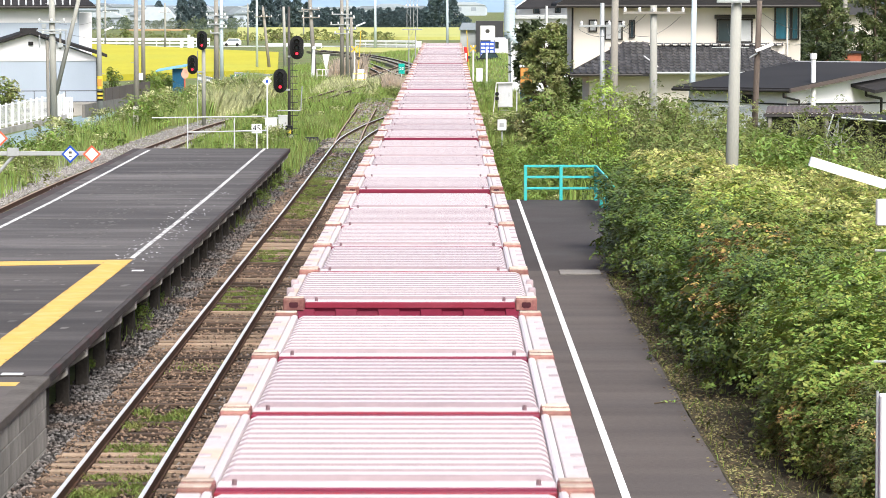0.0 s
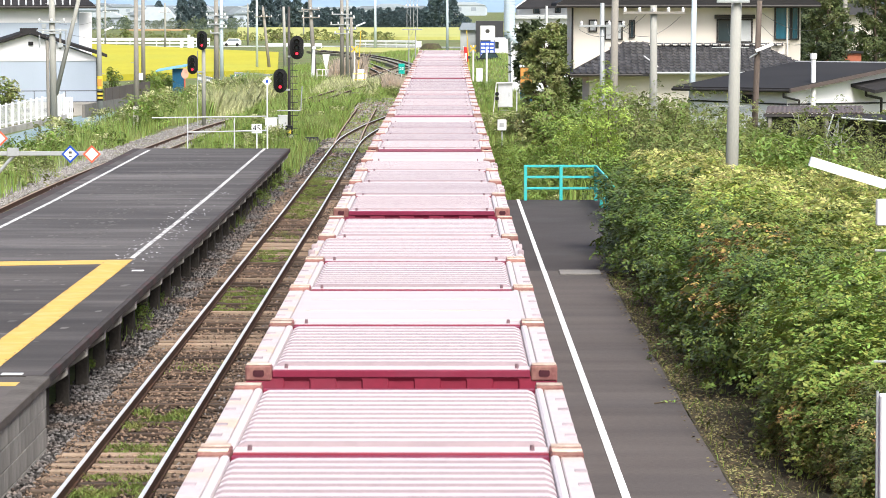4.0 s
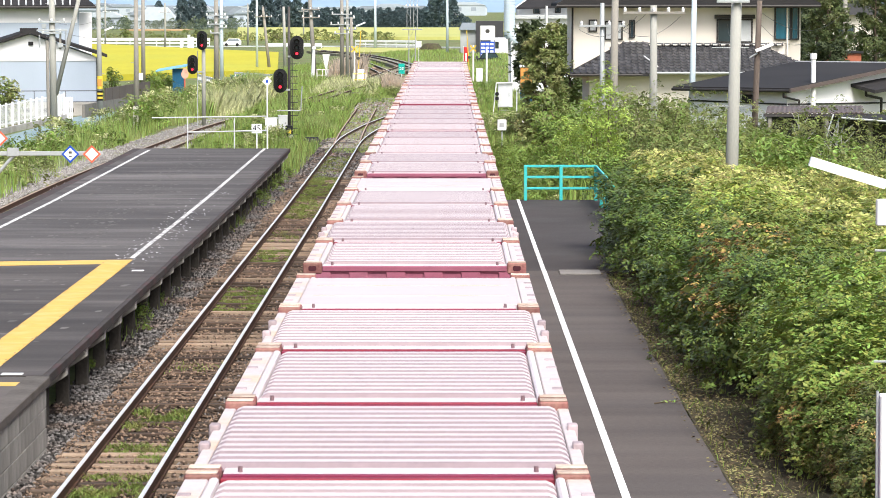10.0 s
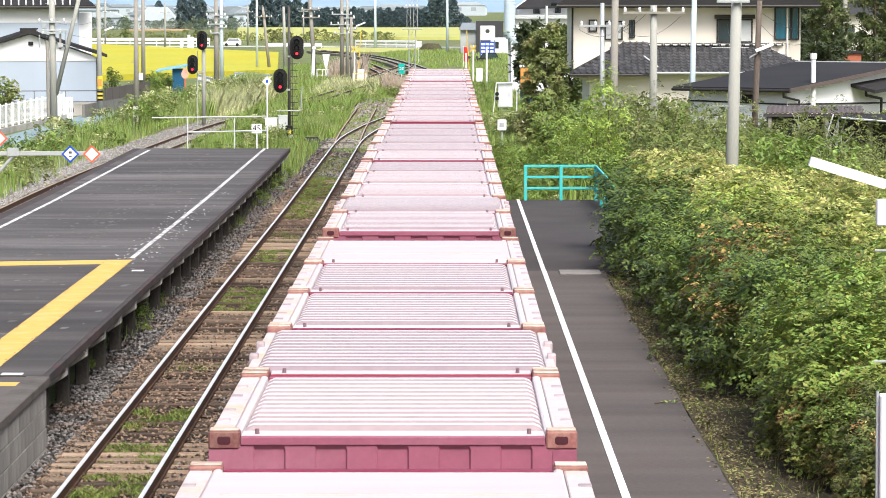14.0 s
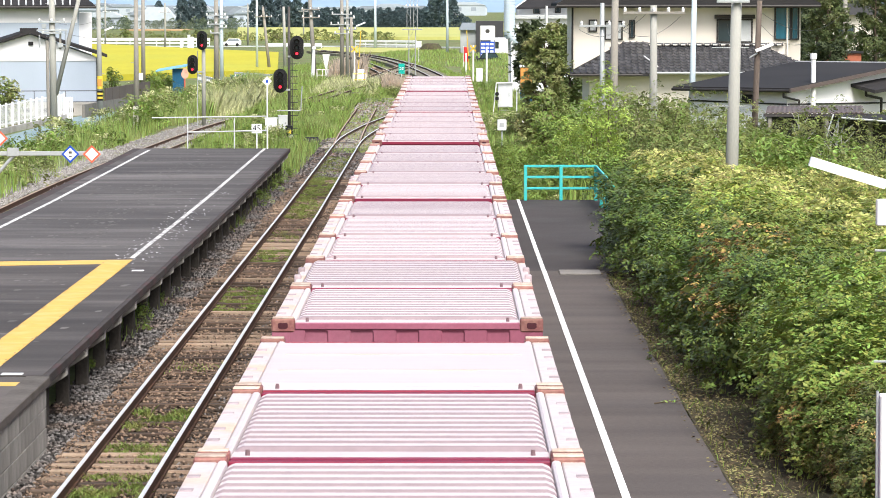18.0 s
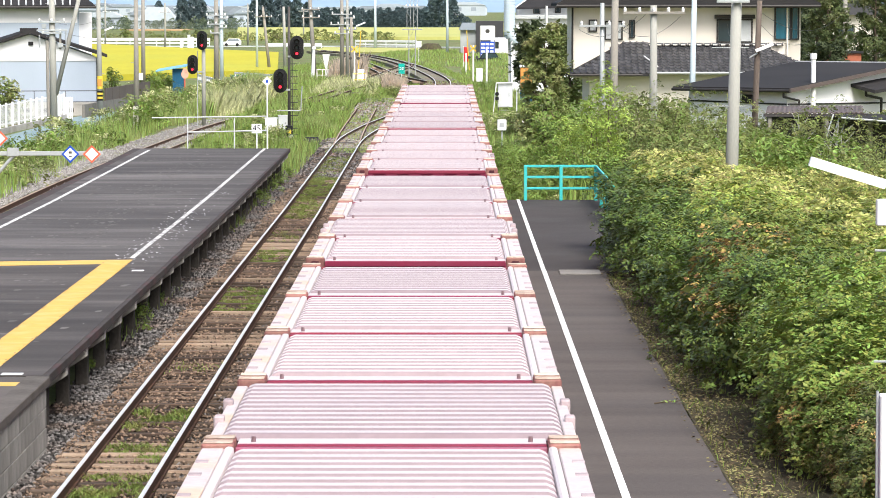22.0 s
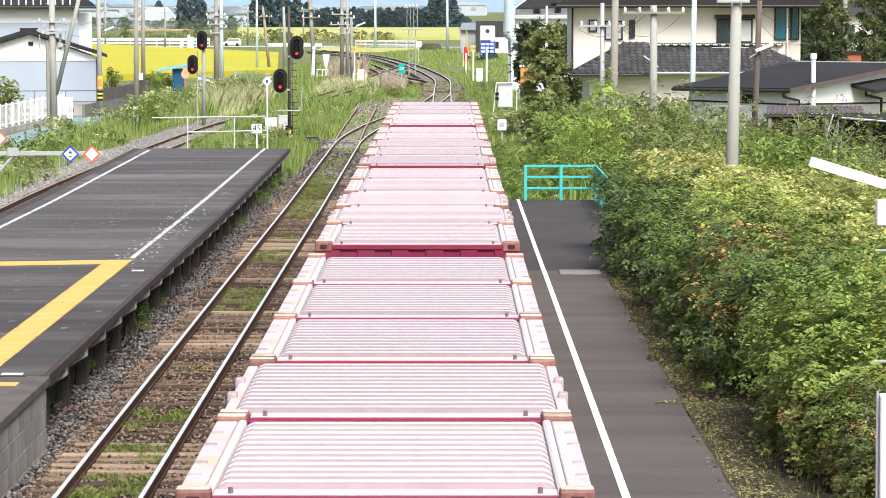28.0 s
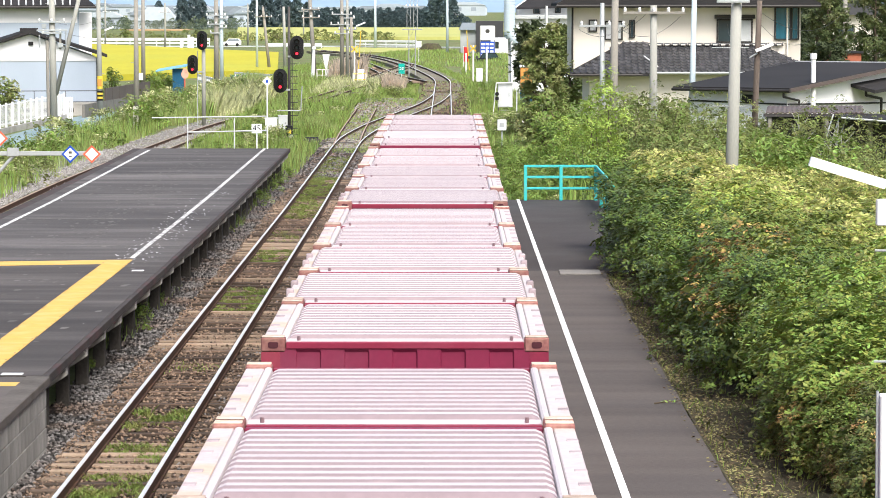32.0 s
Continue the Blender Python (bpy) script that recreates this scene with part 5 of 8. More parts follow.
def build_grass():
    blades("grass", 5200, along(THIRD, -1.6, 1.4, 190, 265), 0.42, 0.018, M_GRASS, "weeds growing over the third line", 50, 0.9).location.z = 0.15
    blades("grass", 4200, along(MAIN, 0.7, 2.6, 256, 330), 0.35, 0.022, M_GRASS, "weeds inside the far curve", 51, 0.9).location.z = 0.12
    blades("grass", 1000, patch(3.28, 4.3, 33, 71), 0.16, 0.006, M_MOSS, "small weeds on the soil bank", 52, 1.2).location.z = 0.1
    blades("grass", 15000, patch(-19.4, -15.0, 105, 240), 1.35, 0.0165, M_GRASS, "tall green weeds between road and track", 1)
    blades("grass", 17000, patch(-11.2, -5.8, 128.5, 205), 1.15, 0.0175, M_GRASS, "tall green weeds past the platform's end", 2)
    blades("grass", 12000, patch(-17.5, -13.2, 182, 262), 1.35, 0.0193, M_GRASS, "tall green weeds beside the third line", 3)
    blades("reeds", 9000, patch(-15.8, -11.4, 192, 232), 1.7, 0.013, M_REED, "pale seeding reeds", 4, 0.9)
    blades("grass", 14300, patch(-8.2, -5.4, 160, 186), 1.1, 0.0193, M_GRASS, "tall weeds between the lines", 5)
    blades("grass", 7700, patch(-6.6, -2.0, 205, 232), 0.4, 0.0165, M_GRASS, "low weeds between the lines", 16)
    blades("grass", 9240, patch(-5.0, -2.2, 232, 258), 0.6, 0.0193, M_GRASS, "weeds between the lines", 6)
    blades("reeds", 2420, patch(-4.6, -3.1, 238, 250), 1.6, 0.0193, M_PLUME, "dry pinkish weed stalks", 7, 0.5)
    blades("reeds", 3200, patch(-9.6, -6.9, 268, 292), 2.1, 0.0220, M_PLUME, "dry brown weed stalks by the crossing", 8, 0.5)
    blades("grass", 14000, patch(1.3, 4.6, 97, 250), 0.9, 0.0165, M_GRASS, "weeds along the main line", 9)
    blades("grass", 9900, patch(-14.5, -7, 262, 330), 0.8, 0.0220, M_GRASS, "weeds before the rice fields", 10)
    blades("grass", 8360, patch(1.2, 7, 250, 420), 0.4, 0.0275, M_GRASS, "meadow grass past the crossing", 11)
    blades("grass", 6600, patch(-9, 1.4, 330, 480), 0.5, 0.0330, M_GRASS, "meadow grass along the far curve", 12)
    blades("grass", 3000, patch(-1.9, 1.3, 188, 262), 0.2, 0.018, M_GRASS, "sparse weeds along the main line", 18, 0.8).location.z = 0.2
    blades("grass", 5000, patch(-5.8, -2.0, 168, 220), 0.3, 0.018, M_GRASS, "low weeds between the lines", 19, 0.9).location.z = 0.15
    blades("grass", 5000, patch(-5.4, -2.6, 146, 186), 0.2, 0.015, M_GRASS, "short weeds over the points", 17, 0.8).location.z = 0.22
    blades("grass", 9000, patch(-12.5, -5.6, 186, 262), 0.6, 0.019, M_GRASS, "weeds over the ground between the lines", 60, 0.6)
    blades("grass", 3500, patch(-9.5, -5.0, 232, 268), 0.9, 0.02, M_REED, "seeding weeds before the crossing", 61, 0.6)
    weed = shrub(140, 1.2, 1.2, 1.2, 950, 0.04, M_WEED, "loose bright green weed clump", "weed", group="weed clumps along the lines", name="weed_clump", inner=120, lobes_n=9)
    pale = shrub(141, 1.2, 1.2, 1.25, 950, 0.04, M_WILD, "loose olive weed clump going to seed", "weed", group="weed clumps along the lines", name="weed_clump", inner=100, lobes_n=9, tips=M_REED, tip_part=0.5)
    rng = random.Random(31)
    spots = [[], []]
    for n, x0, x1, y0, y1, s in ((40, -18.8, -15.2, 118, 205, 1.45), (24, -10.8, -6.4, 130, 190, 1.0), (22, -15.6, -11.9, 194, 236, 1.25), (10, -17.0, -13.6, 190, 250, 1.2), (8, -7.9, -5.6, 162, 200, 0.9), (10, -6.2, -2.4, 205, 250, 0.7), (12, 1.9, 3.6, 98, 180, 0.75), (8, 1.6, 4.4, 180, 250, 0.7)):
        for i in range(n):
            x, y = rng.uniform(x0, x1), rng.uniform(y0, y1)
            spots[i % 2].append((x, y, ground_z(x, y) - 0.03, s * rng.uniform(0.7, 1.25)))
    for x, y, s in ((-6.35, 68.5, 0.5), (-6.5, 70.5, 0.42), (-6.4, 74, 0.3), (-6.3, 100, 0.4), (-6.1, 110, 0.55), (-6.2, 118, 0.6), (-6.0, 123, 0.6), (-6.5, 60, 0.3)):
        spots[0].append((x, y, zr(y) - 0.2, s))
    put_copies([weed], spots[0], 33)
    put_copies([pale], spots[1], 34)
    # weeds between the loop rails, in patches
    for i, (y0, y1, n) in enumerate(((40.5, 46.3, 4200), (48.6, 50.2, 1200), (52.2, 54.0, 1000), (72.6, 77.5, 2800), (86, 90.5, 2000), (104, 141, 9500), (60, 61.5, 120), (94, 98, 400))):
        blades("grass", int(n * 1.5), patch(-5.08, -4.04, y0 - 0.4, y1 + 0.4), 0.105, 0.009, M_MOSS, "short weeds between the loop rails", 20 + i, 1.8, -0.04).location.z = 0.25
    blades("grass", 160, patch(-7.0, -6.25, 66, 80), 0.35, 0.0110, M_GRASS, "weeds under the platform edge", 40, 0.8).location.z = 0.2
    blades("grass", 260, patch(-6.9, -6.25, 98, 126), 0.4, 0.0138, M_GRASS, "weeds under the platform edge", 41, 0.8).location.z = 0.2


build_grass()


def soil_bank():
    bm = B()
    rows = []
    for j in range(60):
        y = 14 + j
        rows.append([bm.verts.new((x, y, ground_z(max(x, 3.26), y) + 0.075 + (0.08 if i == 0 else 0.06 * noise.noise((x * 3, y * 1.3, 1))))) for i, x in enumerate((3.27, 3.4, 3.6, 3.9, 4.3, 5.0, 6.0))])
    for r, s in zip(rows, rows[1:]):
        for i in range(len(r) - 1):
            bm.faces.new((r[i], r[i + 1], s[i + 1], s[i]))
    tagged(part("soil_bank", bm, M_DIRT, smooth=True), "bare soil bank strewn with dead leaves", "ground", kind="structure")
    rng = np.random.default_rng(5)
    n = 13000
    x = 3.12 + np.abs(rng.normal(0, 0.5, n))
    y = rng.uniform(30, 72, n)
    z = np.array([ground_z(max(a, 3.26), b) + 0.13 if a > 3.27 else 0.915 for a, b in zip(x, y)])
    pts = leaf_cards(rng, np.stack((x, y, z), -1), 0.03, None, 2.5)
    keep = (x > 3.27) | (rng.uniform(0, 1, n) < 0.12)
    ob = new("fallen_leaves", quads("fallen_leaves", pts[keep], M_LITTER))
    tagged(ob, "dry brown fallen leaves along the platform edge", "leaves", kind="stuff")


soil_bank()
# ---- poles, signals and signs ----
def insulator(name, at, parent):
    bm = B()
    rod(bm, (0, 0, 0), (0, 0, 0.09), 0.05, 0.07, 8)
    rod(bm, (0, 0, 0.09), (0, 0, 0.17), 0.055, 0.03, 8)
    return part(name, bm, M_WHITE, parent, at=at)


def pole(x, y, top, r, label, material=M_POLE, arms=(), lean=(0, 0), base=None, category="utility pole", steps=True, turn=0.0):
    z0 = ground_z(x, y) - 0.3 if base is None else base
    t = thing("utility_pole", label, category, pose(x, y, z0, 0, 0, turn))
    h = top - z0
    part("shaft", rod(B(), (0, 0, 0), (lean[0] * h, lean[1] * h, h), r * 1.15, r * 0.82, 14), material, t, smooth=True)
    for i, (z, half, kind) in enumerate(arms):
        zz = z - z0
        c = (lean[0] * zz, lean[1] * zz - r - 0.05)
        arm = part("crossarm", cube(B(), c[0] - half, c[0] + half, c[1] - 0.045, c[1] + 0.045, zz - 0.045, zz + 0.045, 0.008), M_GALV if kind != "wood" else M_POLED, t)
        part("band", rod(B(), (c[0], lean[1] * zz, zz - 0.05), (c[0], lean[1] * zz, zz + 0.05), r * 1.12, seg=14), M_GALV, t)
        n = max(2, int(half * 2 / 0.45))
        for k in range(n):
            insulator("insulator", pose(c[0] - half + 0.08 + k * (2 * half - 0.16) / max(1, n - 1), c[1], zz + 0.045), t)
    if steps:
        k = 0
        z = 2.2
        while z < h - 0.4:
            s = 1 if k % 2 else -1
            part("step_bolt", rod(B(), (lean[0] * z + s * r * 0.8, lean[1] * z, z), (lean[0] * z + s * (r + 0.16), lean[1] * z, z + 0.01), 0.011, seg=6), M_GALV, t)
            z += 0.9
            k += 1
    return t


def street_lamp_arm(t, z, side, length, y=0.0, r=0.15):
    a = part("lamp_arm", rod(B(), (side * r, y, z - 0.15), (side * (r + 0.25), y - 0.05, z), 0.025), M_GALV, t)
    bm = B()
    x0, x1 = side * (r + 0.2), side * (r + 0.2 + length)
    prism(bm, [(-0.09, -0.05), (-0.05, 0.05), (0.05, 0.05), (0.09, -0.05)], "x", min(x0, x1), max(x0, x1))
    part("lamp_head", bm, M_TUBE, t, "white lamp head", at=pose(0, y - 0.05, z + 0.03, 0, -side * 22, 0))


# right-hand side
big = pole(6.02, 72, 6.75, 0.135, "tall pale concrete pole rising from the hedge", arms=(), lean=(0.022, 0), steps=False)
for z in (5.15, 3.9):
    part("step_bolt", rod(B(), (-0.38, -0.05, z), (0.4, -0.05, z), 0.012, seg=6), M_GALV, big)
part("crossarm", cube(B(), -0.3, 0.4, -0.2, -0.12, 6.1, 6.16, 0.01), M_GALV, big)
pole(5.76, 118, 7.6, 0.14, "brownish concrete pole beside the bushes", M_POLED, lean=(0.012, 0), steps=False)
pole(6.4, 140, 6.55, 0.105, "slim grey steel pole with a short crossarm", M_GALV, arms=((5.6, 0.95, ""),), steps=False)
p3 = pole(7.62, 125, 6.45, 0.15, "concrete pole with wooden crossarm and white insulators", arms=((6.17, 1.15, "wood"),), steps=False)
pole(9.36, 130, 7.8, 0.115, "pale blue painted steel pole", M_POLEB, lean=(0.018, 0), steps=False)
p5 = pole(10.0, 111, 6.6, 0.105, "weathered brown wooden pole with a street lamp", M_WOODPOLE, lean=(0.035, 0), steps=False)
street_lamp_arm(p5, 5.42, 1, 0.62, -0.12, -0.08)
pole(20.6, 175, 7.6, 0.13, "dark pole among garden trees", M_POLED, steps=False)

# left-hand side
p1 = pole(-21.65, 185, 7.6, 0.19, "stout concrete pole with crossarms and a raking strut", M_POLE, arms=((5.55, 0.75, ""), (4.95, 0.55, "")), lean=(-0.012, 0), steps=True)
part("strut", rod(B(), (0.1, 0, 2.6), (1.75, 0, 9.3), 0.13, 0.11, 12), M_POLE, p1, smooth=True)
part("cable_riser", rod(B(), (-0.3, -0.1, 1.4), (-0.35, -0.1, 5.6), 0.09, seg=10), M_POLED, p1, "bundled cable riser")
part("transformer_frame", cube(B(), 0.32, 0.42, -0.12, 0.1, 5.1, 6.2, 0.02), M_POLED, p1)
part("junction_box", cube(B(), -0.62, -0.38, -0.3, -0.1, 6.25, 6.5, 0.02), M_GALV, p1)
part("junction_box", cube(B(), 0.24, 0.55, -0.35, -0.1, 5.2, 5.45, 0.02), M_GALV, p1)
part("hanger", rod(B(), (-0.75, -0.2, 5.2), (-0.75, -0.2, 5.9), 0.03), M_GALV, p1)
part("hanger", rod(B(), (0.7, -0.2, 5.2), (0.7, -0.2, 6.2), 0.03), M_GALV, p1)
part("crossarm", cube(B(), -0.9, 0.78, -0.3, -0.2, 6.1, 6.2, 0.01), M_GALV, p1)
part("marker_plate", cube(B(), -0.02, 0.2, -0.27, -0.25, 0.65, 1.15, 0.01), M_WHITE, p1)
p2 = pole(-22.63, 219, 8.0, 0.16, "pale concrete pole with yellow and black warning bands", M_POLE, lean=(-0.01, 0))
for i in range(5):
    z = 1.35 + i * 0.13
    part("warning_band", rod(B(), (-0.012, 0, z), (-0.012, 0, z + 0.13), 0.185, seg=14), M_YELPAINT if i % 2 else M_BLACK, p2)
part("warning_band", rod(B(), (-0.02, 0, 2.1), (-0.02, 0, 2.95), 0.184, seg=14), M_YELPAINT, p2)
part("notice", cube(B(), -0.15, 0.12, -0.2, -0.185, 2.3, 2.75, 0.005), M_ORANGEY, p2)
street_lamp_arm(p2, 5.75, 1, 0.62)
p4 = pole(-16.2, 175, 7.8, 0.13, "pale concrete pole beside the third line", M_POLED, arms=(), lean=(0.0, 0))
part("plate", cube(B(), -0.17, 0.12, -0.2, -0.17, 0.4, 1.75, 0.01), M_CREAM, p4, "cream marker board")
p4b = pole(-23.7, 262, 8.2, 0.16, "concrete pole at the field's edge", M_POLED, steps=False)
part("plate", cube(B(), -0.4, -0.02, -0.25, -0.22, 1.75, 2.3, 0.01), M_WHITE, p4b, "white square plate")
pole(-18.5, 269, 8.0, 0.2, "concrete pole with several crossarms", M_POLED, arms=((5.7, 0.8, ""), (5.0, 0.7, ""), (4.3, 0.5, "")))
pole(-19.5, 290, 8.0, 0.17, "bluish steel pole beside the fields", M_POLEB, arms=((5.4, 0.6, ""), (4.6, 0.5, "")), steps=False)
pole(-20.7, 365, 9.0, 0.13, "slim pale pole in the fields", M_POLEB, steps=False)
pole(-19.3, 365, 6.4, 0.16, "leaning wooden pole with a crossarm", M_POLED, arms=((5.3, 0.9, "wood"),), lean=(-0.1, 0), steps=False)
pole(-14.5, 300, 6.4, 0.14, "pale concrete pole past the signals", M_POLE, lean=(-0.02, 0), steps=False)
pole(-10.98, 278, 8.2, 0.17, "leaning concrete pole with two crossarms", M_POLED, arms=((6.15, 0.75, "wood"), (5.5, 0.75, "wood")), lean=(-0.06, 0), steps=False)
pole(-8.3, 263.5, 8.2, 0.15, "pole beside the level crossing with many insulators", M_POLED, arms=((5.8, 0.8, ""), (5.0, 0.9, ""), (4.3, 0.6, "")), steps=False)
pole(-7.95, 266, 8.0, 0.12, "slim pole beside the level crossing", M_POLE, arms=((5.5, 0.6, ""), (4.6, 0.7, "")), steps=False)
p6 = pole(-7.45, 262, 5.6, 0.13, "wooden pole with a street lamp at the crossing", M_POLED, lean=(-0.015, 0), steps=False)
street_lamp_arm(p6, 4.7, 1, 0.75)
pole(-12.1, 560, 10.0, 0.22, "tall pale pole far off in the fields", M_POLEB, steps=False)
pole(-0.1, 430, 9.0, 0.16, "pale concrete pole beside the far curve", M_POLEB, steps=False)
for i, (x, y) in enumerate(((-52, 620), (-38, 640), (-61, 600), (-30, 700), (-47, 560))):
    pole(x, y, 6.0 + i % 3, 0.16, "distant pole along the field road", M_POLE, arms=((5.4, 1.0, ""),), steps=False)


def lattice_mast():
    t = thing("lattice_mast", "twin lattice steel mast with a platform", "power mast", pose(-3.0, 282, zr(282) - 0.4))
    for cx in (-0.28, 0.28):
        part("foot_post", rod(B(), (cx, 0, 0), (cx, 0, 4.0), 0.045, 0.04, 8), M_GALV, t)
    for k in range(4):
        part("brace", rod(B(), (-0.28, 0, 0.3 + k), (0.28, 0, 1.2 + k), 0.016, seg=5), M_GALV, t)
    for cx in (-0.28, 0.28):
        for dx, dy in ((-0.17, -0.17), (0.17, -0.17), (0.17, 0.17), (-0.17, 0.17)):
            part("leg", rod(B(), (cx + dx, dy, 4.0), (cx + dx * 0.8, dy * 0.8, 7.6), 0.022, seg=6), M_GALV, t)
        for k in range(7):
            z = 4.0 + 0.5 * k
            s = 1 if k % 2 else -1
            part("brace", rod(B(), (cx - s * 0.17, -0.17, z), (cx + s * 0.17, -0.17, z + 0.5), 0.014, seg=5), M_GALV, t)
    part("platform", cube(B(), -0.85, 0.85, -0.25, 0.25, 4.0, 4.08), M_GALV, t)
    part("crossarm", cube(B(), -0.6, 0.6, -0.3, -0.22, 5.9, 6.0), M_GALV, t)
    for x in (-0.5, -0.2, 0.1, 0.4):
        insulator("insulator", pose(x, -0.26, 6.0), t)
    return t


lattice_mast()


def wire(p0, p1, sag, r=0.008, label="thin black overhead cable between poles"):
    bm = B()
    p0, p1 = Vector(p0), Vector(p1)
    n = 14
    pts = [p0.lerp(p1, i / n) - Vector((0, 0, 4 * sag * (i / n) * (1 - i / n))) for i in range(n + 1)]
    d = (p1 - p0).normalized()
    u = d.orthogonal().normalized()
    w = d.cross(u)
    rings = [[bm.verts.new(p + (u * math.cos(k * 1.2566) + w * math.sin(k * 1.2566)) * r) for k in range(5)] for p in pts]
    for a, b in zip(rings, rings[1:]):
        for k in range(5):
            bm.faces.new((a[k], a[(k + 1) % 5], b[(k + 1) % 5], b[k]))
    tagged(part("overhead_cable", bm, M_GUTTER), label, "cable")


wire((7.0, 124.8, 6.05), (5.45, 139.8, 5.45), 0.5)
wire((8.6, 124.8, 6.05), (7.2, 139.8, 5.45), 0.5)
wire((7.3, 124.8, 6.1), (6.0, 151.8, 5.6), 0.6)
wire((6.15, 72, 6.7), (12.6, 152, 5.6), 0.7)
wire((11.0, 120, 6.3), (20.6, 175, 6.2), 0.9)
wire((11.0, 120, 5.9), (16.3, 152, 4.9), 0.5)
wire((-21.7, 185, 5.6), (-22.7, 219, 5.6), 0.3)
wire((-21.3, 185, 5.0), (-18.4, 269, 5.1), 1.0)
wire((-22.7, 219, 5.3), (-23.7, 262, 5.4), 0.7)
wire((-18.2, 269, 5.8), (-10.9, 278, 6.2), 0.3)
wire((-16.2, 175, 5.9), (-18.5, 269, 5.7), 1.2)
wire((-10.9, 278, 5.5), (-8.3, 263.5, 5.0), 0.3)
wire((-8.2, 263.5, 5.8), (-3.0, 282, 6.4), 0.4)


def signal_head(t, name, x, z, half_w, half_h, hood_front):
    """An oval black colour-light head, hooded; the lowest lens is lit red."""
    def oval(w, h, n=10):
        r = w
        pts = [(r * math.cos(a), h - r + r * math.sin(a)) for a in [math.pi * i / n for i in range(n + 1)]]
        return pts + [(r * math.cos(a), -h + r + r * math.sin(a)) for a in [math.pi + math.pi * i / n for i in range(n + 1)]]
    head = part(name, prism(B(), oval(half_w, half_h), "y", -0.02, 0.02), M_BLACK, t, "black oval backboard with a red lamp lit", at=pose(x, -0.22, z))
    part("casing", prism(B(), oval(half_w * 0.62, half_h * 0.78), "y", -0.16, -0.02), M_BLACK, head)
    for i, dz in enumerate((0.5, 0.0, -0.5)):
        zz = dz * half_h
        lit = i == 2
        part("lens", rod(B(), (0, -0.165, zz), (0, -0.19, zz), half_w * 0.22, seg=16), M_LENS if lit else M_GLASS, head, "glowing red lens" if lit else "")
        hood = B()
        for k in range(8):
            a0, a1 = [math.radians(-20 + 220 * (k + j) / 8) for j in (0, 1)]
            r = half_w * 0.46
            quad = [(r * math.cos(a), y, zz + r * math.sin(a)) for a, y in ((a0, -0.16), (a1, -0.16), (a1, -0.42), (a0, -0.42))]
            slab(hood, quad, 0.012)
        part("hood", hood, M_BLACK, head)
    return head


def signal_mast(x, y, top, heads, label, slim=0.11, material=M_POLE):
    z0 = zr(y) - 0.45
    t = thing("railway_signal", label, "railway signal", pose(x, y, z0))
    h = top - z0
    part("mast", rod(B(), (0, 0, 0), (0, 0, h), slim, slim * 0.88, 12), material, t, smooth=True)
    for i, (dx, z, w, hh) in enumerate(heads):
        part("bracket", cube(B(), min(0, dx) - 0.05, max(0, dx) + 0.05, -0.14, -0.06, z - z0 - 0.75 * hh - 0.04, z - z0 - 0.75 * hh + 0.04), M_GALV, t)
        signal_head(t, "signal_head", dx, z - z0, w, hh, 0.3)
    return t


s1 = signal_mast(-7.4, 156.8, 6.4, [(0.38, 4.5, 0.31, 0.55), (-0.4, 2.96, 0.32, 0.56)], "black mast with two oval colour-light signals showing red", 0.075, M_STEEL)
part("ladder", cube(B(), 0.12, 0.16, -0.02, 0.02, 0.5, 4.2), M_STEEL, s1)
for z in [0.6 + 0.3 * i for i in range(12)]:
    part("rung", cube(B(), 0.0, 0.4, -0.02, 0.02, z, z + 0.03), M_STEEL, s1)
part("cage_rail", rod(B(), (-0.55, -0.3, 1.75), (0.55, -0.3, 1.75), 0.025), M_GALV, s1)
part("cage_rail", rod(B(), (0.55, -0.3, 1.75), (0.62, -0.3, 2.9), 0.025), M_GALV, s1)
part("relay_box", cube(B(), -0.17, 0.17, -0.3, 0.05, 0.1, 1.05, 0.02), M_BLACK, s1, "black relay box with a white plate")
part("plate", cube(B(), -0.02, 0.25, -0.32, -0.305, 0.5, 0.62), M_WHITE, s1)
part("warning_plate", cube(B(), -0.06, 0.1, -0.33, -0.31, 0.68, 0.86, 0.004), M_YELPAINT, s1, "small yellow plate")
s2 = signal_mast(-12.7, 175, 4.95, [(-0.06, 4.65, 0.27, 0.5), (-0.55, 3.4, 0.27, 0.5)], "grey mast with two oval colour-light signals showing red")
part("ladder", cube(B(), -0.34, -0.3, 0.0, 0.05, 0.3, 4.2), M_GALV, s2)


# equipment at the signal's foot
def cabinet(x, y, z, w, d, h, label, name="equipment_cabinet", material=None, legs=0.25):
    t = thing(name, label, "cabinet", pose(x, y, z))
    m = material or M_WHITE
    part("body", cube(B(), -w / 2, w / 2, -d / 2, d / 2, legs, legs + h, 0.015), m, t)
    part("lid", cube(B(), -w / 2 - 0.03, w / 2 + 0.03, -d / 2 - 0.03, d / 2 + 0.03, legs + h, legs + h + 0.04, 0.01), m, t)
    part("door", cube(B(), -w / 2 + 0.04, w / 2 - 0.04, -d / 2 - 0.012, -d / 2, legs + 0.05, legs + h - 0.05, 0.004), m, t)
    part("handle", cube(B(), w / 4, w / 4 + 0.02, -d / 2 - 0.035, -d / 2 - 0.012, legs + h * 0.45, legs + h * 0.6), M_STEEL, t)
    for a in (-1, 1):
        for b in (-1, 1):
            part("leg", cube(B(), a * (w / 2 - 0.04) - 0.02, a * (w / 2 - 0.04) + 0.02, b * (d / 2 - 0.04) - 0.02, b * (d / 2 - 0.04) + 0.02, -0.3, legs), M_STEEL, t)
    return t


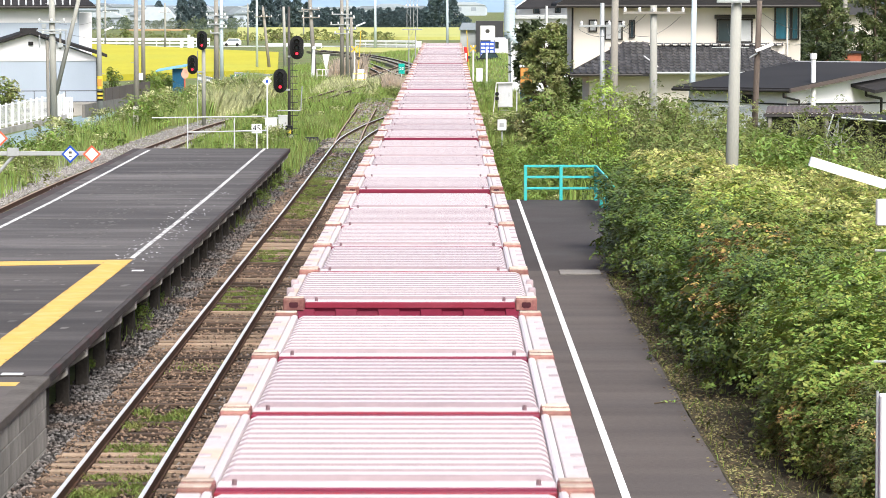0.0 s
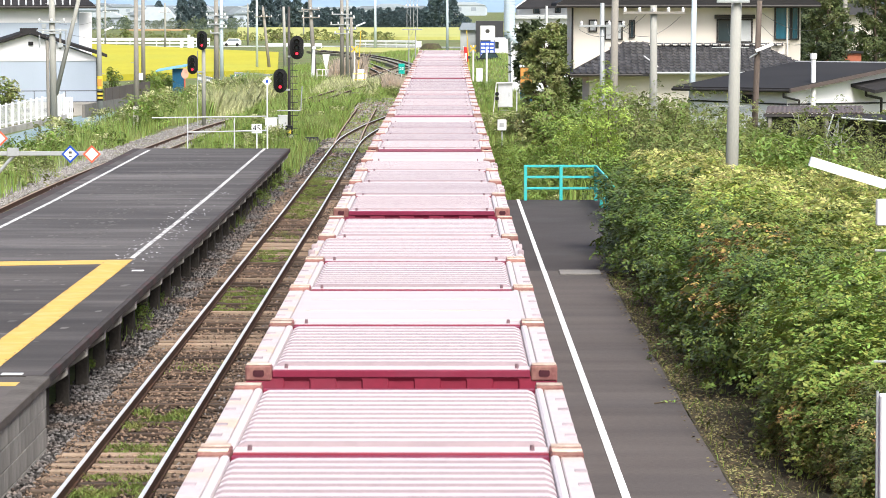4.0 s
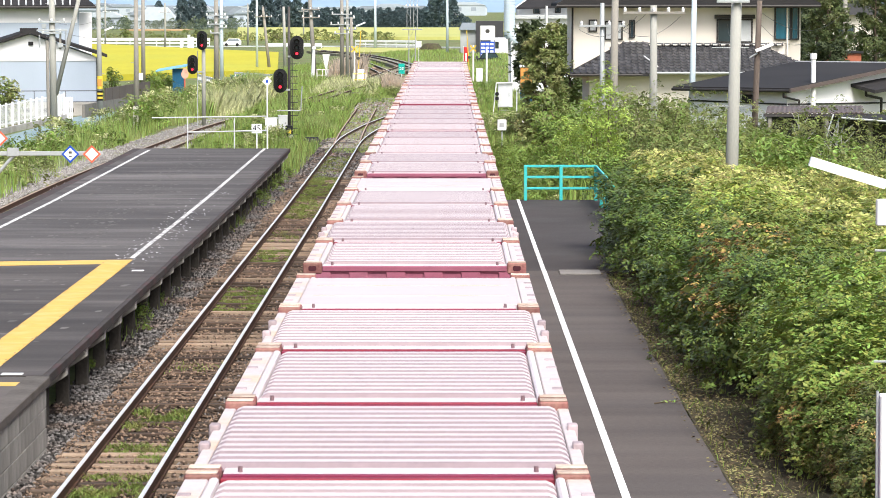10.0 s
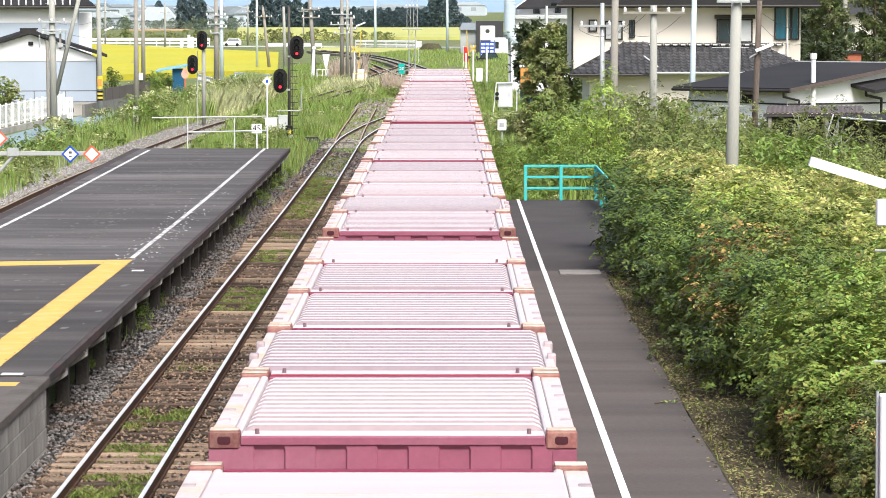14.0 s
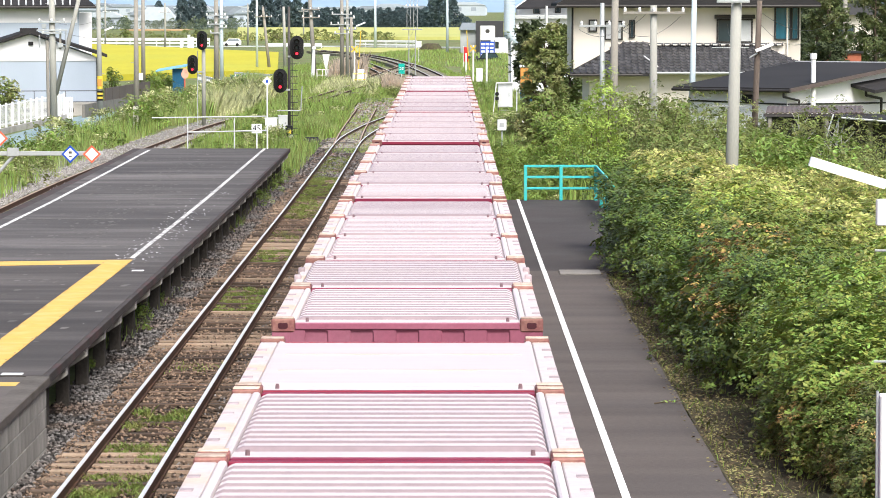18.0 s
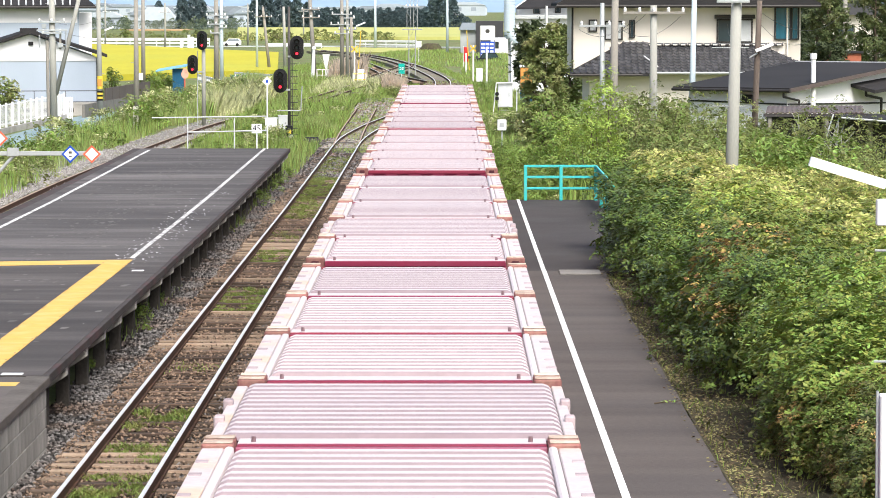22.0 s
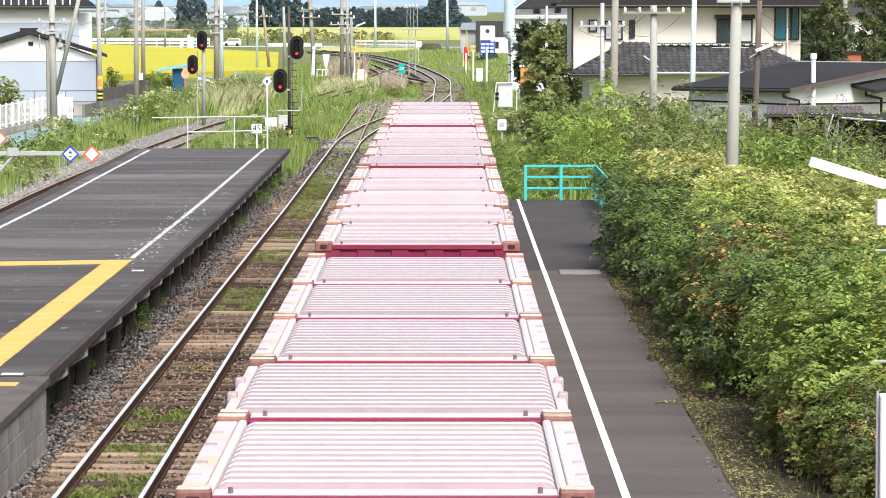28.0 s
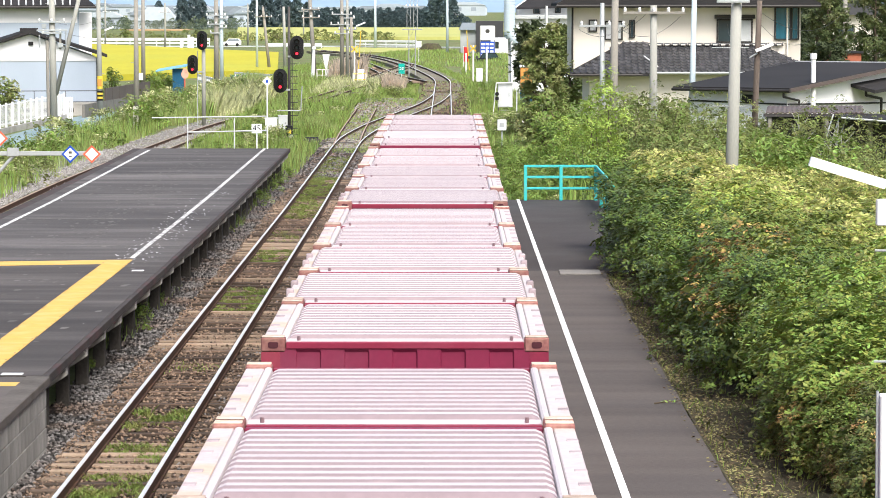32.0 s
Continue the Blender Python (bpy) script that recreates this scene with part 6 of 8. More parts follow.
cabinet(-8.2, 156, zr(156) - 0.3, 0.55, 0.4, 0.6, "small white trackside cabinet on legs", legs=0.65)
cabinet(-7.75, 158, zr(158) - 0.3, 0.42, 0.4, 0.7, "small white trackside cabinet on legs", legs=0.6)
cabinet(3.2, 189, zr(189) - 0.2, 0.82, 0.6, 1.35, "tall grey relay cabinet on a steel stand", legs=0.55, material=M_CABINET)


def relay_stand():
    t = thing("equipment_stand", "white steel frame with ladder and dark lamps", "stand", pose(2.6, 188.6, zr(189) - 0.3))
    part("leg", rod(B(), (-0.1, 0, 0), (0.1, 0, 2.0), 0.03), M_WHITE, t)
    part("leg", rod(B(), (1.25, 0, 0), (1.25, 0, 2.0), 0.03), M_WHITE, t)
    part("top_bar", rod(B(), (0.1, 0, 2.0), (1.25, 0, 2.02), 0.035), M_WHITE, t)
    for z in (1.15, 1.4):
        part("lamp", rod(B(), (0.14, -0.2, z), (0.14, 0.05, z), 0.11, seg=12), M_BLACK, t, "round black lamp")
    for z in (0.2, 0.35, 0.5):
        part("rung", rod(B(), (0.3, -0.35, z), (1.2, -0.35, z), 0.016), M_GALV, t)


relay_stand()


def post_box(x, y, h, label):
    t = thing("track_box", label, "box", pose(x, y, zr(y) - 0.4))
    part("post", rod(B(), (0, 0, 0), (0, 0, h), 0.035), M_GALV, t)
    part("case", cube(B(), -0.2, 0.2, -0.12, 0.1, h, h + 0.48, 0.015), M_WHITE, t)
    part("plate", cube(B(), -0.11, 0.11, -0.13, -0.122, h + 0.15, h + 0.34), M_GALV, t)


post_box(2.4, 150, 1.05, "white trackside box on a post")
post_box(3.32, 150, 1.0, "white trackside box on a post")


def board_sign(name, x, y, z, w, h, colour, label, marks=(), post=1.0, diamond=False, border=None, group=""):
    """A plate on a post; marks: bars (x0, x1, z0, z1, material) on its face."""
    t = thing(name, label, "sign", pose(x, y, z), group)
    if post:
        part("post", rod(B(), (0, 0.03, -post), (0, 0.03, (h / 2 if not diamond else 0)), 0.028), M_WHITE, t)
    def plate(k, y0, y1):
        if diamond:
            return prism(B(), [(0, -h / 2 * k), (w / 2 * k, 0), (0, h / 2 * k), (-w / 2 * k, 0)], "y", y0, y1)
        return cube(B(), -w / 2 * k, w / 2 * k, y0, y1, -h / 2 * k, h / 2 * k)
    part("plate", plate(1.0, -0.02, 0.0), border or colour, t)
    if border:
        part("face", plate(0.74, -0.026, -0.02), colour, t)
    for x0, x1, z0, z1, m in marks:
        part("mark", cube(B(), x0, x1, -0.03, -0.0265, z0, z1), m, t)
    return t


# white post with a small diamond at the platform's end, speed board and marks
board_sign("diamond_sign", -6.82, 126.9, zr(127) + 3.45, 0.36, 0.36, M_WHITE, "small white diamond sign on a tall white post", post=2.55, diamond=True, marks=((-0.04, 0.04, -0.06, 0.06, M_BLUE),))
sp = board_sign("speed_sign", -7.45, 131, zr(131) + 1.5, 0.4, 0.36, M_WHITE, "white speed board reading 45", post=1.5)


def letters(text, size, material, parent, at):
    cu = bpy.data.curves.new("lettering", "FONT")
    cu.body, cu.size, cu.align_x, cu.align_y, cu.extrude = text, size, "CENTER", "CENTER", 0.002
    cu.materials.append(material)
    ob = new("lettering", cu)
    ob.parent = parent
    ob.matrix_basis = at
    return ob


letters("45", 0.34, M_INK, sp, pose(0, -0.026, 0, 90, 0, 0))
board_sign("marker_sign", -3.55, 257, zr(257) + 0.95, 0.46, 0.78, M_TEALDK, "teal marker board with two pale figures on a white post", post=1.3,
           marks=((-0.15, -0.02, 0.05, 0.1, M_WHITE), (-0.06, -0.02, -0.02, 0.1, M_WHITE), (-0.15, -0.02, -0.1, -0.05, M_WHITE), (0.03, 0.15, 0.05, 0.1, M_WHITE), (0.03, 0.07, -0.1, 0.1, M_WHITE), (0.03, 0.15, -0.1, -0.05, M_WHITE), (0.11, 0.15, -0.1, 0.0, M_WHITE)))
board_sign("track_sign", -3.0, 345, 2.6, 0.55, 0.55, M_WHITE, "white track sign on a post", post=2.2)
f = thing("track_sign", "white funnel-shaped track sign on a post", "sign", pose(-9.95, 275, zr(275) - 0.3))
part("post", rod(B(), (0, 0, 0), (0, 0, 1.5), 0.1), M_WHITE, f)
part("plate", prism(B(), [(-0.08, 0.9), (0.08, 0.9), (0.3, 2.0), (-0.3, 2.0)], "y", -0.12, -0.1), M_WHITE, f)


def sign_arm():
    """Bracket over the platform with two diamond signs."""
    t = thing("sign_bracket", "white steel bracket arm with two diamond signs", "sign", pose(-7.73, 75, 3.12))
    part("arm", cube(B(), -3.2, 0.02, -0.035, 0.035, -0.035, 0.06, 0.006), M_GALV, t)
    part("brace", rod(B(), (-1.95, 0, -0.02), (-2.6, 0, -0.75), 0.04), M_GALV, t)
    part("clamp", cube(B(), -2.1, -1.85, -0.06, 0.06, -0.05, 0.14, 0.01), M_GALV, t)
    part("post", rod(B(), (-3.1, 0, -2.225), (-3.1, 0, 0.3), 0.06), M_GALV, t)
    for x, edge, n in ((-0.69, M_BLUE, "blue-edged white diamond sign"), (-0.21, M_ORANGE, "orange-edged white diamond sign"), (-2.28, M_ORANGE, "orange-edged white diamond sign")):
        z = 0.0 if x > -2 else 0.35
        d = part("diamond_plate", prism(B(), [(0, -0.2), (0.2, 0), (0, 0.2), (-0.2, 0)], "y", -0.065, -0.045), edge, t, n, at=pose(x, 0, z))
        part("face", prism(B(), [(0, -0.145), (0.145, 0), (0, 0.145), (-0.145, 0)], "y", -0.07, -0.065), M_WHITE, d)
        for z0 in ((0.025, 0.05, -0.05) if edge is M_BLUE else ()):
            part("mark", cube(B(), -0.035, 0.035, -0.074, -0.0705, z0 - 0.012, z0 + 0.012), M_STEEL, d)
    return t


sign_arm()


def platform_lamp():
    t = thing("platform_lamp", "white tube lamp on a grey pole beside the platform", "lamp", pose(3.84, 28, 0.72))
    part("pole", rod(B(), (0, 0, 0), (0.0, 0, 5.2), 0.1, 0.085, 12), M_POLE, t)
    arm = B()
    prism(arm, [(-0.05, -0.035), (-0.035, 0.045), (0.035, 0.045), (0.05, -0.035)], "x", -0.66, 0.0)
    part("lamp_head", arm, M_TUBE, t, "white lamp cover", at=pose(-0.2, -0.02, 4.2, 0, 17, 0))
    part("bracket", cube(B(), -0.27, -0.06, -0.06, 0.06, 3.86, 4.08, 0.01), M_WHITE, t)
    for z in (3.65, 2.72):
        part("step_bolt", rod(B(), (-0.28, 0, z), (0, 0, z), 0.01, seg=6), M_GALV, t)
    part("switch_box", cube(B(), -0.235, -0.09, -0.12, 0.05, 0.6, 2.45, 0.012), M_WHITE, t, "tall white conduit box")
    part("conduit", rod(B(), (-0.255, -0.06, 0.0), (-0.255, -0.06, 2.48), 0.012, seg=8), M_GALV, t)


platform_lamp()


# ---- the level crossing ----
def crossing_gear(x, y, flip, label):
    t = thing("crossing_signal", label, "crossing signal", pose(x, y, zr(y) - 0.4))
    part("post", rod(B(), (0, 0, 0), (0, 0, 2.9), 0.07), M_CREAM, t)
    for i in range(4):
        part("band", rod(B(), (0, 0, 0.3 + i * 0.6), (0, 0, 0.5 + i * 0.6), 0.064), M_CREAM, t)
    for s in (-1, 1):
        part("crossbuck_arm", cube(B(), -0.33, 0.33, -0.1, -0.08, -0.05, 0.05), M_YELPAINT, t, at=pose(0, 0, 2.8, 0, 45 * s, 0))
        lamp = part("lamp", rod(B(), (s * 0.3, -0.12, 2.1), (s * 0.3, -0.02, 2.1), 0.12, seg=14), M_STEEL, t)
    part("machine_box", cube(B(), 0.25, 0.75, -0.25, 0.25, 0.2, 1.25, 0.02), M_WHITE, t)
    part("arm", rod(B(), (flip * 0.3, 0, 1.1), (flip * 0.5, 0, 4.2), 0.035), M_YELPAINT, t)
    return t


crossing_gear(-7.2, 259, 1, "yellow and black level crossing post with warning lamps")
crossing_gear(1.95, 263, -1, "yellow and black level crossing post beside a white post")
for i, (x, y, w) in enumerate(((-6.9, 257, 0.7), (-6.55, 258, 0.5), (-9.0, 270, 1.1), (-10.1, 271, 0.9))):
    t = thing("crossing_guard", "low yellow and white guard frame by the crossing", "guard", pose(x, y, zr(y) - 0.35), group="guards by the crossing")
    for a in (-w / 2, 0, w / 2):
        part("post", rod(B(), (a, 0, 0), (a, 0, 0.95), 0.045), M_CREAM, t)
    for z in (0.45, 0.9):
        part("rail", rod(B(), (-w / 2, 0, z), (w / 2, 0, z), 0.04), M_YELPAINT if i < 2 else M_CREAM, t)
for x, y, h, m, l in ((1.6, 300, 1.7, M_WHITE, "plain white crossing post"), (2.25, 300, 2.4, M_WHITE, "plain white crossing post"), (3.0, 262, 2.7, M_WHITE, "tall white post by the crossing")):
    t = thing("crossing_post", l, "post", pose(x, y, zr(y) - 0.4))
    part("post", rod(B(), (0, 0, 0), (0, 0, h), 0.07), m, t)
    part("cap", rod(B(), (0, 0, h), (0, 0, h + 0.05), 0.08, 0.04), m, t)
t = thing("banner_sign", "narrow red upright banner sign", "sign", pose(1.75, 325, 0.6))
part("plate", cube(B(), -0.22, 0.22, -0.02, 0.02, 0.5, 1.9, 0.01), M_RED, t)
part("post", rod(B(), (-0.24, 0.03, 0), (-0.24, 0.03, 2.0), 0.03), M_WHITE, t)
# ---- houses ----
def window(parent, x, y, z, w, h, glass=None, frame_m=None, label="", bars=1, hood=False):
    """A window proud of a wall that faces the camera; x, z: its lower left corner."""
    fm = frame_m or M_GUTTER
    f = 0.06
    fr = B()
    cube(fr, x, x + w, y - 0.07, y, z, z + f)
    cube(fr, x, x + w, y - 0.07, y, z + h - f, z + h)
    cube(fr, x, x + f, y - 0.07, y, z + f, z + h - f)
    cube(fr, x + w - f, x + w, y - 0.07, y, z + f, z + h - f)
    win = part("window", fr, fm, parent, label)
    n = bars + 1
    pw = (w - 2 * f) / n
    for i in range(n):
        part("pane", cube(B(), x + f + i * pw + 0.015, x + f + (i + 1) * pw - 0.015, y - 0.03, y - 0.01, z + f, z + h - f), (glass[i] if isinstance(glass, tuple) else glass) or M_GLASS, win)
        if i:
            part("mullion", cube(B(), x + f + i * pw - 0.02, x + f + i * pw + 0.02, y - 0.05, y - 0.005, z + f, z + h - f), fm, win)
    if hood:
        part("hood", prism(B(), [(y - 0.35, z + h + 0.02), (y - 0.35, z + h + 0.07), (y, z + h + 0.2), (y, z + h + 0.02)], "x", x - 0.1, x + w + 0.1), fm, win)
    return win


def tiles_on(parent, x0, x1, y0, y1, z0, z1, cols, rows, material, inset=(0.0, 0.0)):
    """Overlapping wavy roof tiles, each a piece, on a slope that rises away from the camera."""
    pw, pd = (x1 - x0) / cols, (y1 - y0) / rows
    rise = (z1 - z0) / rows
    bm = B()
    prof = [(-0.5, 0.0), (-0.28, 0.055), (-0.08, 0.03), (0.2, 0.0), (0.5, 0.012)]
    lo = [bm.verts.new((a * pw, 0, h + 0.035)) for a, h in prof]
    hi = [bm.verts.new((a * pw, pd * 1.08, h + rise * 1.08 - 0.005)) for a, h in prof]
    un = [bm.verts.new((a * pw, 0, h)) for a, h in prof]
    for i in range(4):
        bm.faces.new((lo[i], lo[i + 1], hi[i + 1], hi[i]))
        bm.faces.new((un[i], un[i + 1], lo[i + 1], lo[i]))
    me = mesh_of("roof_tile", bm, material)
    for r in range(rows):
        cut = (inset[0] * r / rows, inset[1] * r / rows)
        for c in range(cols):
            x = x0 + (c + 0.5) * pw
            if x < x0 + cut[0] or x > x1 - cut[1]:
                continue
            again("roof_tile", me, parent, pose(x, y0 + r * pd, z0 + r * rise))


def big_house():
    t = thing("house", "two-storey cream stucco house with dark tiled roofs", "house", pose(0, 0, 0))
    part("wall", cube(B(), 5.65, 15.3, 152, 160, 3.2, 6.45), M_CREAM, t)
    part("wall", cube(B(), 15.3, 15.95, 152.6, 160, 3.2, 6.45), M_CREAM, t)
    part("wall", cube(B(), 6.3, 16.2, 150.2, 158, -0.4, 3.45), M_CREAM, t)
    part("roof", prism(B(), [(4.9, 6.42), (4.9, 6.55), (8.5, 8.4), (13, 8.4), (16.7, 6.55), (16.7, 6.42)], "y", 151.1, 160.8), M_METALROOF, t, "dark tiled upper roof")
    part("gutter", rod(B(), (4.85, 151.05, 6.42), (16.7, 151.05, 6.42), 0.07), M_GUTTER, t)
    part("soffit", cube(B(), 5.0, 16.6, 151.15, 152, 6.36, 6.415), M_CREAM, t)
    part("downpipe", rod(B(), (5.6, 151.8, 3.6), (5.6, 151.8, 6.4), 0.045), M_GUTTER, t)
    part("downpipe", rod(B(), (15.28, 151.9, 4.2), (15.28, 151.9, 6.4), 0.045), M_CREAM, t)
    window(t, 6.33, 151.99, 5.27, 0.38, 0.55, M_CURTAIN, M_GUTTER, "small window", 0)
    window(t, 7.05, 151.99, 4.9, 0.82, 0.86, M_CURTAIN, M_GUTTER, "bathroom window", 0)
    window(t, 8.16, 151.99, 4.98, 0.26, 0.82, M_GLASS, M_GUTTER, "narrow dark window", 0)
    window(t, 12.1, 151.99, 4.78, 1.62, 1.06, (M_GLASS, M_CURTAIN), M_GUTTER, "dark-framed window with pale blinds", 1, True)
    window(t, 14.7, 151.99, 4.9, 0.75, 1.5, M_TEALGLASS, M_GUTTER, "tall corner window with teal curtains", 0)
    window(t, 15.5, 152.55, 4.9, 0.38, 1.5, M_TEALGLASS, M_GUTTER, "corner window with teal curtains", 0)
    # lower roofs, tiled
    bm = B()
    slab(bm, [(8.9, 149.4, 3.5), (16.4, 149.4, 3.5), (14.3, 152.0, 4.62), (8.9, 152.0, 4.62)], 0.1)
    lower = part("lower_roof", bm, M_METALROOF, t, "dark tiled lower roof")
    tiles_on(lower, 8.9, 16.2, 149.42, 151.98, 3.51, 4.63, 26, 9, M_TILE, (0.0, 2.0))
    bm = B()
    slab(bm, [(16.4, 149.4, 3.5), (16.6, 153, 3.5), (14.3, 152.0, 4.62)], 0.1)
    part("hip", bm, M_METALROOF, lower)
    bm = B()
    slab(bm, [(5.4, 149.0, 3.42), (8.9, 149.0, 3.42), (8.9, 152.2, 4.85), (8.0, 152.2, 4.85)], 0.1)
    left = part("lower_roof", bm, M_METALROOF, t)
    tiles_on(left, 5.5, 9.0, 149.02, 152.1, 3.43, 4.83, 12, 10, M_TILE, (2.7, 0.0))
    bm = B()
    slab(bm, [(5.4, 149.0, 3.42), (8.0, 152.2, 4.85), (5.3, 156.0, 3.42)], 0.1)
    part("hip", bm, M_METALROOF, left)
    rib = mesh_of("ridge_tile", rod(B(), (0, 0, 0), (0.34, 0, 0), 0.075, 0.065, 8), M_TILE)
    for i in range(17):
        again("ridge_tile", rib, lower, pose(9.0 + i * 0.36, 151.9, 4.7))
    cap = mesh_of("ridge_cap", cube(B(), 0, 0.2, -0.05, 0.02, 0, 0.05), M_CREAM)
    for i in range(17):
        again("ridge_cap", cap, lower, pose(9.04 + i * 0.36, 151.8, 4.66))
    for i in range(3):
        again("ridge_tile", rib, left, pose(8.0 + i * 0.34, 152.1, 4.93))
    part("gutter", rod(B(), (8.6, 149.35, 3.46), (16.4, 149.35, 3.46), 0.06), M_GALV, t)
    part("gutter", rod(B(), (5.4, 148.95, 3.38), (8.6, 148.95, 3.38), 0.06), M_GUTTER, t)
    part("snow_bar", rod(B(), (9.3, 149.5, 3.75), (8.75, 150.6, 4.2), 0.03), M_WHITE, t)
    return t


big_house()


def low_house():
    """White house turned against the line, with a low charcoal metal roof."""
    t = thing("house", "single-storey white house with low charcoal metal roof", "house", pose(12.1, 118, 0, 0, 0, math.degrees(math.atan2(0.8, 0.6)) - 90))
    # local y runs away along the gable wall, local x = to the right; the house lies on the left of the wall
    part("wall", prism(B(), [(0.0, -0.3), (0.0, 3.42), (8.0, 4.1), (12.0, 3.7), (12.0, -0.3)], "x", -4.3, -0.25), M_WHITEWALL, t, "white plastered walls")
    bm = B()
    slab(bm, [(-4.7, -0.5, 3.56), (0.15, -0.5, 3.56), (0.15, 8.0, 4.33), (-4.7, 8.0, 4.33)], 0.11)
    roof = part("roof", bm, M_METALROOF, t, "charcoal seamed metal roof")
    bm = B()
    slab(bm, [(-4.7, 8.0, 4.33), (0.15, 8.0, 4.33), (0.15, 12.4, 3.8), (-4.7, 12.4, 3.8)], 0.11)
    part("rear_slope", bm, M_METALROOF, roof)
    part("ridge_flashing", cube(B(), -4.7, 0.2, 7.93, 8.07, 4.325, 4.36), M_GREYWALL, roof)
    part("fascia", prism(B(), [(-0.55, 3.4), (-0.55, 3.54), (8.0, 4.31), (8.0, 4.17)], "x", 0.155, 0.19), M_RUSTROOF, t, "brown fascia board")
    part("gutter", rod(B(), (-4.7, -0.56, 3.46), (0.2, -0.56, 3.46), 0.055), M_GUTTER, t)
    pipe = B()
    rod(pipe, (-0.1, -0.5, 3.4), (-0.1, -0.5, 3.25), 0.04)
    rod(pipe, (-0.1, -0.5, 3.25), (-0.12, 0.6, 3.1), 0.04)
    rod(pipe, (-0.12, 0.6, 3.1), (-0.12, 0.6, 0.2), 0.04)
    part("downpipe", pipe, M_GUTTER, t)
    bm = B()
    slab(bm, [(-0.25, 4.4, 3.62), (-0.25, 9.0, 3.95), (0.75, 9.0, 3.72), (0.75, 4.4, 3.4)], 0.12)
    part("canopy", bm, M_METALROOF, t, "dark canopy on the gable wall")
    p2 = B()
    rod(p2, (0.1, 4.9, 3.4), (0.1, 4.9, 3.2), 0.05)
    rod(p2, (0.1, 4.9, 3.2), (0.0, 6.2, 3.05), 0.05)
    rod(p2, (0.0, 6.2, 3.05), (0.0, 6.2, 0.2), 0.05)
    part("downpipe", p2, M_GUTTER, t)
    part("cable", rod(B(), (-0.2, 0.0, 2.98), (-0.2, 8.5, 2.86), 0.03, seg=6), M_GUTTER, t)
    part("cable", rod(B(), (-4.25, -0.04, 3.05), (-0.25, -0.04, 2.98), 0.03, seg=6), M_GUTTER, t)
    vent = part("vent_pipe", rod(B(), (0.0, 1.35, 2.6), (0.0, 1.35, 4.55), 0.085, seg=14), M_WHITE, t, "white vent pipe with cap", smooth=False)
    part("cap", rod(B(), (0.0, 1.35, 4.55), (0.0, 1.35, 4.75), 0.12, 0.13, 14), M_WHITE, vent)
    part("meter_box", cube(B(), -2.05, -1.65, -0.12, 0.0, 3.0, 3.3, 0.01), M_BLACK, t)
    for y in (2.0, 5.3):
        part("window", cube(B(), -0.25, -0.2, y, y + 0.9, 1.1, 2.1), M_GLASS, t)
    return t


low_house()


def carport():
    t = thing("carport", "dark board shed with a corrugated brown roof", "shed", pose(0, 0, 0))
    bm = B()
    n = 20
    for i in range(n):
        x = 10.05 + 3.1 * i / n
        slab(bm, [(x, 106.6, 3.04), (x + 0.09, 106.6, 3.07), (x + 0.09 + 0.35, 109.6, 3.2), (x + 0.35, 109.6, 3.17)], 0.03)
        slab(bm, [(x + 0.09, 106.6, 3.07), (x + 0.155, 106.6, 3.04), (x + 0.155 + 0.35, 109.6, 3.17), (x + 0.09 + 0.35, 109.6, 3.2)], 0.03)
    part("roof", bm, M_RUSTROOF, t, "corrugated brown roof")
    part("beam", cube(B(), 10.0, 13.3, 106.62, 106.75, 2.92, 3.02), M_DARKWALL, t)
    part("wall", cube(B(), 10.2, 15.5, 107.4, 107.6, 0.3, 2.95), M_DARKWALL, t)
    bm = B()
    slab(bm, [(12.3, 105.4, 2.98), (15.6, 104.9, 2.72), (15.8, 107.6, 2.82), (12.4, 107.8, 3.06)], 0.08)
    part("roof_edge", bm, M_METALROOF, t)
    part("edge_trim", rod(B(), (12.3, 105.38, 2.93), (15.6, 104.88, 2.67), 0.035), M_GALV, t)
    for x in (10.2, 12.0, 13.4):
        part("post", cube(B(), x - 0.06, x + 0.06, 106.7, 106.82, 0.2, 2.9), M_POLED, t)
    for i in range(3):
        part("brace", rod(B(), (11.7 + 0.22 * i, 105.8, 1.7), (12.2 + 0.22 * i, 106.6, 3.0), 0.025), M_GALV, t)
    return t


carport()


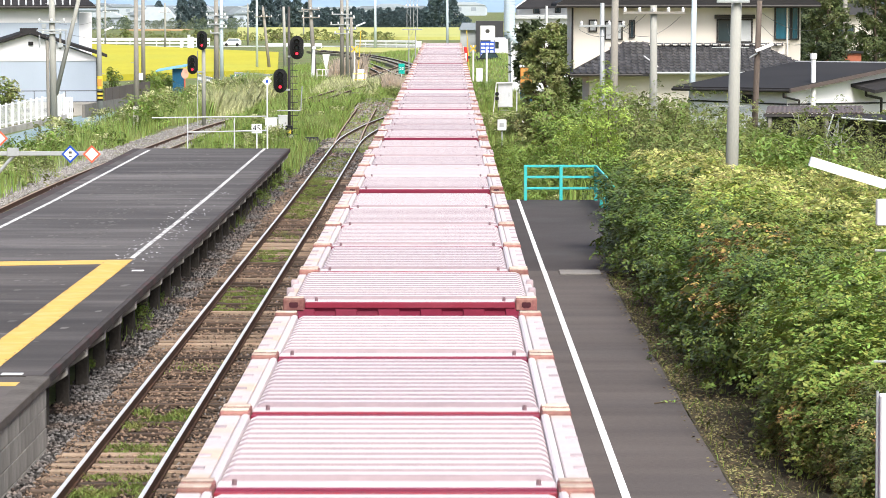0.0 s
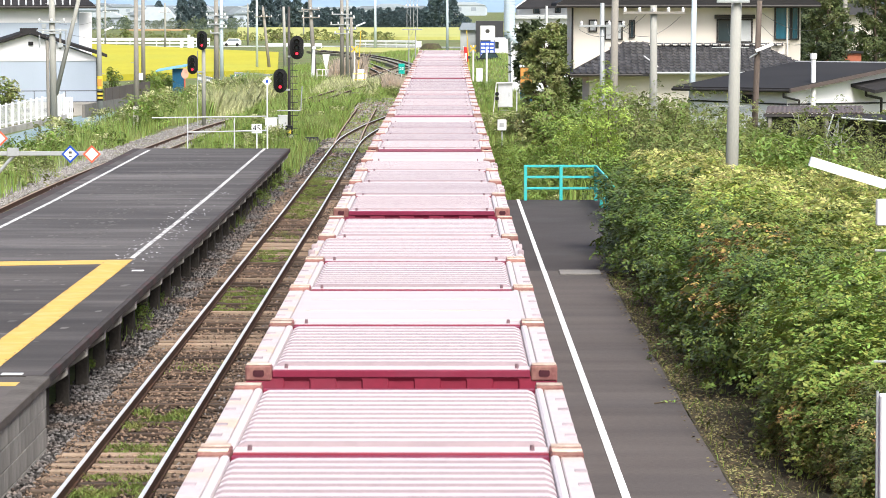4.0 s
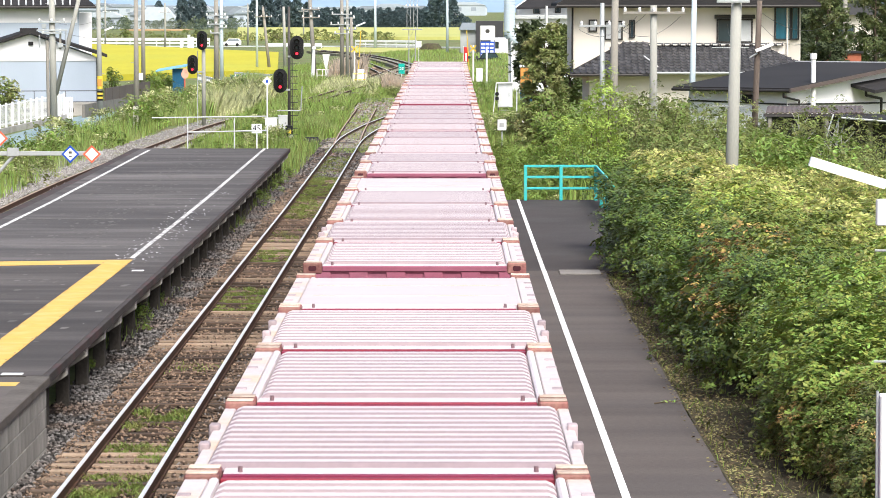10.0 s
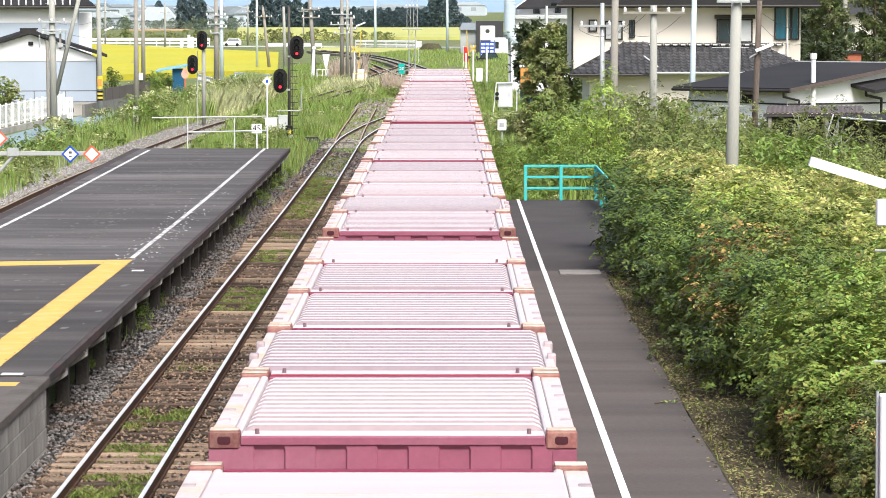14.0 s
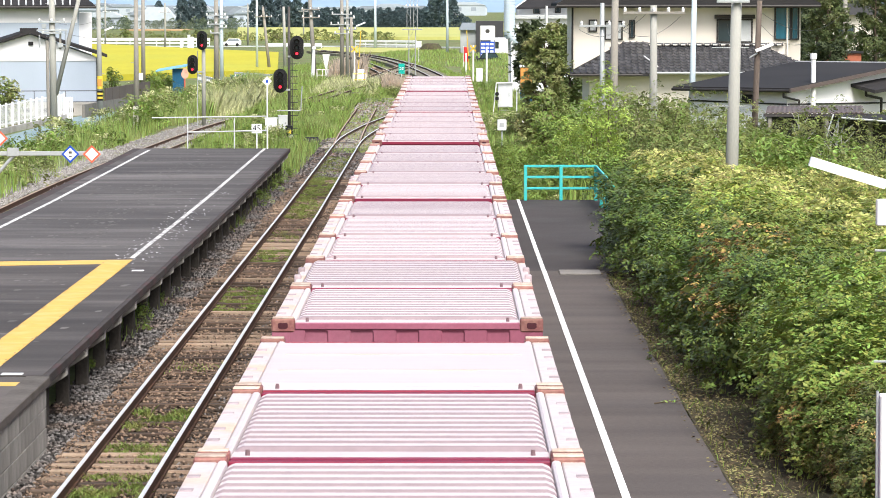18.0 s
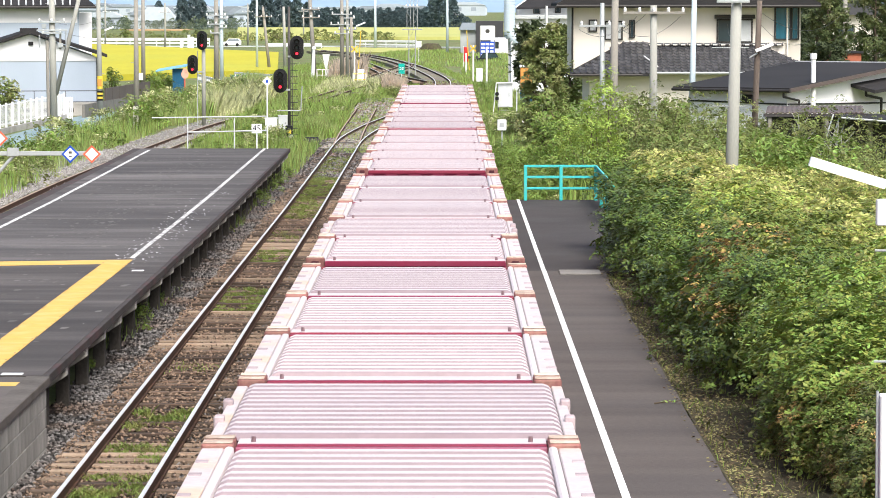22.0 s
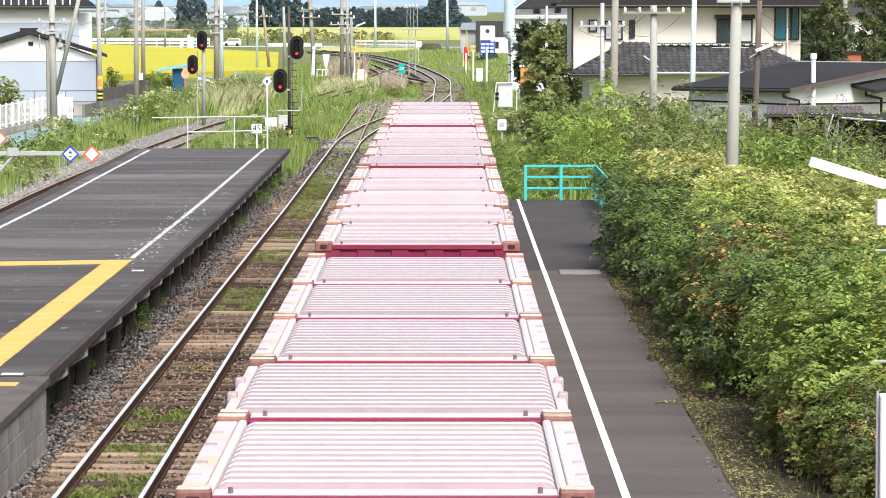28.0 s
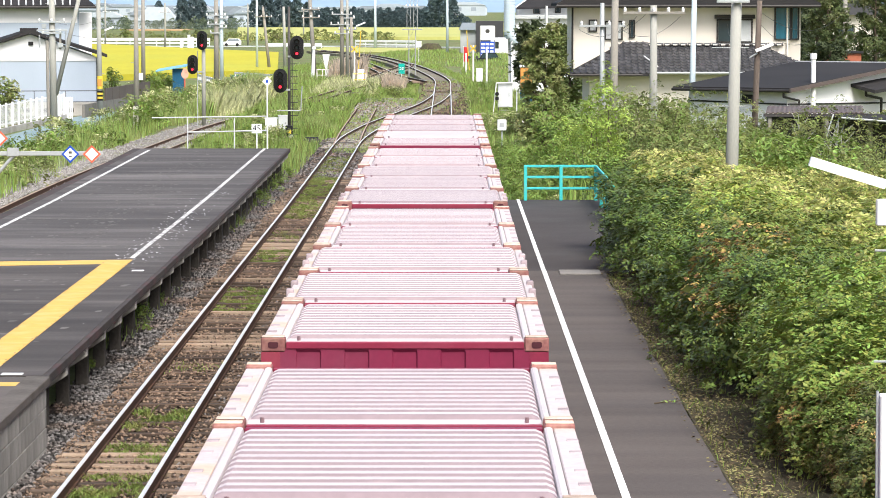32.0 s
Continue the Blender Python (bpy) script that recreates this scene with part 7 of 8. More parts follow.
def warehouse():
    t = thing("warehouse", "white and pale blue gabled shed with a dark roof", "building", pose(0, 0, 6.4) @ Matrix.Scale(1.083, 4) @ pose(0, 0, -6.4) @ pose(-21.35, 205, 0, 0, 0, 7.5) @ pose(21.35, -205, 0))
    part("lower_wall", cube(B(), -31, -21.35, 205, 222, 0.62, 3.1), M_SIDING, t, "pale blue siding")
    part("gable_wall", prism(B(), [(-31, 3.11), (-21.35, 3.11), (-21.35, 3.3), (-25.4, 4.72), (-31, 3.0)], "y", 205.02, 222), M_PLASTER, t, "white gable wall")
    part("trim", cube(B(), -31, -21.33, 204.97, 205.0, 3.08, 3.13), M_GREYWALL, t)
    batten = mesh_of("batten", cube(B(), -0.012, 0.012, -0.015, 0.0, 0.62, 3.08), M_SIDING)
    for i in range(26):
        again("batten", batten, t, pose(-30.9 + 0.37 * i, 205, 0))
    bm = B()
    slab(bm, [(-25.4, 204.6, 4.95), (-25.4, 222.5, 4.95), (-20.75, 222.5, 3.5), (-20.75, 204.6, 3.5)], 0.18)
    part("roof", bm, M_METALROOF, t)
    bm = B()
    slab(bm, [(-25.4, 222.5, 4.95), (-25.4, 204.6, 4.95), (-32, 204.6, 2.9), (-32, 222.5, 2.9)], 0.18)
    part("roof", bm, M_METALROOF, t)
    part("ridge_vent", cube(B(), -26.0, -24.9, 204.7, 206.2, 4.8, 5.1, 0.03), M_METALROOF, t)
    part("vent", cube(B(), -25.5, -25.2, 204.95, 205.02, 4.05, 4.28), M_BLACK, t)
    part("corner_trim", cube(B(), -21.4, -21.3, 204.93, 205.03, 0.4, 3.3), M_GUTTER, t)
    part("base", cube(B(), -31, -21.3, 204.5, 222, -0.9, 0.6), M_PALECON, t)
    for i in range(7):
        part("base_vent", cube(B(), -30 + i * 1.3, -29.3 + i * 1.3, 204.46, 204.5, 0.0, 0.25), M_DARKCON, t)
    rail = part("railing", cube(B(), -31, -21.4, 204.3, 204.34, 1.28, 1.33), M_STEEL, t)
    part("railing", cube(B(), -31, -21.4, 204.3, 204.34, 0.62, 0.66), M_STEEL, t)
    for i in range(5):
        part("baluster", cube(B(), -30.9 + i * 1.9, -30.86 + i * 1.9, 204.3, 204.34, 0.6, 1.33), M_STEEL, t)
    return t


warehouse()


def back_house():
    t = thing("house", "pale two-storey house with a dark ribbed roof", "house", pose(0, 0, 6.4) @ Matrix.Scale(1.09, 4) @ pose(0, 0, -6.4) @ pose(-24.5, 232, 0, 0, 0, 7.5) @ pose(24.5, -232, 0))
    part("wall", cube(B(), -38, -25.4, 232, 242, -0.8, 6.4), M_SIDING, t)
    part("wall_band", cube(B(), -38, -25.5, 231.97, 232, 5.3, 6.3), M_PLASTER, t)
    part("trim", cube(B(), -38, -25.4, 231.95, 231.99, 3.55, 3.6), M_GREYWALL, t)
    part("wall", cube(B(), -25.4, -24.5, 232.5, 242, -0.8, 6.0), M_PLASTER, t)
    bm = B()
    slab(bm, [(-38.5, 231.2, 6.5), (-24.3, 231.2, 6.5), (-26.5, 237, 8.4), (-38.5, 237, 8.4)], 0.22)
    r = part("roof", bm, M_METALROOF, t)
    rib = mesh_of("roof_rib", prism(B(), [(231.2, 6.5), (231.2, 6.58), (237, 8.48), (237, 8.4)], "x", -0.05, 0.05), M_GREYWALL)
    for i in range(26):
        again("roof_rib", rib, r, pose(-38 + 0.5 * i, 0, 0))
    part("gutter", rod(B(), (-38.5, 231.15, 6.35), (-24.2, 231.15, 6.35), 0.08), M_GUTTER, t)
    part("drainpipe", rod(B(), (-27.2, 231.9, 0), (-27.2, 231.9, 5.4), 0.05), M_GUTTER, t)
    return t


back_house()


def roadside():
    """The bluish road, its white fence and walls."""
    strip("road", [(-24.2, 120, -0.74), (-23.6, 150, -0.74), (-22.9, 170, -0.74), (-22.4, 190, -0.74), (-22.3, 215, -0.74), (-20.9, 240, -0.74), (-18.5, 262, -0.74)], 1.9, 0.03, M_ROAD, 0.1)
    tagged(bpy.data.objects["road"], "pale bluish paved lane", "road", kind="structure")
    f = thing("fence", "white slatted fence on a low concrete wall", "fence", pose(0, 0, 0))
    a, b = Vector((-25.5, 172, 0)), Vector((-24.2, 213, 0))
    d = (b - a).normalized()
    ang = math.degrees(math.atan2(d.y, d.x))
    L = (b - a).length
    base = part("base_wall", cube(B(), 0, L, -0.08, 0.08, -0.9, -0.4), M_PALECON, f, at=pose(a.x, a.y, 0, 0, 0, ang))
    post = mesh_of("post", cube(B(), -0.06, 0.06, -0.06, 0.06, -0.4, 0.98), M_WHITE)
    slat = mesh_of("slat", cube(B(), 0.05, 0.13, -0.006, 0.006, -0.32, 0.92), M_WHITE)
    n = int(L / 0.28)
    for i in range(n):
        p = a + d * (i * 0.28)
        again("slat", slat, f, pose(p.x, p.y, 0, 0, 0, ang))
        if i % 8 == 0:
            again("post", post, f, pose(p.x, p.y, 0, 0, 0, ang))
    for z in (-0.2, 0.85):
        part("rail", cube(B(), 0, L, 0.02, 0.05, z - 0.03, z + 0.03), M_WHITE, f, at=pose(a.x, a.y, 0, 0, 0, ang))
    for i in range(9):
        part("slat", cube(B(), -24.7 + i * 0.11, -24.62 + i * 0.11, 212.9, 212.92, -0.8, 0.7), M_WHITE, f)
    w = thing("garden_wall", "grey concrete garden wall with brown boards on top", "wall", pose(0, 0, 0))
    a, b = Vector((-23.4, 216, 0)), Vector((-21.8, 246, 0))
    d = (b - a).normalized()
    ang = math.degrees(math.atan2(d.y, d.x))
    for i in range(10):
        part("wall_panel", cube(B(), i * 3.0 + 0.02, i * 3.0 + 2.96, -0.1, 0.1, -0.9, 0.12), M_CONCRETE, w, at=pose(a.x, a.y, 0, 0, 0, ang))
        if i > 2:
            part("board_panel", cube(B(), i * 3.0 + 0.02, i * 3.0 + 2.96, -0.05, 0.05, 0.12, 0.95), M_RUSTROOF, w, at=pose(a.x, a.y, 0, 0, 0, ang))
    return f


roadside()


def blue_shed():
    t = thing("shed", "dark blue sheet-steel shed with a pale blue roof", "shed", pose(0, 0, 0))
    part("wall", cube(B(), -22.35, -21.5, 273, 275.5, -0.9, 1.35), M_BLUESHED, t)
    bm = B()
    slab(bm, [(-23.7, 272.6, 1.2), (-21.2, 272.6, 1.62), (-21.2, 276, 1.75), (-23.7, 276, 1.33)], 0.08)
    part("roof", bm, shade("pale_blue_roof", (0.18, 0.42, 0.6), 0.5, 0.1, 1, 10, 0.05), t)
    for i in range(6):
        part("rib", cube(B(), -22.3 + i * 0.15, -22.26 + i * 0.15, 272.97, 273.0, -0.8, 1.3), M_BLUESHED, t)
    part("wall", cube(B(), -24.6, -23.25, 274, 275, -0.9, 0.3), M_RUSTROOF, t, "low brown board wall")


blue_shed()


def road_mirror():
    t = thing("road_mirror", "orange convex road mirror on an orange pole", "road mirror", pose(-20.48, 262, -0.8))
    part("post", rod(B(), (0, 0, 0), (0, 0, 2.4), 0.04), M_ORANGE, t)
    part("back", rod(B(), (0.02, -0.06, 1.95), (-0.04, 0.02, 1.95), 0.34, 0.3, 18), M_SALMON, t, "faded salmon mirror back")
    part("hood", rod(B(), (0.02, -0.1, 2.22), (0.0, 0.05, 2.24), 0.2, 0.16, 14), M_SALMON, t)


road_mirror()
for x, y, w, h, m, l in ((-24.6, 247, 1.3, 2.7, 0, "dark green garden bush beside a board fence"), (-23.1, 266, 1.2, 2.2, 1, "bright green garden bush beside a blue shed"), (-22.4, 268, 0.9, 2.1, 0, "dark green garden bush beside a blue shed"), (-23.6, 262, 1.4, 1.9, 0, "dark green garden bush behind a board fence")):
    shrub(int(abs(x) * 10), w, w, h, 1500, 0.07, M_DARKLEAF if m == 0 else M_WEED, l, inner=500).matrix_basis = pose(x, y, -0.85)
t = thing("marker_post", "thick white marker post beside the level crossing", "post", pose(-11.07, 275, zr(275) - 0.4))
part("post", rod(B(), (0, 0, 0), (0.12, 0, 2.55), 0.16, 0.12, 12), M_WHITE, t)
part("cap", rod(B(), (0.12, 0, 2.55), (0.12, 0, 2.75), 0.2, 0.1, 12), M_WHITE, t)


def guard_rail(name, pts, z, label, beams=((0.5, 0.16), (0.85, 0.16)), gap=2.2, material=None, group=""):
    t = thing(name, label, "guard rail", group=group)
    m = material or M_WHITE
    for (x0, y0), (x1, y1) in zip(pts, pts[1:]):
        d = Vector((x1 - x0, y1 - y0, 0))
        L, ang = d.length, math.degrees(math.atan2(d.y, d.x))
        for h, th in beams:
            part("beam", cube(B(), 0, L, -0.06, 0.0, h - th / 2, h + th / 2, 0.02), m, t, at=pose(x0, y0, z, 0, 0, ang))
        n = max(1, int(L / gap))
        for i in range(n + 1):
            part("post", cube(B(), L * i / n - 0.06, L * i / n + 0.06, 0.0, 0.12, -0.3, beams[-1][0] + 0.1), m, t, at=pose(x0, y0, z, 0, 0, ang))
    return t


guard_rail("guard_rail", [(-22.0, 296), (-16.9, 262)], -0.6, "white double-beam guard rail beside the lane", ((0.55, 0.22), (1.0, 0.22)), 2.0)
guard_rail("guard_rail", [(-19.0, 300), (-14.8, 288)], -0.5, "white double-beam guard rail beside the lane", ((0.6, 0.2), (1.0, 0.2)), 2.0)
guard_rail("guard_rail", [(-75, 615), (-43.5, 615)], -0.55, "long white guard rail along the field road", ((0.35, 0.3), (1.0, 0.5)), 2.4)
guard_rail("guard_rail", [(-16.5, 600), (-5.5, 590)], -0.6, "white guard rail before the far fields", ((0.3, 0.3), (0.9, 0.4)), 2.4)
guard_rail("guard_rail", [(-30, 560), (-21, 560)], -0.4, "white guard rail before the far fields", ((0.5, 0.4),), 2.4)


def grey_house():
    t = thing("house", "white and grey house with a dark grey roof behind trees", "house", pose(0, 0, 0))
    part("wall", cube(B(), 4.4, 9.2, 235, 245, -0.5, 5.55), M_PLASTER, t)
    part("eave_band", cube(B(), 4.3, 9.4, 234.6, 235.2, 5.56, 5.82, 0.02), M_GREYWALL, t)
    part("upper_wall", cube(B(), 4.9, 9.4, 238, 244, 5.6, 6.5), M_GREYWALL, t)
    bm = B()
    slab(bm, [(4.8, 237.2, 6.35), (9.8, 237.2, 6.5), (9.8, 241, 8.3), (7.6, 241, 8.3)], 0.15)
    part("roof", bm, M_METALROOF, t, "dark grey hipped roof")
    part("verge_board", rod(B(), (4.75, 237.15, 6.35), (7.6, 240.9, 8.35), 0.05), M_WHITE, t)
    window(t, 6.0, 237.99, 5.9, 0.5, 0.42, M_GLASS)
    window(t, 7.55, 237.99, 5.95, 0.4, 0.5, M_GLASS)
    window(t, 4.6, 234.99, 2.6, 0.5, 1.0, M_CURTAIN, M_WHITE)
    window(t, 5.3, 234.99, 2.9, 0.6, 0.7, M_CURTAIN, M_WHITE)
    part("vent_stack", rod(B(), (6.85, 234.5, 4.9), (6.85, 234.5, 6.45), 0.07), M_WHITE, t)
    bm = B()
    slab(bm, [(7.2, 226.5, 3.95), (8.6, 226.5, 4.0), (8.5, 229, 4.75), (7.6, 229, 4.7)], 0.12)
    part("porch_roof", bm, M_RED, t, "red sheet porch roof")
    part("porch_wall", cube(B(), 7.3, 8.4, 226.9, 229, -0.4, 3.85), M_PLASTER, t)
    return t


grey_house()


def vending_box():
    t = thing("storage_box", "orange and blue storage box beside the tree", "box", pose(4.75, 205, 0.1))
    part("upper_panel", cube(B(), -0.35, 0.35, 0, 0.6, 1.2, 2.6, 0.03), M_ORANGEY, t)
    part("lower_panel", cube(B(), -0.35, 0.35, 0.0, 0.6, 0, 1.19, 0.03), M_BLUESHED, t)
    part("lid", cube(B(), -0.4, 0.4, -0.05, 0.65, 2.6, 2.75, 0.02), M_WHITE, t)


vending_box()


def roadside_shop():
    t = thing("building", "small grey sheet-metal building by the road", "building", pose(0, 0, 0))
    part("wall", cube(B(), 1.6, 3.6, 432, 440, -0.8, 3.4), M_GREYWALL, t)
    part("roof", prism(B(), [(1.4, 3.4), (1.8, 4.3), (3.8, 4.3), (3.8, 3.4)], "y", 431.5, 440), M_TOWNROOF, t)
    d = thing("building", "dark grey building behind the sign board", "building", pose(0, 0, 0))
    part("wall", cube(B(), 3.5, 6.9, 420, 430, -0.8, 4.6), M_TILE, d)
    part("wall", cube(B(), 5.2, 7.2, 405, 415, -0.8, 2.6), M_PLASTER, d)
    window(d, 5.5, 404.99, 1.4, 0.6, 0.8, M_GLASS)
    s = thing("sign_board", "white and blue roadside advertising board on posts", "sign", pose(4.35, 372, -0.2))
    part("upper_board", cube(B(), -0.78, 0.78, -0.06, 0, 2.9, 4.5, 0.02), M_WHITE, s)
    part("lower_board", cube(B(), -0.78, 0.78, -0.06, 0, 0.9, 2.75, 0.02), M_BLUE, s)
    for i in range(4):
        z = 2.35 - i * 0.4
        for k in range(3):
            part("mark", cube(B(), -0.68 + k * 0.48, -0.3 + k * 0.48, -0.068, -0.061, z, z + 0.22), M_WHITE, s)
    part("mark", rod(B(), (0, -0.075, 3.9), (0, -0.061, 3.9), 0.24, seg=12), M_STEEL, s)
    for i in range(2):
        part("mark", cube(B(), -0.6, 0.6, -0.068, -0.061, 3.1 + i * 0.22, 3.2 + i * 0.22), M_GALV, s)
    for x in (-0.8, 0.8):
        part("post", rod(B(), (x, 0.1, -0.4), (x, 0.1, 4.4), 0.06), M_POLED, s)
    return t


roadside_shop()


def car():
    t = thing("car", "small black parked car by the road", "car", pose(4.35, 362, 0.05))
    part("body", prism(B(), [(-1.5, 0.25), (-1.5, 0.75), (-0.95, 0.85), (-0.6, 1.4), (0.75, 1.4), (1.15, 0.85), (1.5, 0.75), (1.5, 0.25)], "y", -0.75, 0.75), M_CAR, t)
    part("side_window", prism(B(), [(-0.8, 0.87), (-0.55, 1.33), (0.7, 1.33), (0.98, 0.87)], "y", -0.765, -0.752), M_GLASS, t)
    for x in (-0.95, 0.95):
        w = part("wheel", rod(B(), (x, -0.78, 0.3), (x, -0.6, 0.3), 0.3, seg=16), M_TYRE, t)
        part("rim", rod(B(), (x, -0.79, 0.3), (x, -0.781, 0.3), 0.17, seg=12), M_GALV, w)
    for z in (0.6,):
        part("tail_lamp", cube(B(), 1.5, 1.53, -0.7, -0.5, z, z + 0.15), M_RED, t)


car()


def spiral_duct():
    """Silvery duct of rolled rings, with an elbow at its foot."""
    t = thing("ventilation_duct", "large silvery ribbed ventilation duct with an elbow", "duct", pose(4.2, 231, 0))
    for i in range(16):
        z = 4.75 + i * 0.2
        part("ring", rod(B(), (0, 0, z), (0, 0, z + 0.19), 0.4, 0.385, 20), M_POLEB, t)
    for i in range(5):
        a0, a1 = math.radians(i * 18), math.radians((i + 1) * 18)
        c = 0.75
        part("elbow_ring", rod(B(), (c - c * math.cos(a0), 0, 4.75 - c * math.sin(a0)), (c - c * math.cos(a1), 0, 4.75 - c * math.sin(a1)), 0.4, 0.385, 20), M_POLEB, t)
    part("support", cube(B(), -0.06, 0.06, 0.3, 0.42, -0.3, 4.6), M_GALV, t)


spiral_duct()


def brick_block():
    t = thing("outbuilding", "red-brown brick outbuilding among garden trees", "building", pose(19.6, 166, -0.3))
    part("wall", cube(B(), -0.75, 0.75, 0, 2, 0, 4.4), M_RUSTBRICK, t)
    part("roof", cube(B(), -0.85, 0.85, -0.1, 2.1, 4.4, 4.5), M_METALROOF, t)
    h = thing("house", "pale house behind the garden trees", "house", pose(24.5, 205, -0.3))
    part("wall", cube(B(), -2.5, 2.5, 0, 5, 0, 6.2), M_CREAM, h)
    part("roof", prism(B(), [(-3, 6.2), (0, 7.6), (3, 6.2)], "y", -0.5, 5.5), M_TILE, h)
    window(h, -1.0, -0.01, 4.6, 1.2, 1.0)


brick_block()
# ---- fields, woods and the distance ----
def field(name, outline, z0, z1, material, label):
    bm = B()
    prism(bm, outline, "z", z0, z1)
    bmesh.ops.triangulate(bm, faces=[f for f in bm.faces if len(f.verts) > 4])
    tagged(part(name, bm, material), label, "field", kind="structure")


field("rice_field_near", [(-42, 306), (-17.8, 352), (-24.5, 487), (-60, 590), (-110, 590), (-70, 306)], -0.9, -0.15, M_RICE, "field of ripe golden rice")
field("rice_field_far", [(-46, 730), (9, 730), (14, 1060), (-66, 1060)], -0.9, -0.1, M_RICE2, "far field of pale yellow-green rice")
field("bare_field", [(-96, 1000), (-78, 1000), (-80, 1055), (-98, 1055)], -0.9, -0.55, M_BARE, "bare brown field before the far houses")
field("rice_field_side", [(-21, 520), (-4, 500), (-3, 560), (-21, 570)], -0.9, -0.45, M_RICE2, "strip of pale rice beside the far curve")
field("rice_field_right", [(14, 760), (60, 760), (80, 1400), (16, 1400)], -0.9, -0.1, M_RICE2, "far field of pale rice behind the houses")
strip("field_road", [(-160, 608, -0.7), (-20, 606, -0.7), (0, 590, -0.7), (30, 560, -0.7)], 2.6, 0.05, M_GREYWALL, 0.2)
tagged(bpy.data.objects["field_road"], "pale field road", "road", kind="structure")


def far_wood(name, spots, material, label, seed, size=0.55, n=240, full=False):
    """Distant trees: tapered or full crowns of many clumps."""
    rng = np.random.default_rng(seed)
    cards = []
    for x, y, h, w in spots:
        f = rng.uniform(0.0, 1, n) ** 0.8
        a = rng.uniform(0, 6.28, n)
        taper = np.minimum(1.0, 1.35 * np.sqrt(np.maximum(1 - f, 0.0))) if full else 1.02 - f * 0.85
        r = w / 2 * taper * (0.8 + 0.2 * np.sin(f * 19 + a * 3)) * rng.uniform(0.5, 1.05, n)
        c = np.stack((x + np.cos(a) * r, y + np.sin(a) * r, -0.8 + h * (0.03 + 0.97 * f)), -1)
        cards.append(leaf_cards(rng, c, size * h / 10, None, 0.2))
    ob = new(name, quads(name, np.concatenate(cards), material))
    return tagged(ob, label, "woods", kind="stuff")


def build_distance():
    rng = random.Random(3)
    spots = []
    for i in range(60):
        x = -50 + i * 0.75 + rng.uniform(-0.4, 0.4)
        spots.append((x, 1075 + rng.uniform(-8, 20), 6.5 * rng.uniform(0.82, 1.1), rng.uniform(3.5, 5.0)))
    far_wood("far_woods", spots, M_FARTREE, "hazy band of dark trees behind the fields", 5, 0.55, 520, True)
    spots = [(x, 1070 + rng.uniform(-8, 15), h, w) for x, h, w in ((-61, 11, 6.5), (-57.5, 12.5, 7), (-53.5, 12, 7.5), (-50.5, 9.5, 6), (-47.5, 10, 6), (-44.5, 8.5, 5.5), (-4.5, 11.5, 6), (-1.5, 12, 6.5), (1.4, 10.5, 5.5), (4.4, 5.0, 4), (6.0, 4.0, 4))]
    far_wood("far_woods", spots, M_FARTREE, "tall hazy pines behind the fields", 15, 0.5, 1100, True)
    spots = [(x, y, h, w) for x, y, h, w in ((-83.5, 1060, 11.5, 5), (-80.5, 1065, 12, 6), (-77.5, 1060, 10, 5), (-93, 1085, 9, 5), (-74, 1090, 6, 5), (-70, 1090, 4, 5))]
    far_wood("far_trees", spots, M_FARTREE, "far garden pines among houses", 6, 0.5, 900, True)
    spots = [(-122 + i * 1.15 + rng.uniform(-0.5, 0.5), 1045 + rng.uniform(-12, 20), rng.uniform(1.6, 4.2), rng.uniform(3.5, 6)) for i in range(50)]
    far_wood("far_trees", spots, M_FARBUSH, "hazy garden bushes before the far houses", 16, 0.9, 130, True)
    spots = [(-110 + i * 0.9 + rng.uniform(-0.6, 0.6), 690 + rng.uniform(-40, 60), rng.uniform(1.0, 2.4), rng.uniform(5, 9)) for i in range(110)]
    far_wood("far_scrub", spots, M_WILD, "scrubby weeds on the field bank", 7, 1.6, 80)
    spots = [(7 + i * 2.2, 520 + rng.uniform(-20, 40), rng.uniform(2.5, 4.5), rng.uniform(3, 5)) for i in range(14)]
    far_wood("far_trees", spots, M_FARTREE, "low trees behind the houses", 8, 1.0, 200)
    spots = [(rng.uniform(14, 60), 240 + rng.uniform(0, 90), rng.uniform(6, 11), rng.uniform(4, 6)) for i in range(26)]
    far_wood("far_trees", spots, M_PINE, "dark trees behind the gardens", 9, 0.7, 420)
    # far hills
    bm = B()
    pts = [(-900 + 30 * i, 62 + 34 * noise.noise((i * 0.21, 0, 0)) + 16 * noise.noise((i * 0.7, 3, 0))) for i in range(61)]
    rows = [[bm.verts.new((x, 4200 + dy, h * k - 2)) for dy, k in ((0, 0.0), (120, 0.45), (260, 1.0), (500, 0.0))] for x, h in pts]
    for r, s in zip(rows, rows[1:]):
        for k in range(3):
            bm.faces.new((r[k], s[k], s[k + 1], r[k + 1]))
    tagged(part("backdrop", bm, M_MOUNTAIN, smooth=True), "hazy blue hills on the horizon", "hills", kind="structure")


build_distance()


def far_house(x, y, w, h, roof_h, wall, roofm, label="distant pale house among fields"):
    t = thing("house", label, "house", pose(x, y, -0.9), group="distant houses")
    part("wall", cube(B(), -w / 2, w / 2, 0, w * 0.7, 0, h), wall, t)
    part("roof", prism(B(), [(-w / 2 - 0.4, h), (-w * 0.22, h + roof_h), (w * 0.22, h + roof_h), (w / 2 + 0.4, h)], "y", -0.5, w * 0.7 + 0.5), roofm, t)
    for k in range(2):
        part("window", cube(B(), -w * 0.3 + k * w * 0.4, -w * 0.3 + k * w * 0.4 + w * 0.14, -0.05, 0, h * 0.45, h * 0.8), M_TOWNROOF, t)
    return t


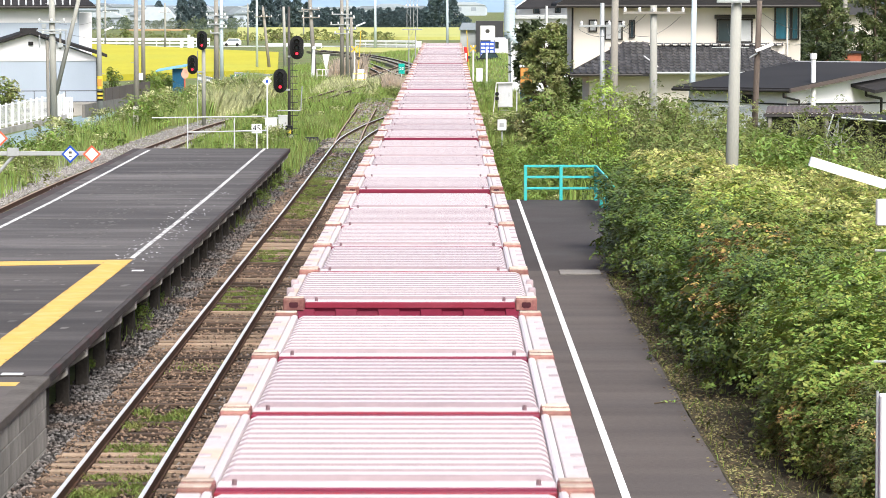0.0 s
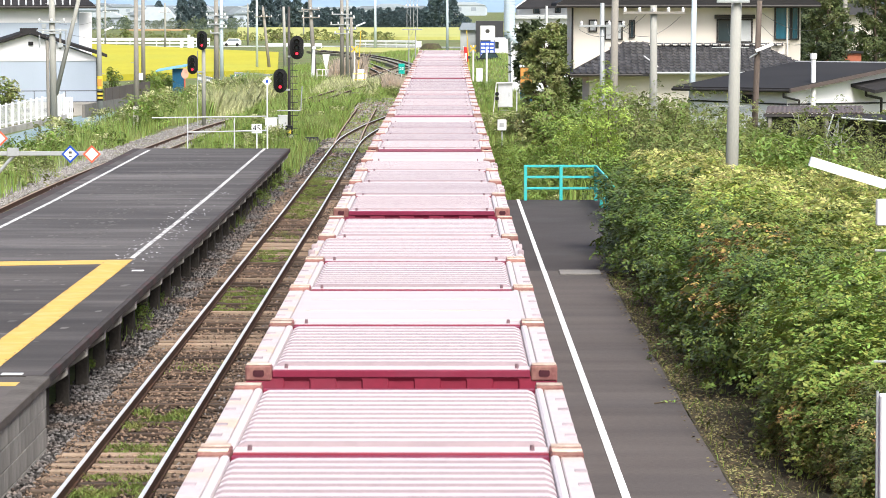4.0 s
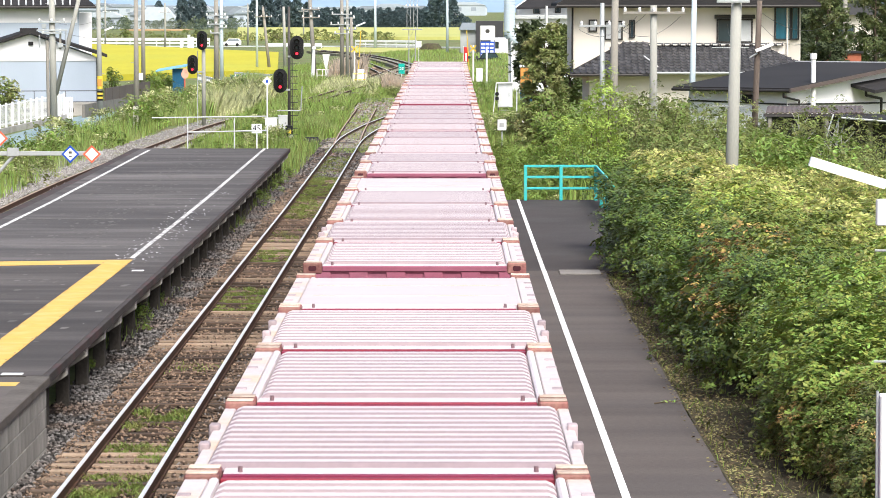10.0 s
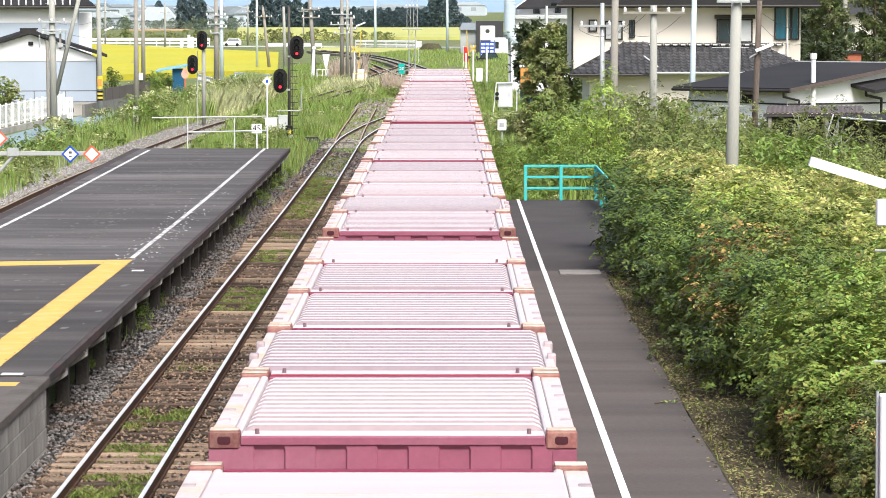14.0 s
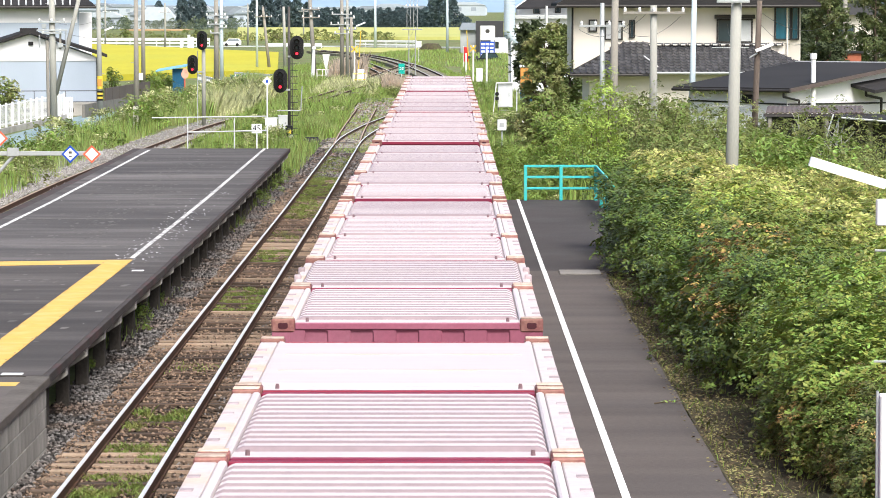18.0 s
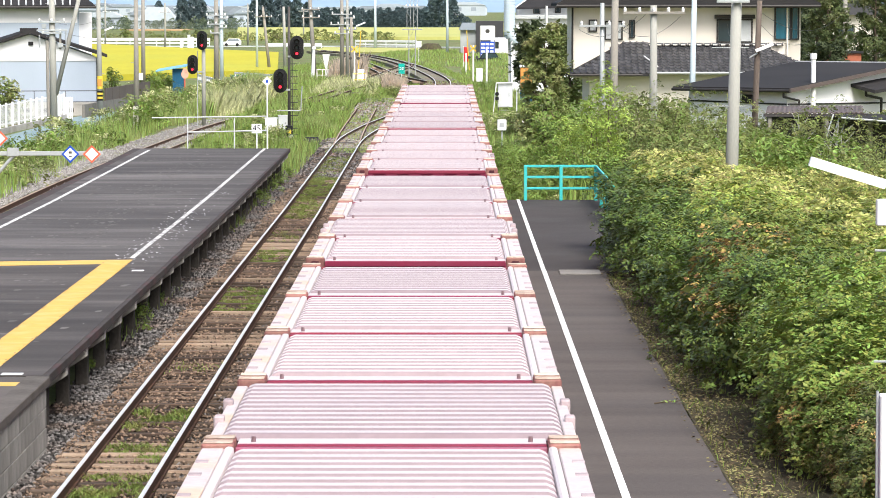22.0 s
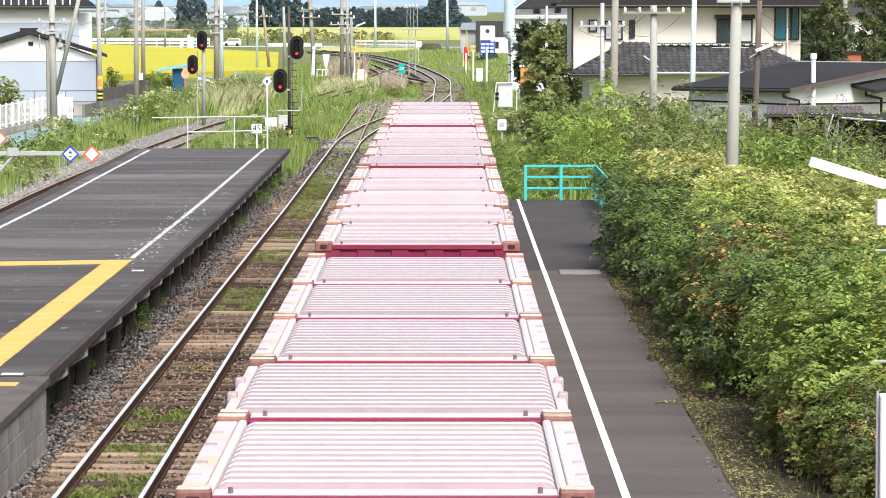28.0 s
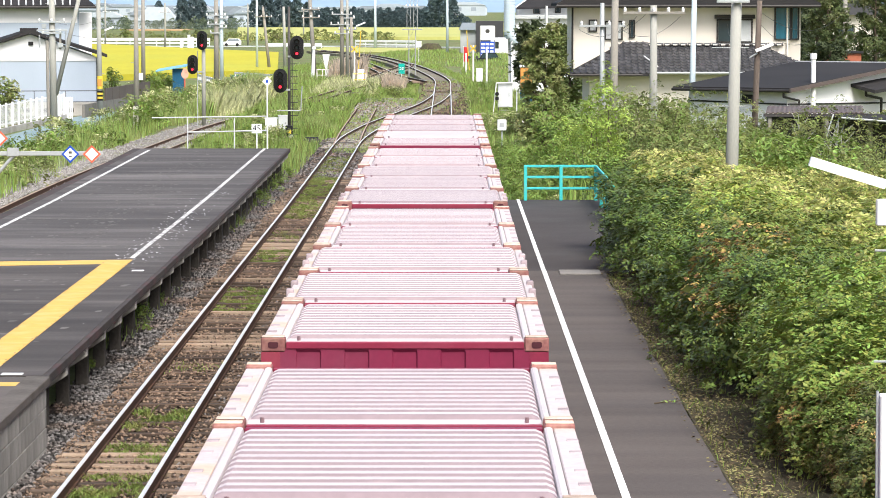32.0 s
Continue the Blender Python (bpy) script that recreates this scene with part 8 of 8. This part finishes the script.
def build_town():
    rng = random.Random(9)
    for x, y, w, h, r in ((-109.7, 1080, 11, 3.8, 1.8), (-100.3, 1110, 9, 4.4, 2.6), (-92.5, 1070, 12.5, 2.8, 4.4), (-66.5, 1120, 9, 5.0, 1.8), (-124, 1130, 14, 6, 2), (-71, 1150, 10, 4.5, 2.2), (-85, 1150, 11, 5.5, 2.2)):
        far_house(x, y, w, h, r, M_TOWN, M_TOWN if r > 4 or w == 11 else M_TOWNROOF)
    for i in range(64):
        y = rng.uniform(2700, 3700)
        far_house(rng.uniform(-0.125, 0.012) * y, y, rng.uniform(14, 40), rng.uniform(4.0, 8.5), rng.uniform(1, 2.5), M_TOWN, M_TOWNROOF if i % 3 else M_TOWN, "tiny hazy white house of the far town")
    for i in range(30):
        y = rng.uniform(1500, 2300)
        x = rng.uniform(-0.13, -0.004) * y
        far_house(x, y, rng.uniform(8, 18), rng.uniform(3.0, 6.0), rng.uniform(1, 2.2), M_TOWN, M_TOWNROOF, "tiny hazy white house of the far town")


build_town()


def garden_net():
    t = thing("net_fence", "low green net fence round a vegetable plot", "fence", pose(-18.2, 305, -0.8))
    for i in range(5):
        part("post", rod(B(), (-1.5 + i * 0.8, 0, 0), (-1.5 + i * 0.8, 0, 1.1), 0.03), M_GALV, t)
        if i < 4:
            part("net", cube(B(), -1.47 + i * 0.8, -0.73 + i * 0.8, -0.01, 0.01, 0.05, 1.05), M_GREENNET, t)


garden_net()


def field_marks():
    for x, y, h in ((-42.5, 560, 2.2), (-44.2, 575, 2.4), (-45.5, 575, 1.6)):
        t = thing("road_post", "white road marker post", "post", pose(x, y, -0.8))
        part("post", cube(B(), -0.25, 0.25, -0.1, 0.1, 0, h, 0.03), M_WHITE, t)
    m = B()
    bmesh.ops.create_uvsphere(m, u_segments=24, v_segments=10, radius=1.0)
    for v in m.verts:
        v.co = Vector((v.co.x * 2.0, v.co.y * 2.4, max(v.co.z, -0.1) * 1.5 + 0.3 * noise.noise(v.co * 3)))
    tagged(part("earth_mound", m, M_DIRT, smooth=True), "low mound of bare earth and weeds", "mound").matrix_basis = pose(-2.6, 520, -0.75)
    t = thing("parked_car", "white car parked on the field road", "car", pose(-38.2, 596, -0.6))
    part("body", prism(B(), [(-1.6, 0.3), (-1.6, 0.75), (-1.0, 0.85), (-0.6, 1.35), (1.2, 1.35), (1.6, 0.9), (1.6, 0.3)], "y", -0.75, 0.75), M_WHITE, t)
    part("side_window", prism(B(), [(-0.85, 0.88), (-0.55, 1.28), (1.1, 1.28), (1.4, 0.9)], "y", -0.765, -0.752), M_TOWNROOF, t)
    for x in (-1.2, 1.2):
        part("wheel", rod(B(), (x * 0.8, -0.78, 0.28), (x * 0.8, -0.6, 0.28), 0.28, seg=14), M_TYRE, t)
    t = thing("delineator", "thin black and white striped marker pole", "marker pole", pose(-19.8, 172, -0.75))
    for i in range(8):
        part("band", rod(B(), (0, 0, 0.0 + i * 0.2), (0, 0, 0.2 + i * 0.2), 0.035), M_WHITE if i % 2 else M_BLACK, t)


field_marks()


def fallen_twig():
    t = thing("fallen_twig", "short fallen twig with leaves on the platform", "twig", pose(2.86, 46.4, 0.912))
    part("stem", rod(B(), (0, 0, 0), (0.36, 0.05, 0.03), 0.012, 0.008, 6), M_BARK, t)
    part("stem", rod(B(), (0.12, 0, 0.01), (0.2, 0.14, 0.03), 0.007, 0.005, 6), M_BARK, t)
    rng = np.random.default_rng(77)
    loose_leaves("leaf", rng, np.array([(0.1 + 0.03 * i, 0.05 * math.sin(i * 2.1), 0.03) for i in range(12)]), 0.028, M_DARKLEAF, t)


fallen_twig()


def bare_sapling(x, y, h, seed):
    rng = random.Random(seed)
    t = thing("bare_sapling", "leafless pale sapling standing among the bushes", "sapling", pose(x, y, ground_z(x, y)))
    bm = B()
    top = (rng.uniform(-0.2, 0.2), 0, h)
    rod(bm, (0, 0, -0.1), top, 0.03, 0.012, 6)
    part("trunk", bm, M_POLE, t)
    for i in range(7):
        f = 0.45 + 0.07 * i
        s = 1 if i % 2 else -1
        part("branch", rod(B(), (top[0] * f, 0, h * f), (top[0] * f + s * rng.uniform(0.25, 0.5), rng.uniform(-0.2, 0.2), h * f + rng.uniform(0.35, 0.6)), 0.013, 0.006, 5), M_POLE, t)


bare_sapling(10.55, 100, 3.0, 1)
bare_sapling(11.3, 99, 2.6, 2)
bare_sapling(11.9, 101, 2.7, 3)
motions()
